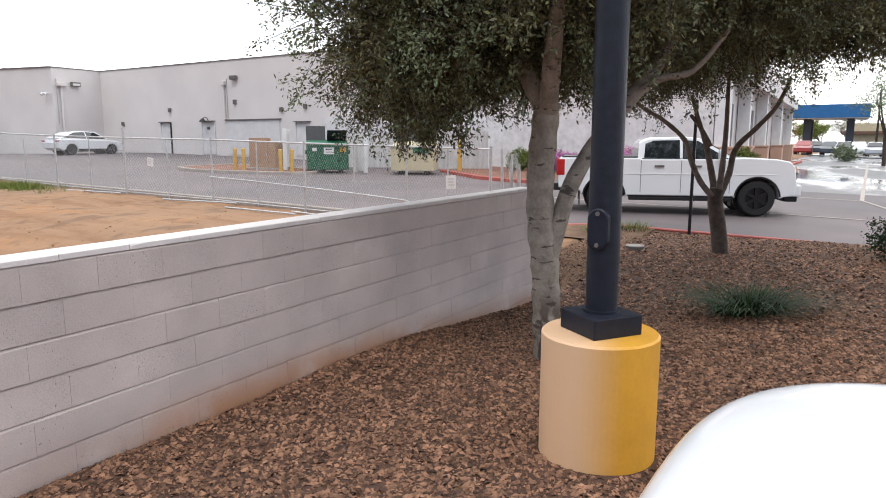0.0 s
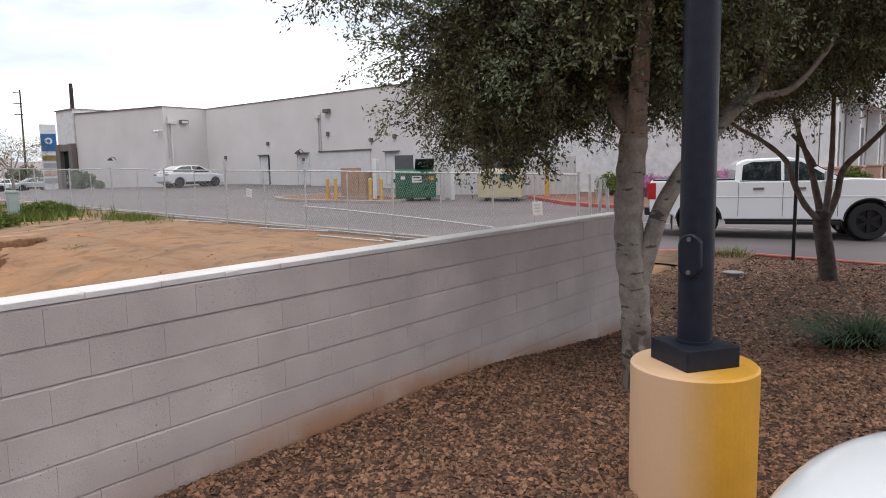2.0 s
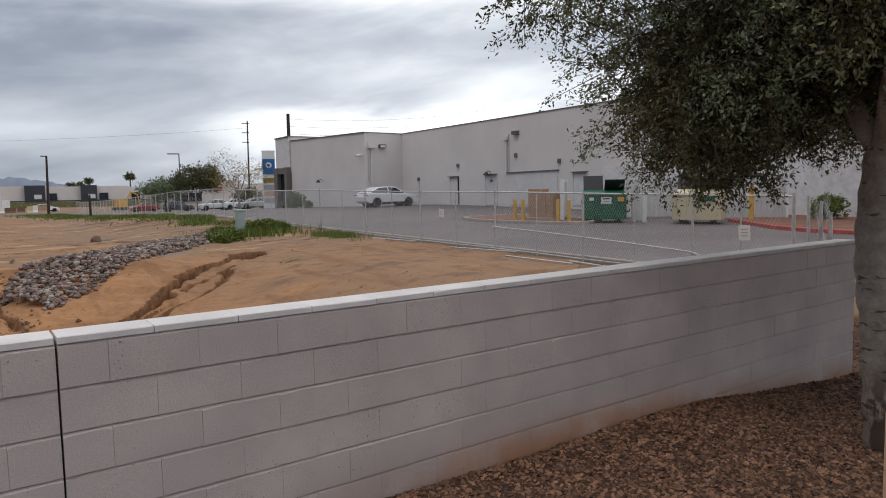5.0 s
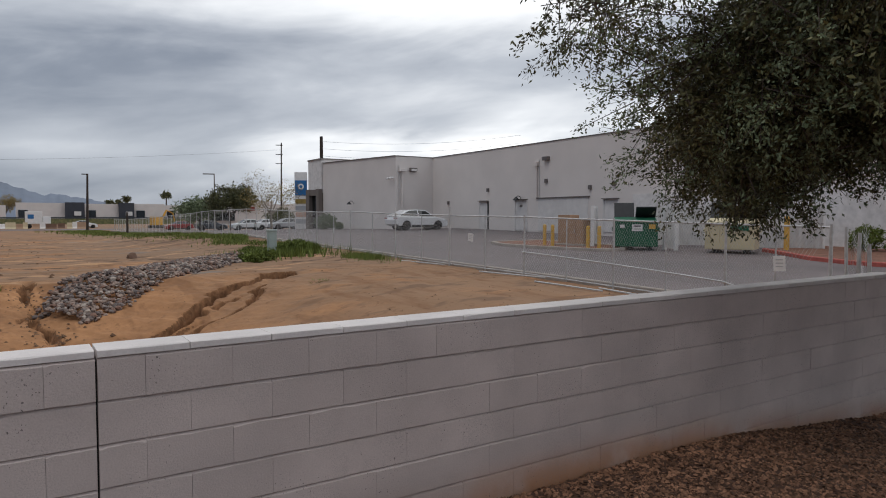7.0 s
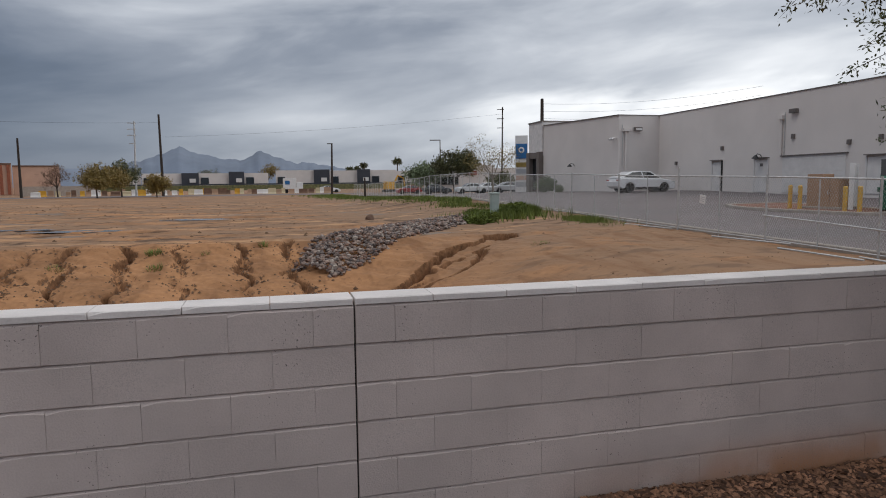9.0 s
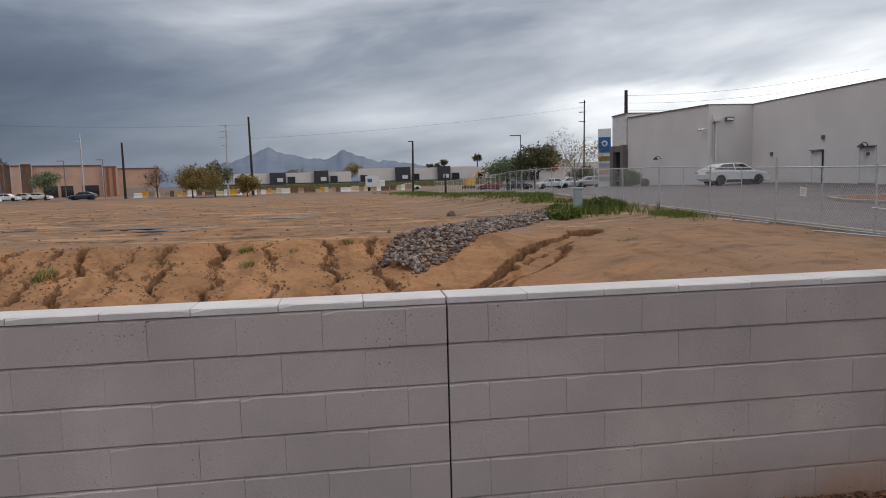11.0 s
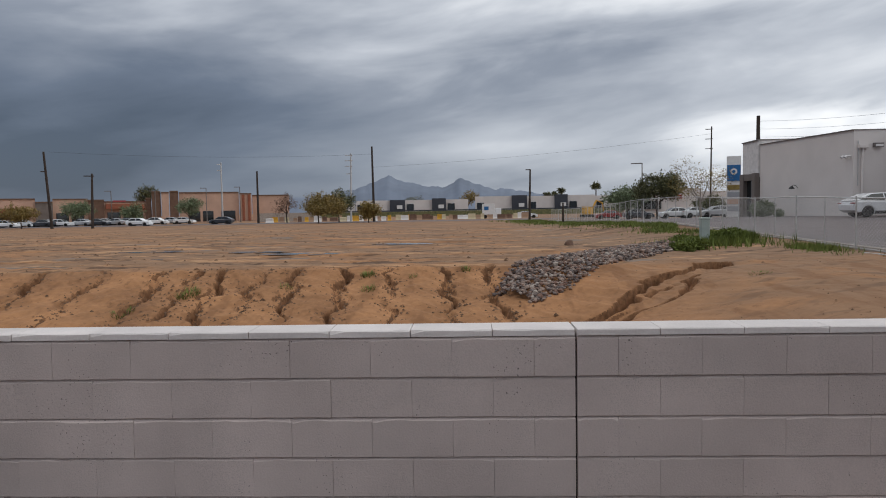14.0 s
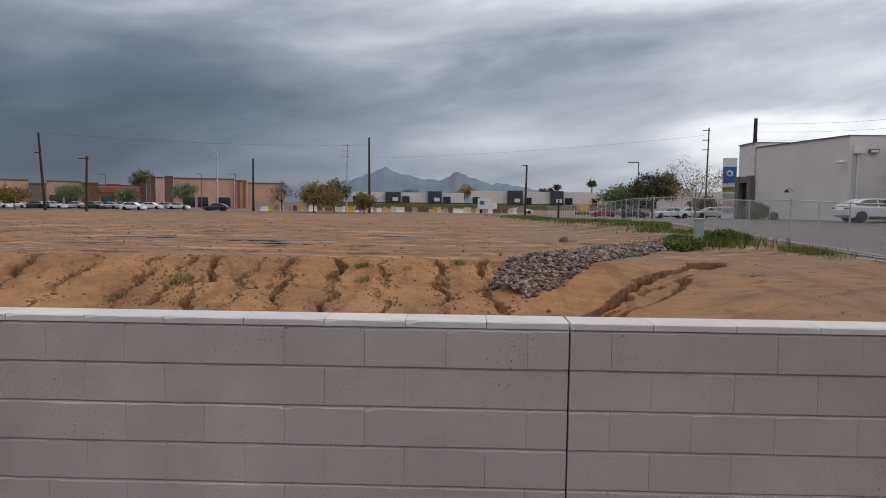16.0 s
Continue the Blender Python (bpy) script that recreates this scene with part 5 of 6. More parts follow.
for y, x in ((11.9, 12.05), (9.2, 11.7), (7.2, 11.9), (17.0, 12.1)):
    e = thing("loose_pipe", x, y, float(dirt_z(x, y)) + 0.04, "loose galvanised fence pipe lying on the dirt", "pipe", "loose pipes", rz=random.Random(int(y * 10)).uniform(78, 100))
    part("pipe", tubem([(-1.3, 0, 0), (1.3, 0, 0.02)], 0.022, 8), M_GALV, e)

# ---------------------------------------------------------------- store details
def on_back(name, y0, y1, z0, z1, out, mat, lab="", bev=0.01):
    return part(name, at_store(boxm(BX - out, BX - 0.002, y0, y1, z0, z1, bev)), mat, store, lab)


M_DOOR = material("grey_door_paint", (0.68, 0.66, 0.65), 0.7, 0, 2, 0.1)
for y0, y1, z1 in ((38.75, 39.75, 2.98), (34.1, 35.3, 3.0), (25.4, 26.5, 2.85)):
    zb = 0.85
    d = on_back("door", y0, y1, zb, z1, 0.05, M_DOOR, "painted steel service door")
    part("door_frame", at_store(boxm(BX - 0.08, BX - 0.003, y1 + 0.003, y1 + 0.10, zb, z1 + 0.08)), M_DOOR, d)
    part("door_frame", at_store(boxm(BX - 0.08, BX - 0.003, y0 - 0.10, y0 - 0.003, zb, z1 + 0.08)), M_BLACKTRIM if y0 > 38 else M_DOOR, d)
    part("canopy", at_store(boxm(BX - 0.25, BX - 0.003, y0 - 0.1, y1 + 0.1, z1 + 0.10, z1 + 0.15)), M_COPING, d)
    part("handle", at_store(boxm(BX - 0.09, BX - 0.052, y0 + 0.1, y0 + 0.2, zb + 1.0, zb + 1.05)), M_BLACKTRIM, d)
sh = on_back("roller_door", 27.95, 32.8, 0.85, 3.12, 0.04, M_DOOR, "closed painted overhead door")
for z in np.linspace(1.1, 2.95, 8):
    part("slat_joint", at_store(boxm(BX - 0.046, BX - 0.041, 28.0, 32.75, z, z + 0.010)), M_STUCCO, sh)
part("head_trim", at_store(boxm(BX - 0.12, BX - 0.003, 27.8, 32.95, 3.13, 3.20)), M_COPING, sh)
for y, zt in ((32.95, 5.6),):
    p = part("downpipe", at_store(tubem([(BX - 0.09, y, 3.2), (BX - 0.09, y, zt - 0.15)], 0.08, 12)), M_STUCCO, store)
    part("hopper", at_store(boxm(BX - 0.25, BX - 0.01, y - 0.2, y + 0.2, zt - 0.15, zt + 0.12, 0.02)), M_STUCCO, p)
    part("conduit", at_store(tubem([(BX - 0.04, y - 0.25, 3.2), (BX - 0.04, y - 0.25, 5.9)], 0.025, 8)), M_GALV, p)
for y, z, w in ((31.9, 5.9, 0.55),):
    l = on_back("wall_pack_light", y - w / 2, y + w / 2, z - 0.12, z + 0.14, 0.28, M_COPING, "dark wall-mounted floodlight", 0.02)
for y, z in ((38.7, 3.95), (27.75, 3.75), (25.7, 3.9), (44.3, 3.05), (31.95, 4.35), (21.0, 3.8)):
    on_back("wall_box", y - 0.11, y + 0.11, z - 0.14, z + 0.14, 0.14, M_COPING)
on_back("wall_sign", 34.5, 34.8, 2.55, 2.75, 0.062, M_COPING)


def gooseneck(x, y, z):
    p = part("gooseneck_lamp", at_store(tubem([(x, y, z - 0.1), (x - 0.15, y, z + 0.12), (x - 0.35, y, z + 0.16), (x - 0.48, y, z + 0.05)], 0.025, 8)), M_BLACKTRIM, store, "black gooseneck wall lamp")
    part("shade", at_store(tubem([(x - 0.48, y, z + 0.08), (x - 0.50, y, z - 0.08), (x - 0.50, y, z - 0.16)], [0.06, 0.2, 0.24], 16)), M_BLACKTRIM, p)


gooseneck(BX, 34.7, 3.22)
gooseneck(27.35, 54.3, 3.2)
p = part("downpipe", at_store(tubem([(28.35, BY1 - 0.1, 0.9), (28.35, BY1 - 0.1, 5.8)], 0.09, 12)), M_STUCCO, store)
part("hopper", at_store(boxm(28.0, 28.7, BY1 - 0.3, BY1 - 0.01, 5.75, 6.0, 0.02)), M_STUCCO, p)
part("conduit", at_store(tubem([(28.05, BY1 - 0.05, 3.0), (28.05, BY1 - 0.05, 6.3)], 0.03, 8)), M_GALV, p)
l = part("wall_pack_light", at_store(boxm(29.1, 29.75, BY1 - 0.3, BY1 - 0.003, 5.8, 6.1, 0.02)), M_COPING, store, "dark wall-mounted floodlight")
part("lens", at_store(boxm(29.15, 29.7, BY1 - 0.31, BY1 - 0.302, 5.84, 6.0)), M_WHITE, l)
for dy_ in (0.0, 0.45):
    part("camera_dome", at_store(tubem([(27.7, 47.2 + dy_, 5.2), (27.4, 47.2 + dy_, 5.2), (27.3, 47.2 + dy_, 5.1)], [0.05, 0.1, 0.12], 12)), M_WHITE, store)
# entrance tower and portal at the far corner
tw = part("tower", at_store(boxm(26.95, 31, 61.05, 64.6, 4.5, 7.8)), M_STUCCO2, store)
part("tower_coping", at_store(boxm(26.85, 31.1, 60.95, 64.7, 7.8, 7.9)), M_COPING, tw)
for y0, y1 in ((61.02, 61.7), (63.6, 64.5)):
    part("pier", at_store(boxm(26.6, 27.05, y0, y1, 0, 4.75, 0.02)), M_TAUPE, tw)
part("lintel", at_store(boxm(26.65, 27.05, 61.7, 63.6, 4.1, 4.7)), M_TAUPE, tw)
part("doorway", at_store(boxm(26.98, 27.05, 61.7, 63.6, 0.0, 4.1)), M_GLASS, tw)
# painted rough block end by the planting bed and the entrance columns
part("block_face", at_store(boxm(BX - 0.06, BX - 0.004, BY0, 24.2, -0.3, 3.2)), M_STUCCO2, store, "white painted split-face block")
for x, y in ((31.6, 1.75), (38.2, 1.75), (46, 1.75), (56, 1.75), (66, 1.75)):
    c = part("column", at_store(boxm(x - 0.22, x + 0.22, y - 0.6, y - 0.003, 1.5, 4.6, 0.02)), M_WHITE, store, "white entrance column on salmon brick base")
    part("plinth", at_store(boxm(x - 0.45, x + 0.45, y - 0.8, y - 0.003, -0.2, 1.45, 0.03)), M_PINKSTUCCO, c)
    part("plinth_cap", at_store(boxm(x - 0.5, x + 0.5, y - 0.85, y - 0.003, 1.45, 1.55, 0.02)), M_PINKSTUCCO, c)
part("entrance_beam", at_store(boxm(31.2, 68, 0.95, 1.79, 4.6, 5.4)), M_STUCCO, store)
for x in (33.5, 35.5, 41, 43.5, 49, 52, 60):
    part("entrance_glass", at_store(boxm(x - 0.9, x + 0.9, 1.74, 1.79, 0.1, 3.6)), M_GLASS, store)
part("ledge", at_store(boxm(BX - 0.12, BX - 0.062, BY0, 7.5, 1.25, 1.45)), M_PINKSTUCCO, store)


# ---------------------------------------------------------------- small plants
def blades(name, cx, cy, zf, n, rad, length, width, mat, seed, parent=None, arc=0.8, lean=0.5):
    """Arching grass blades, each a bent strip."""
    r = np.random.default_rng(seed)
    V, F = [], []
    for k in range(n):
        a, q = r.uniform(0, 2 * math.pi), rad * math.sqrt(r.random())
        x, y = cx + q * math.cos(a), cy + q * math.sin(a)
        z = float(zf(x, y)) - 0.02
        b_ = a + r.normal() * 0.7
        L = length * r.uniform(0.55, 1.15)
        ux, uy = math.cos(b_), math.sin(b_)
        i = len(V)
        for j in range(4):
            t = j / 3
            o = L * lean * t * (0.35 + 0.65 * t) * (0.6 + 0.8 * q / max(rad, 1e-3))
            h = L * (t - arc * 0.5 * t * t)
            w = width * (1 - t) ** 0.6 * 0.5 + 0.0006
            V += [(x + ux * o - uy * w, y + uy * o + ux * w, z + h), (x + ux * o + uy * w, y + uy * o - ux * w, z + h)]
        for j in range(3):
            F.append((i + 2 * j, i + 2 * j + 1, i + 2 * j + 3, i + 2 * j + 2))
    return raw(name, V, F, mat, parent)


clump = thing("grass_clump", 7.6, -2.65, 0, "dark green arching lily-like grass clump in gravel", "plant")
b0 = blades("leaves", 0, 0, lambda x, y: gravel_z(7.6 + x, -2.65 + y), 520, 0.30, 0.64, 0.013, M_LILY, 4, clump, 1.35, 1.05)
hedge = thing("shrub", 12.6, -4.45, float(gravel_z(12.6, -4.4)), "dense clipped dark green shrub at the gravel edge", "shrub")
leaf_cloud("foliage", [(0, 0, 0.38, 0.55, 0.62, 0.42, 1)], 520, 16, 0.045, M_LILY, hedge, 21, 0.0, 0.5, 0.1, 0.12, 0.6)
part("stem", tubem([(0, 0, -0.05), (0, 0, 0.4)], [0.05, 0.03], 8), M_DARKBARK, hedge)


def tuft(x, y, rad, n, length, seed, zf=dirt_z):
    e = thing("grass_tuft", x, y, 0, "green weed tuft growing in the dirt", "plant", "weed tufts")
    blades("leaves", 0, 0, lambda px, py: zf(x + px, y + py), n, rad, length, 0.012, M_GRASS, seed, e, 0.7, 0.5)


for i, (x, y, rd, n, L) in enumerate([(14.0, 0.35, 0.35, 200, 0.42), (13.3, 0.9, 0.3, 140, 0.34), (-3.6, 17.0, 0.22, 140, 0.25), (-3.4, 15.9, 0.2, 90, 0.22), (-0.6, 17.6, 0.13, 70, 0.25), (-8.6, 15.6, 0.32, 200, 0.28),
                                      (-9.9, 14.4, 0.3, 120, 0.2), (7.2, 14.6, 0.3, 90, 0.10), (-5.9, 16.2, 0.25, 80, 0.15), (-2.2, 16.9, 0.1, 30, 0.2)]):
    tuft(x, y, rd, n, L, 60 + i, gravel_z if y < 0 else dirt_z)
r = np.random.default_rng(12)
V, F = [], []
for k in range(22000):
    y = 24 + 86 * r.random() ** 2.0
    x = 11.6 - abs(r.normal()) * (0.5 + 0.028 * (y - 20)) + 0.5 * math.sin(y * 0.7)
    if y < 33 and r.random() < 0.35:
        x, y = 9.2 + r.normal() * 1.0, 24.2 + r.normal() * 0.9
    if (math.sin(x * 1.7 + y * 0.9) + math.sin(y * 0.37)) < -0.7:
        continue
    z = 0.0
    h, w, a = r.uniform(0.08, 0.27) * (1.7 if y < 28 else 1.0), 0.012 + 0.0005 * y, r.uniform(0, 6.28)
    i = len(V)
    V += [(x - w * math.cos(a), y - w * math.sin(a), z), (x + w * math.cos(a), y + w * math.sin(a), z), (x + r.normal() * 0.1, y + r.normal() * 0.1, z + h)]
    F.append((i, i + 1, i + 2))
for k in range(900):
    y = 20.3 + r.normal() * 0.9
    x = 11.4 + r.normal() * 0.35
    z = 0.0
    i = len(V)
    V += [(x - 0.012, y, z), (x + 0.012, y, z), (x + r.normal() * 0.08, y + r.normal() * 0.08, z + r.uniform(0.1, 0.28))]
    F.append((i, i + 1, i + 2))
def drop(V, n, zf=dirt_z):
    """Sets groups of n corners down on the ground at each group's first corner."""
    A_ = np.array(V, float).reshape(-1, n, 3)
    A_[..., 2] += zf(A_[:, 0, 0], A_[:, 0, 1])[:, None]
    return A_.reshape(-1, 3).tolist()


tagged(raw("grass_strip", drop(V, 3), F, M_GRASS), "bright green weeds along the fence line", "grass", kind="stuff")


def bush(x, y, z, rx, rz, mat, label, seed, n=260, leaf=0.07, per=14, name="shrub", cat="shrub"):
    e = thing(name, x, y, z, label, cat)
    leaf_cloud("foliage", [(0, 0, rz * 0.95, rx, rx, rz, 1)], n, per, leaf, mat, e, seed, 0.0, 0.55, 0.1, 0.15, 0.55)
    part("stem", tubem([(0, 0, -0.1), (0, 0, rz)], [0.05, 0.03], 8), M_DARKBARK, e)
    return e


for i, (x, y, rx, rz) in enumerate([(29.6, 4.9, 0.95, 0.62), (29.4, 3.9, 0.8, 0.58), (29.6, 8.3, 0.6, 0.5), (29.7, 7.7, 0.5, 0.45)]):
    e = bush(x, y, float(lot_z(x, y)) + 0.1, rx, rz, M_FLOWER, "shrub covered with pink-purple blossom in planting bed", 70 + i, 620, 0.055)
    leaf_cloud("greenery", [(0, 0, rz * 0.9, rx, rx, rz, 1)], 200, 12, 0.06, M_LEAF2, e, 90 + i, 0, 0.5, 0.1, 0.15, 0.5)
bush(33.6, 0.9, float(lot_z(33.6, 0.9)) + 0.1, 0.8, 0.62, M_GRASS, "bright green leafy shrub beside the entrance column", 81, 420, 0.09)
bush(29.6, 10.2, float(lot_z(29.6, 10)) + 0.1, 0.7, 0.55, M_GRASS, "green leafy shrub against the store wall", 82, 300, 0.08)
bush(25.3, 56.2, float(lot_z(25.3, 56.2)), 1.0, 0.75, M_LEAF2, "rounded clipped grey-green shrub by the store", 83, 700, 0.09)
bush(25.0, 52.5, float(lot_z(25.0, 52.5)), 0.35, 0.3, M_LEAF2, "small low shrub by the store", 84, 160, 0.07)

for i, (x, y, rx, rz) in enumerate([(9.95, 24.2, 0.60, 0.28), (10.5, 24.9, 0.5, 0.22), (8.0, 22.4, 0.50, 0.20), (7.5, 21.9, 0.35, 0.14), (8.4, 24.6, 0.5, 0.2)]):
    bush(x, y, float(dirt_z(x, y)) - 0.05, rx, rz, M_GRASS, "low bushy green weeds by the fence", 300 + i, 320, 0.085, 12, "weed_clump", "plant")

# ---------------------------------------------------------------- rock apron on the bank
rocks = thing("rock_apron", 0, 0, 0, "pile of grey river rocks lining the eroded bank", "rock pile")
ROCK = []
rr = random.Random(17)
for k in range(7):
    b = bmesh.new()
    bmesh.ops.create_icosphere(b, subdivisions=1, radius=1)
    for v in b.verts:
        v.co *= rr.uniform(0.78, 1.15)
        v.co.z *= 0.62
        v.co.y *= 0.8
    me = mesh_from(b, "rock", M_ROCK)
    ROCK.append(me)
spots = []
while len(spots) < 3600:
    t, w = rr.random(), rr.uniform(-1, 1)
    half_w = 1.2 * min(1, 3 * t + 0.62) * min(1, 4 * (1 - t) + 0.4)
    x = 0.75 + 7.1 * t - 0.62 * w * half_w + 0.1 * rr.uniform(-1, 1)
    y = 15.3 + 9.3 * t + 0.9 * w * half_w
    x -= 0.35 * math.sin(t * 3.1)
    spots.append((y, x, abs(w)))
spots.sort()
V, F = [], []
for k, (y, x, w) in enumerate(spots):
    s = rr.uniform(0.04, 0.098)
    z = float(dirt_z(x, y)) + 0.20 * (1 - w * w) + rr.uniform(-0.02, 0.06)
    me = ROCK[k % 7]
    m = pose(x, y, z, rr.uniform(-30, 30), rr.uniform(-30, 30), rr.uniform(0, 360)) @ Matrix.Scale(s, 4)
    if k < 300:
        ob = new("rock", me)
        ob.parent = rocks
        ob.matrix_basis = m
    else:
        i = len(V)
        V += [tuple(m @ v.co) for v in me.vertices]
        F += [tuple(i + q for q in p.vertices) for p in me.polygons]
tagged(raw("rock_fill", V, F, M_ROCK, rocks), kind="stuff")
# rain puddles on the flat
for px_, py_, rx_, ry_, sd in ((-12.2, 23.0, 1.5, 1.0, 1), (-10.2, 26.6, 1.2, 0.9, 2), (-7.4, 24.8, 1.9, 1.0, 3), (-4.0, 32.0, 1.8, 0.9, 4), (-15.5, 28.0, 1.8, 0.7, 5)):
    b = bmesh.new()
    n_ = 40
    ry_ *= 0.7
    b.faces.new([b.verts.new((rx_ * (1 + 0.25 * math.sin(3 * a + sd) + 0.15 * math.sin(7 * a + 2 * sd)) * math.cos(a), ry_ * (1 + 0.3 * math.sin(2 * a + sd) + 0.15 * math.sin(9 * a)) * math.sin(a), 0)) for a in (2 * math.pi * k / n_ for k in range(n_))])
    pud = part("puddle", b, M_PUDDLE)
    pud.location = (px_, py_, float(dirt_z(px_, py_)) + 0.004)
    tagged(pud, "shallow muddy rain puddle on the dirt", "puddle", kind="structure")
# clods and stones strewn over the dirt
V, F = [], []
r = np.random.default_rng(31)
for k in range(4200):
    y = 7 + 60 * r.random() ** 1.6
    x = r.uniform(-26 - 0.3 * y, 11.8)
    s = (0.02 + 0.05 * r.random() ** 3 + 0.0006 * y) * (0.55 if x > 2 else 1.0)
    z = 0.0
    if k > 1500:
        i = k % len(GULLIES)
        y = r.uniform(13.6, 17.9)
        x = float(rill_x(i, y)) + r.normal() * 0.22
        s = r.uniform(0.015, 0.05)
    i = len(V)
    jit = r.uniform(0.6, 1.3, 6) * s
    V += [(x + jit[0], y, z), (x - jit[1], y, z), (x, y + jit[2], z), (x, y - jit[3], z), (x, y, z + 0.8 * jit[4]), (x, y, z - jit[5])]
    F += [(i, i + 2, i + 4), (i + 2, i + 1, i + 4), (i + 1, i + 3, i + 4), (i + 3, i, i + 4)]
tagged(raw("dirt_clods", drop(V, 6), F, M_SOIL), "scattered dirt clods and pebbles", "dirt clods", kind="stuff")
ub = thing("utility_pedestal", 9.05, 24.1, float(dirt_z(9.05, 24.1)), "pale grey-green steel utility pedestal in the weeds", "utility box")
part("shell", boxm(-0.17, 0.17, -0.14, 0.14, -0.05, 0.98, 0.02), M_STEELBOX, ub)
part("hood", boxm(-0.19, 0.19, -0.16, 0.16, 0.98, 1.08, 0.03), M_STEELBOX, ub)
boulder = thing("boulder", 4.4, 29.2, float(dirt_z(4.4, 29.2)) + 0.05, "lone brown rock lying on the dirt flat", "rock")
b = bmesh.new()
bmesh.ops.create_icosphere(b, subdivisions=2, radius=0.28)
for v in b.verts:
    v.co *= 0.85 + 0.25 * noise.noise(v.co * 5)
part("stone", b, M_BROWNSTONE, boulder)

# ---------------------------------------------------------------- far side of the street
EYE0 = (-0.53, -3.3)


def far(az, d):
    return EYE0[0] + d * math.cos(radians(az)), EYE0[1] + d * math.sin(radians(az))


FZ = -0.25


def util_pole(az, d, h, rad, lean, mat, label, arms=(), lamp=0.0):
    x, y = far(az, d)
    e = thing("utility_pole", x, y, FZ, label, "utility pole", rz=az - 90)
    part("shaft", tubem([(0, 0, -0.3), (lean * h, 0, h)], [rad, rad * 0.65], 10), mat, e)
    for z, w in arms:
        part("crossarm", boxm(lean * z - w, lean * z + w * 0.25, -0.08, 0.08, z - 0.08, z + 0.08), mat, e)
    if lamp:
        part("lamp_arm", boxm(lean * h - lamp, lean * h, -0.06, 0.06, h - 0.15, h), mat, e)
    return e


util_pole(122.4, 130, 12.9, 0.26, -0.055, M_WOODPOLE, "dark leaning wooden utility pole", ((9.6, 0.8),))
util_pole(119.75, 122, 8.9, 0.24, 0.03, M_WOODPOLE, "short dark wooden utility pole with crossarm", ((8.5, 1.2),))
util_pole(110.3, 145, 12.6, 0.20, 0.0, M_GALV, "grey steel power pole with insulator arms", ((12.2, 0.8), (11.0, 0.8)))
util_pole(107.5, 138, 10.4, 0.26, 0.0, M_WOODPOLE, "dark wooden utility pole")
util_pole(99.9, 135, 13.6, 0.20, 0.02, M_GALV, "grey steel power pole with stacked arms", ((13.3, 1.2), (12.2, 1.2), (11.1, 1.2), (9.6, 0.9)))
util_pole(97.95, 130, 14.5, 0.27, -0.01, M_WOODPOLE, "tall dark wooden utility pole")
util_pole(84.7, 118, 8.9, 0.22, 0.02, M_WOODPOLE, "dark wooden pole with small lamp on top", (), 0.8)
util_pole(81.9, 75, 2.6, 0.14, 0.0, M_WOODPOLE, "short dark timber post at the fence end")
util_pole(70.3, 165, 20.0, 0.22, 0.01, M_WOODPOLE, "tall thin power pole with long wire arms", ((19.4, 1.3), (17.2, 1.3), (15.0, 1.3)))
util_pole(66.9, 88, 12.5, 0.32, 0.0, M_WOODPOLE, "thick dark power pole behind the store", ())
util_pole(75.5, 105, 8.6, 0.12, 0.0, M_COPING, "parking lot light pole", (), 1.6)
for az_, h in ((111.5, 8.2), (108.9, 8.4), (115.3, 7.6), (118.4, 7.6)):
    util_pole(az_, 165, h, 0.12, 0.0, M_COPING, "thin parking lot light pole by the shops", (), 1.3)
wires_e = thing("power_lines", *far(84, 150), 0, "thin black overhead power lines between poles", "power line")
for z0, z1, a0, a1, d in ((12.8, 13.0, 122.4, 97.95, 132), (11.6, 16.6, 97.95, 70.3, 150), (12.4, 13.4, 66.9, 50.0, 95), (11.4, 12.3, 66.9, 50.0, 95), (10.4, 11.2, 66.9, 50.0, 95)):
    p0, p1 = Vector((*far(a0, d), z0)), Vector((*far(a1, d), z1))
    pts = [p0.lerp(p1, t) + Vector((0, 0, -3.0 * t * (1 - t))) - Vector((*far(84, 150), 0)) for t in np.linspace(0, 1, 12)]
    part("wire", tubem(pts, 0.014, 4), M_BLACKTRIM, wires_e)


def far_block(root, az0, az1, d, z0, z1, mat, name="wall", depth=12, proud=0.0, lab=""):
    x0, y0 = far(az0, d - proud)
    x1, y1 = far(az1, d - proud)
    L = math.hypot(x1 - x0, y1 - y0)
    m = Matrix.Translation((x0, y0, 0)) @ Matrix.Rotation(math.atan2(y1 - y0, x1 - x0), 4, "Z")
    return part(name, boxm(0, L, 0, depth, z0, z1, 0, m), mat, root, lab)


def far_root(name, label):
    return tagged(new(name), label, "building")


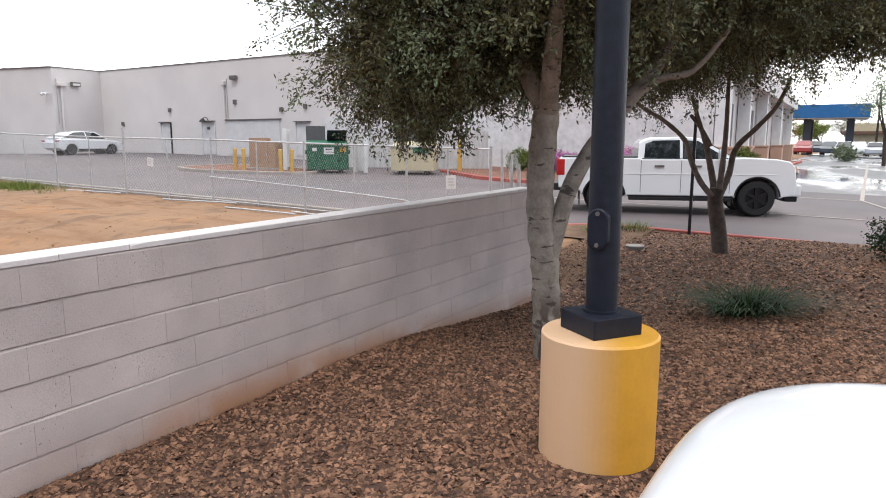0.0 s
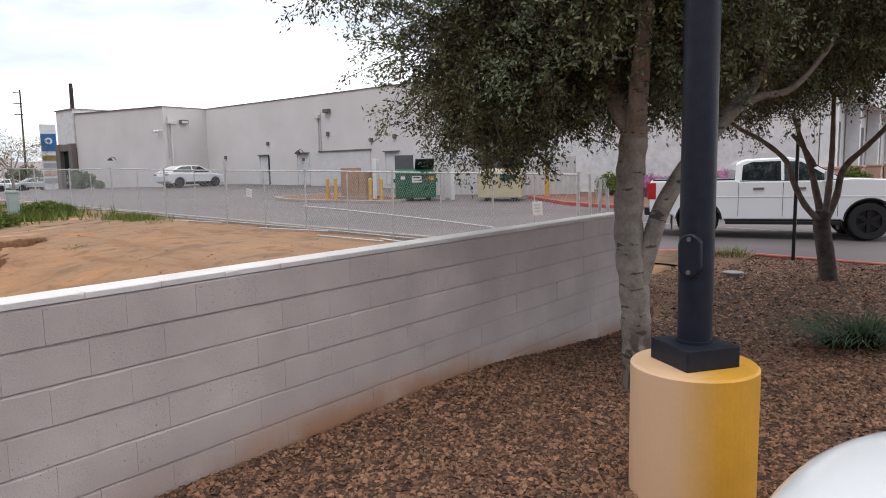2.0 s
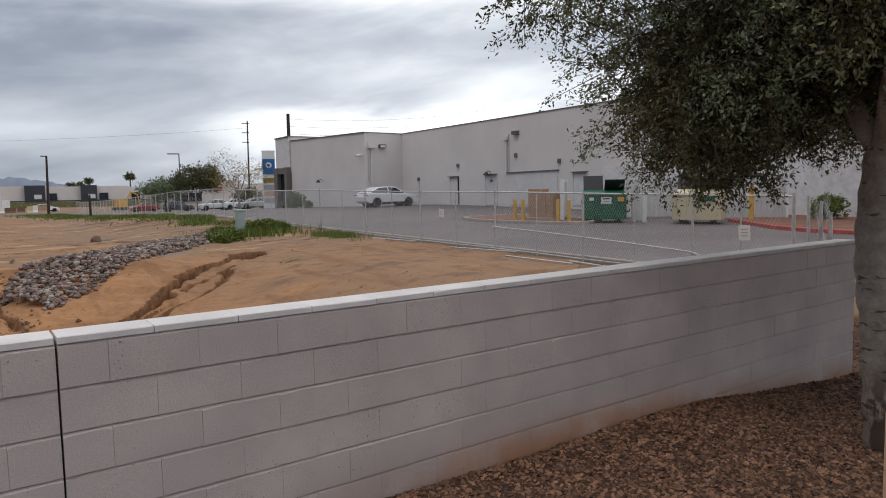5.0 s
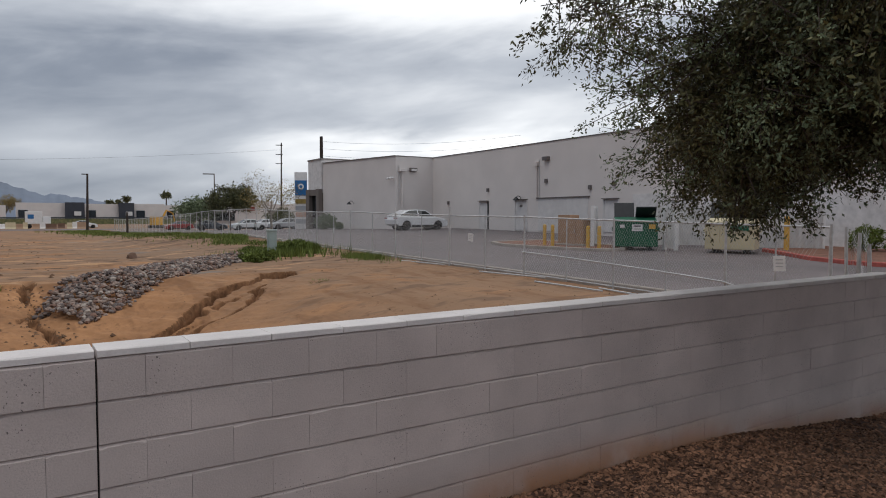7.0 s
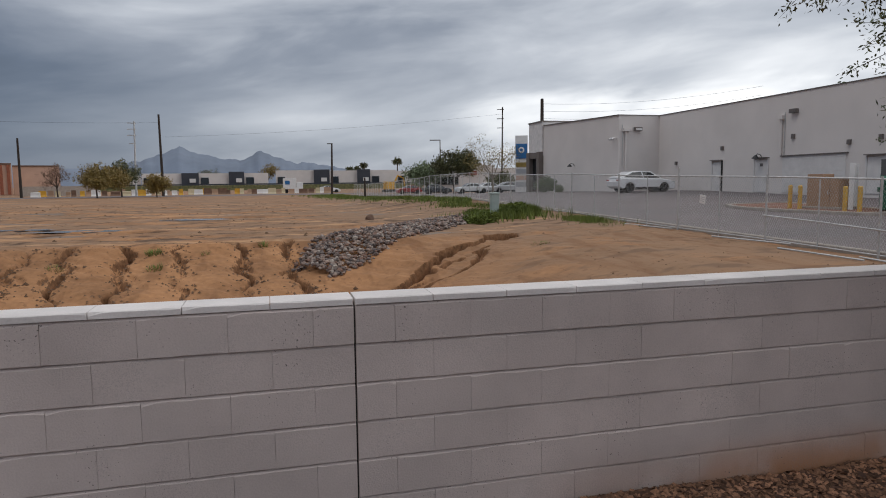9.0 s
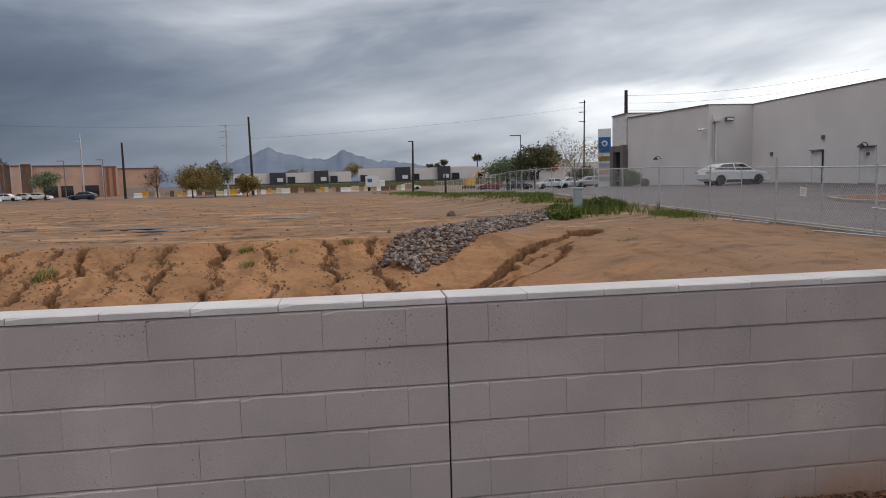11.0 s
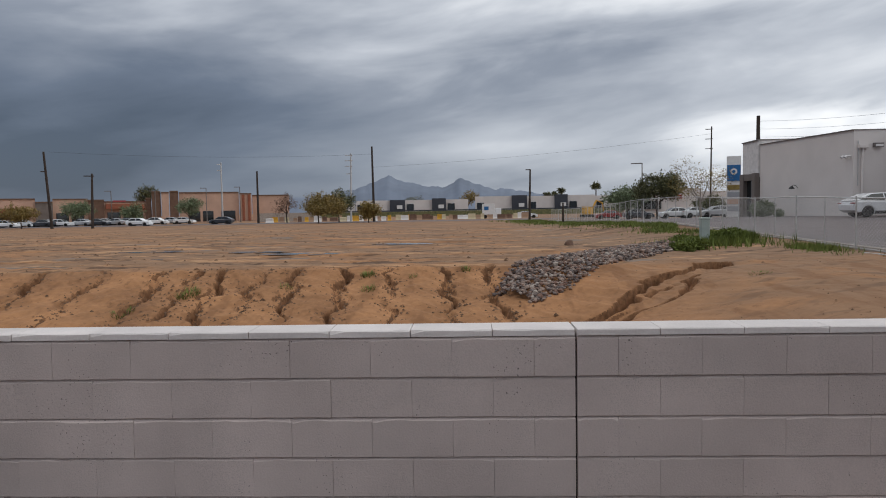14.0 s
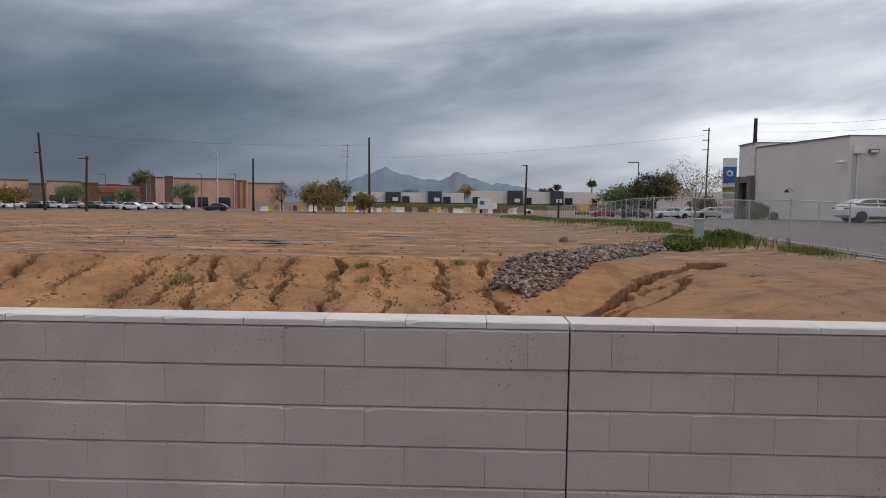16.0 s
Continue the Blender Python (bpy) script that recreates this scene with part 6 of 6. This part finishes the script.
mall = far_root("shopping_strip", "long beige and salmon stucco shopping strip with stone towers")
D = 188
for a0, a1, z1, mt, pr in ((127.5, 123.4, 6.0, M_PINKSTUCCO, 0), (123.4, 122.3, 5.2, M_TAUPE, 1), (122.3, 120.0, 5.9, M_PINKSTUCCO, 0), (120.0, 118.9, 5.6, M_BROWNSTONE, 1.5), (118.9, 116.0, 5.2, M_PINKSTUCCO, 0), (116.0, 115.6, 6.0, M_BROWNSTONE, 1), (115.55, 114.9, 7.6, M_BROWNSTONE, 2), (114.85, 114.3, 7.4, M_PINKSTUCCO, 2.5), (114.25, 113.6, 7.7, M_BROWNSTONE, 2), (113.55, 109.0, 7.4, M_PINKSTUCCO, 0), (108.95, 108.0, 7.0, M_PINKSTUCCO, 1), (107.95, 105.0, 6.6, M_PINKSTUCCO, -3), (130.5, 127.6, 5.5, M_BROWNSTONE, 0)):
    far_block(mall, a0, a1, D, -1, z1, mt, "tower" if pr > 0.5 else "wall", 14, pr)
    far_block(mall, a0, a1, D, z1, z1 + 0.32, M_BROWNSTONE, "parapet", 14, pr + 0.2)
far_block(mall, 118.8, 116.1, D, 3.6, 4.8, M_ROOFTILE, "tile_canopy", 2.5, 2.5, "terracotta tiled canopy roof")
far_block(mall, 118.3, 117.4, D, 5.3, 5.7, M_CARRED, "sign_bar", 0.3, 0.4, "red sign of unreadable lettering")
far_block(mall, 127.4, 124.0, D, 3.0, 3.9, M_ROOFTILE, "tile_canopy", 2, 2)
for a0, a1 in ((127.2, 126.3), (126.1, 125.2), (125.0, 124.2), (122.1, 121.3), (121.1, 120.3), (118.7, 117.8), (117.6, 116.9), (116.8, 116.2), (112.9, 112.0), (111.8, 111.0), (110.4, 109.3)):
    far_block(mall, a0, a1, D, 0, 2.7, M_GLASS, "shop_window", 0.3, 0.25)
for a0, a1 in ((108.75, 108.55), (108.3, 108.1)):
    far_block(mall, a0, a1, D, 0, 6.9, M_ROOFTILE, "pier", 0.5, 1.4)
bar = far_root("office_park", "long low white and charcoal stucco commercial building")
D = 255
for a0, a1, z1, mt, pr in ((99.5, 96.6, 5.9, M_STUCCO, 0), (96.6, 95.3, 6.0, M_DARKGREY, 1.5), (95.3, 93.0, 5.9, M_STUCCO, 0), (93.0, 91.8, 6.4, M_DARKGREY, 1.5), (91.8, 89.9, 5.9, M_STUCCO, 0), (89.3, 86.2, 6.8, M_STUCCO, 0), (86.2, 84.9, 7.0, M_DARKGREY, 1.5), (84.9, 82.6, 6.6, M_STUCCO, 0), (82.6, 81.5, 7.0, M_DARKGREY, 1.5), (81.5, 79.3, 6.7, M_STUCCO, 0), (79.3, 77.2, 6.3, M_STUCCO, -1), (103, 99.55, 5.0, M_STUCCO, -2)):
    w_ = far_block(bar, a0, a1, D, -1, z1, mt, "wall", 16, pr)
    if mt is M_DARKGREY:
        mid = (a0 + a1) / 2
        far_block(bar, mid + 0.05, mid - 0.42, D, 2.6, 4.0, M_WHITE, "sign_panel", 0.2, 2.0)
    else:
        far_block(bar, a0 - 0.15, a0 - 0.75, D, 2.0, 4.4, M_GLASS, "window", 0.2, 0.35)
far_block(bar, 103, 77.2, D, -0.5, 1.6, M_LEAF, "hedge_band", 1, 4)
far_block(bar, 103, 77.2, D, 1.65, 2.1, M_DARKGREY, "base_band", 0.3, 1.8)
wallg = far_root("boundary_wall", "low grey block boundary wall beyond the street")
far_block(wallg, 107.6, 102.5, 160, -0.5, 1.8, M_KERB, "wall", 0.3)
shops = far_root("shops_row", "pale low shops with gas-station canopy beyond parking lot")
far_block(shops, 76.9, 71.0, 210, -1, 7.0, M_STUCCO, "wall", 14)
far_block(shops, 71.0, 66.0, 190, -1, 5.6, M_STUCCO, "wall", 14)
far_block(shops, 76.0, 74.0, 209, 1.0, 3.5, M_GLASS, "window", 0.2)
far_block(shops, 73.4, 72.4, 209, 4.0, 5.2, M_CARRED, "sign_bar", 0.2)
pyl = thing("pylon_sign", *far(68.6, 83), 0.3, "tall white pylon sign with blue panel", "sign", rz=-22)
part("frame", boxm(-0.75, 0.75, -0.3, 0.3, -0.5, 7.0, 0.03), M_WHITE, pyl)
bp = part("blue_panel", boxm(-0.7, 0.7, -0.36, -0.301, 4.2, 6.0, 0.01), M_BLUE, pyl, "blue panel with pale round emblem")
part("emblem", tubem([(0, -0.364, 5.25), (0, -0.39, 5.25)], 0.36, 20), M_WHITE, bp)
part("emblem_core", tubem([(0, -0.391, 5.25), (0, -0.40, 5.25)], 0.18, 16), M_BLUE, bp)
for k in range(4):
    part("name_bar", boxm(-0.65, 0.65, -0.36, -0.301, 0.8 + 0.8 * k, 1.35 + 0.8 * k), (M_CARSILVER, M_PINKSTUCCO, M_CARSILVER, M_LEAF3)[k], pyl)

# far trees
def far_tree(az, d, h, rx, mat, label, seed, trunk=0.3, n=420, leaf=0.28, blobs=None, bark=M_DARKBARK, per=14, low=0.25):
    x, y = far(az, d)
    e = thing("tree", x, y, FZ if d > 100 else float(lot_z(x, y)), label, "tree", rz=az)
    rnd = random.Random(seed)
    part("trunk", tubem([(0, 0, -0.2), (rnd.uniform(-.1, .1), 0.1, h * 0.3), (0.1, 0, h * 0.55)], [0.05 * h * trunk + 0.05, 0.045 * h * trunk + 0.03, 0.03], 8), bark, e)
    bl = blobs or [(rnd.uniform(-0.5, 0.5) * rx, rnd.uniform(-0.6, 0.6) * rx, h * (low + (1 - low) * rnd.uniform(0.35, 0.8)), rx * rnd.uniform(0.45, 0.7), rx * rnd.uniform(0.45, 0.7), h * rnd.uniform(0.16, 0.26), 1) for _ in range(6)]
    for q in bl[:5]:
        part("limb", tubem([(0, 0, h * 0.28), (q[0] * 0.6, q[1] * 0.6, (q[2] + h * 0.28) / 2), (q[0], q[1], q[2])], [0.03 * h * trunk + 0.02, 0.02 * h * trunk + 0.02, 0.02], 6), bark, e)
    leaf_cloud("crown", bl, n, per, leaf, mat, e, seed, 0.1, 0.5, 0.5, 0.7, 0.35)


far_tree(102.6, 122, 5.6, 4.4, M_LEAF3, "olive-gold desert tree across the lot", 201, n=800, low=0.08)
far_tree(100.9, 128, 6.3, 2.8, M_LEAF, "dark green desert tree across the lot", 202, n=420)
far_tree(98.4, 118, 3.4, 1.8, M_LEAF3, "small orange-brown desert bush tree", 203, n=300, low=0.05)
far_tree(105.2, 140, 6.2, 2.6, M_BROWNSTONE, "nearly bare reddish tree by the boundary wall", 204, n=160, leaf=0.2)
far_tree(112.8, 150, 5.6, 2.6, M_LEAF2, "feathery palo verde by the shops", 205, n=260)
far_tree(115.6, 215, 10.5, 4.5, M_LEAF, "dark rounded tree behind the shops", 206, n=500, low=0.5)
far_tree(124.3, 140, 4.2, 3.2, M_LEAF3, "orange-gold bushy tree by the parking lot", 207, n=420)
far_tree(120.9, 165, 4.8, 3.6, M_LEAF2, "pale green tree by the shops", 208, n=420)
far_tree(117.0, 165, 4.8, 2.2, M_LEAF2, "pale green tree by the shops", 209, n=260)
far_tree(90.0, 285, 10.0, 4.5, M_LEAF3, "yellow-green tree behind the offices", 210, n=420, low=0.4)
far_tree(94.6, 290, 8.5, 4.0, M_LEAF, "dark tree behind the offices", 211, n=260)
far_tree(76.6, 98, 4.4, 3.2, M_LEAF2, "low green tree beside the parking lot", 212, n=560)
far_tree(74.3, 92, 6.2, 2.9, M_LEAF, "tall dark green eucalyptus-like tree", 213, n=620)
far_tree(71.0, 84, 6.6, 3.6, M_LEAF3, "sparse feathery palo verde tree", 214, n=230, leaf=0.16, bark=M_BARK)
far_tree(70.4, 110, 3.2, 2.6, M_LEAF, "dark low hedge tree near the sign", 215, n=300)
for az_, d_, h_ in ((82.0, 300, 9.8), (82.6, 320, 8.6), (79.2, 260, 10.2), (83.2, 310, 8.4)):
    x, y = far(az_, d_)
    e = thing("palm_tree", x, y, FZ, "tall fan palm on the skyline", "tree", "skyline palms")
    part("trunk", tubem([(0, 0, 0), (0.1, 0, h_)], [0.3, 0.2], 8), M_DARKBARK, e)
    leaf_cloud("crown", [(0, 0, h_, 1.5, 1.5, 1.0, 1)], 90, 10, 0.7, M_LEAF, e, int(az_ * 10), 0.1, 0.3, 0.3, 0.6, 0.3)

# vehicles and works along the street
street_cars = [(113.2, 158, M_WHITECAR, 0, "white"), (114.3, 160, M_CARSILVER, 0, "silver"), (115.2, 157, M_WHITECAR, 1, "white"), (117.4, 160, M_CARSILVER, 1, "silver"), (118.8, 163, M_WHITECAR, 0, "white"), (122.5, 163, M_CARSILVER, 1, "silver"), (124.1, 160, M_WHITECAR, 0, "white"), (126.0, 160, M_CARDARK, 1, "dark"), (116.5, 140, M_WHITECAR, 1, "white"), (118.2, 158, M_CARSILVER, 0, "silver"), (119.3, 158, M_CARDARK, 0, "dark"), (120.5, 158, M_CARSILVER, 0, "silver"), (121.8, 158, M_WHITECAR, 0, "white"), (123.0, 158, M_CARDARK, 0, "dark"), (125.2, 158, M_WHITECAR, 0, "white"), (110.4, 140, M_CARDARK, 1, "dark"), (84.9, 150, M_WHITECAR, 0, "white"), (73.0, 100, M_WHITECAR, 0, "white"), (71.2, 100, M_WHITECAR, 0, "white"), (69.9, 96, M_CARSILVER, 0, "silver"), (75.8, 108, M_CARDARK, 0, "dark"), (78.2, 120, M_CARRED, 0, "dark red")]
for i, (az_, d_, paint, sv, cn) in enumerate(street_cars):
    x, y = far(az_, d_)
    zz = FZ if d_ > 112 else float(lot_z(x, y))
    saloon("car", x, y, zz, 180 if i % 2 else 0, paint, cn + " parked car beyond the dirt lot", "car", 4.6, 1.55, "parked cars far off", bool(sv))
van = thing("box_truck", *far(88.1, 150), FZ, "white box truck parked by the roadworks", "truck")
part("box", boxm(-1.6, 1.2, -1.1, 1.1, 0.9, 3.3, 0.04), M_WHITE, van)
part("cab", boxm(1.25, 2.6, -1.0, 1.0, 0.6, 2.3, 0.1), M_WHITECAR, van)
part("stripe", boxm(-1.2, -0.2, -1.125, -1.101, 1.9, 2.7), M_BLUE, van)
for x in (-1.0, 1.9):
    for s in (1, -1):
        wheel(van, x, s * 0.95, 0.45, 0.25, M_RIM)
rw = random.Random(77)
for i in range(44):
    az_ = 106.5 - i * 0.50 + rw.uniform(-0.2, 0.2)
    x, y = far(az_, 146 + rw.uniform(-4, 4))
    e = thing("road_barrier", x, y, FZ + 0.05, "yellow and white plastic roadworks barrier", "barrier", "roadworks barriers", rw.uniform(-10, 10))
    L = rw.uniform(0.35, 0.9)
    b = bmesh.new()
    prism(b, [(-0.3, 0), (-0.12, 0.35), (-0.08, rw.uniform(0.8, 1.3)), (0.08, 0.9), (0.12, 0.35), (0.3, 0)], -L, L)
    bmesh.ops.rotate(b, verts=b.verts, cent=(0, 0, 0), matrix=Matrix.Rotation(radians(90), 3, "Z"))
    part("body", b, rw.choice((M_ORANGE, M_CREAM, M_CREAM, M_WHITE, M_TAN, M_BROWNSTONE)), e)
dig = thing("excavator", *far(79.9, 145), FZ, "small yellow excavator with raised boom", "excavator", rz=20)
part("track", boxm(-1.4, 1.4, -0.9, -0.4, 0, 0.6, 0.15), M_BLACKTRIM, dig)
part("track", boxm(-1.4, 1.4, 0.4, 0.9, 0, 0.6, 0.15), M_BLACKTRIM, dig)
part("cab", boxm(-1.0, 0.9, -0.8, 0.8, 0.62, 2.3, 0.1), M_ORANGE, dig)
part("boom", tubem([(0.8, 0, 1.2), (2.2, 0, 3.6), (3.6, 0, 3.0), (4.0, 0, 1.2)], [0.2, 0.18, 0.15, 0.1], 8), M_ORANGE, dig)

# right-hand distance beyond the drive
can = thing("fuel_canopy", *far(1.6, 118), 0.1, "flat blue fuel-station canopy on columns", "canopy", rz=0)
part("fascia", boxm(-5, 5, -5.3, 5.3, 5.2, 7.1, 0.05), M_BLUE, can)
part("soffit", boxm(-4.9, 4.9, -5.2, 5.2, 5.1, 5.195), M_WHITE, can)
for x, y in ((-3, -3), (-3, 2.5), (3, -3), (3, 2.5)):
    part("column", boxm(x - 0.5, x + 0.5, y - 0.5, y + 0.5, -0.3, 5.1), M_DARKGREY, can)
tanb = thing("shop_building", *far(-3.2, 150), 0, "tan stucco building with brown tiled roof", "building", rz=0)
part("wall", boxm(-6, 6, -9, 9.5, -0.5, 5.2), M_CREAM, tanb)
part("roof", boxm(-7, 7, -10, 10.2, 3.2, 3.8, 0.1), M_BROWNSTONE, tanb)
far_tree(1.9, 150, 6.5, 4.5, M_GRASS, "green tree beyond the fuel canopy", 231, n=420)
far_tree(3.0, 160, 6.0, 4.0, M_LEAF3, "yellow-green tree beyond the fuel canopy", 232, n=380)
far_tree(-2.2, 60, 6.6, 3.0, M_LEAF2, "sparse leafy tree along the drive", 233, n=330, leaf=0.13, low=0.5)
far_tree(0.3, 210, 9.0, 6.0, M_LEAF, "distant trees past the road", 234, n=380)
for i, (az_, d_, paint, cn) in enumerate([(3.0, 92, M_CARRED, "dark red"), (2.2, 98, M_CARDARK, "dark"), (1.3, 92, M_CARDARK, "blue-grey"), (0.4, 90, M_CARSILVER, "silver"), (-0.5, 92, M_WHITECAR, "white"), (-1.5, 90, M_CARSILVER, "silver"), (-2.4, 93, M_CARDARK, "dark")]):
    x, y = far(az_, d_)
    saloon("car", x, y, float(lot_z(x, y)) + 0.2, 180, paint, cn + " car parked beyond the drive", "car", 4.6, 1.6, "cars beyond the drive", i % 2 == 0)
bush(70.0, -3.0, float(lot_z(70, -3)), 1.2, 0.8, M_LEAF2, "low rounded shrub beyond the drive", 241, 300, 0.12)
util_pole(-1.5, 130, 11.0, 0.2, 0.0, M_WOODPOLE, "dark utility pole past the fuel canopy")
# painted stripes on the drive
for x0, y0, x1, y1, w in ((24.6, -3.9, 60, -4.6, 0.12), (17.0, -6.0, 24.6, -3.9, 0.10), (24.5, -3.9, 24.5, -0.6, 0.10), (19.6, 5.5, 19.0, -9.0, 0.10)):
    n = 24
    V, F = [], []
    L = math.hypot(x1 - x0, y1 - y0)
    nx, ny = -(y1 - y0) / L * w / 2, (x1 - x0) / L * w / 2
    for i in range(n + 1):
        x, y = x0 + (x1 - x0) * i / n, y0 + (y1 - y0) * i / n
        V += [(x + nx, y + ny, float(lot_z(x + nx, y + ny)) + 0.012), (x - nx, y - ny, float(lot_z(x - nx, y - ny)) + 0.012)]
    F = [(2 * i, 2 * i + 1, 2 * i + 3, 2 * i + 2) for i in range(n)]
    tagged(raw("lane_marking", V, F, M_KERB), "worn white painted line on asphalt", "road marking", kind="structure")
# mountains in the rain
V, F = [], []
prof = [(140, 0.012), (112, 0.016), (104, 0.022), (100.8, 0.028), (98.6, 0.040), (96.7, 0.0525), (95.2, 0.045), (93.4, 0.036), (92.0, 0.036), (90.5, 0.0475), (89.3, 0.040), (87.5, 0.031), (85.4, 0.029), (83, 0.020), (78, 0.012), (60, 0.008)]
DM = 3400
azs = np.linspace(138, 62, 400)
pa, ph = zip(*prof[::-1])
for i, a in enumerate(azs):
    h = float(np.interp(a, pa, ph)) * DM + 7 * wobble(a * 2.0, 0, 1.6, 0.3) + 3 * wobble(a * 7.0, 0, 1.7, 0.7)
    for dd, hh in ((0, -20), (250, 0.55 * h + 8 * float(wobble(a * 4, 3, 1.5, 1.2))), (500, float(h)), (1200, -30)):
        x, y = far(a, DM - 500 + dd)
        V.append((x, y, hh * (DM - 500 + dd) / DM))
for i in range(len(azs) - 1):
    for k in range(3):
        j = 4 * i + k
        F.append((j, j + 1, j + 5, j + 4))
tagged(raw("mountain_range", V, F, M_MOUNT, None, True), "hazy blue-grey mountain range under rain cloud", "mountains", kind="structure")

# ---------------------------------------------------------------- crushed rock on the bed
def crushed(name, n, x0, x1, y0, y1, s0, s1, seed, zf=gravel_z):
    r = np.random.default_rng(seed)
    x, y = r.uniform(x0, x1, n), r.uniform(y0, y1, n)
    s = s0 + (s1 - s0) * r.random(n) ** 1.6
    keep = (x - FX) ** 2 + (y - FY) ** 2 > 0.34 ** 2
    x, y, s = x[keep], y[keep], s[keep]
    n = len(x)
    z = zf(x, y) + s * 0.15
    base = np.array([(1, 0, 0), (-1, 0, 0), (0, 1, 0), (0, -1, 0), (0, 0, 1)], float)
    P_ = base[None] * r.uniform(0.45, 1.25, (n, 5, 1)) * s[:, None, None] * np.array([1, 0.75, 0.55]) + r.normal(size=(n, 5, 3)) * 0.12 * s[:, None, None]
    a, t = r.uniform(0, 6.28, n), r.normal(size=n) * 0.5
    ca, sa, ct, st = np.cos(a), np.sin(a), np.cos(t), np.sin(t)
    X, Y, Z = P_[..., 0], P_[..., 1], P_[..., 2]
    Y, Z = Y * ct[:, None] - Z * st[:, None], Y * st[:, None] + Z * ct[:, None]
    X, Y = X * ca[:, None] - Y * sa[:, None], X * sa[:, None] + Y * ca[:, None]
    V = np.stack([X + x[:, None], Y + y[:, None], Z + z[:, None]], -1).reshape(-1, 3).astype(np.float32)
    tri = np.array([(0, 2, 4), (2, 1, 4), (1, 3, 4), (3, 0, 4)])
    T = (np.arange(n)[:, None, None] * 5 + tri[None]).reshape(-1, 3).astype(np.int32)
    me = bpy.data.meshes.new(name)
    me.vertices.add(len(V))
    me.vertices.foreach_set("co", V.ravel())
    me.loops.add(T.size)
    me.loops.foreach_set("vertex_index", T.ravel())
    me.polygons.add(len(T))
    me.polygons.foreach_set("loop_start", np.arange(0, T.size, 3, dtype=np.int32))
    me.update(calc_edges=True)
    me.materials.append(M_STONE)
    return tagged(new(name, me), "loose reddish-brown crushed rock, fist-size and smaller", "gravel", kind="stuff")


crushed("crushed_rock", 88000, 0.6, 6.6, -5.2, -0.02, 0.011, 0.030, 51)
crushed("crushed_rock", 9000, 6.6, 8.0, -5.2, -0.02, 0.014, 0.034, 54)
crushed("crushed_rock", 5000, 0.8, 8.0, -7.0, -5.2, 0.018, 0.040, 55)
crushed("crushed_rock", 3500, 7.9, 14.4, -0.02, 0.8, 0.018, 0.036, 53, soil_z)
crushed("crushed_rock", 34000, 8.0, 14.4, -9.0, -0.02, 0.020, 0.042, 52)
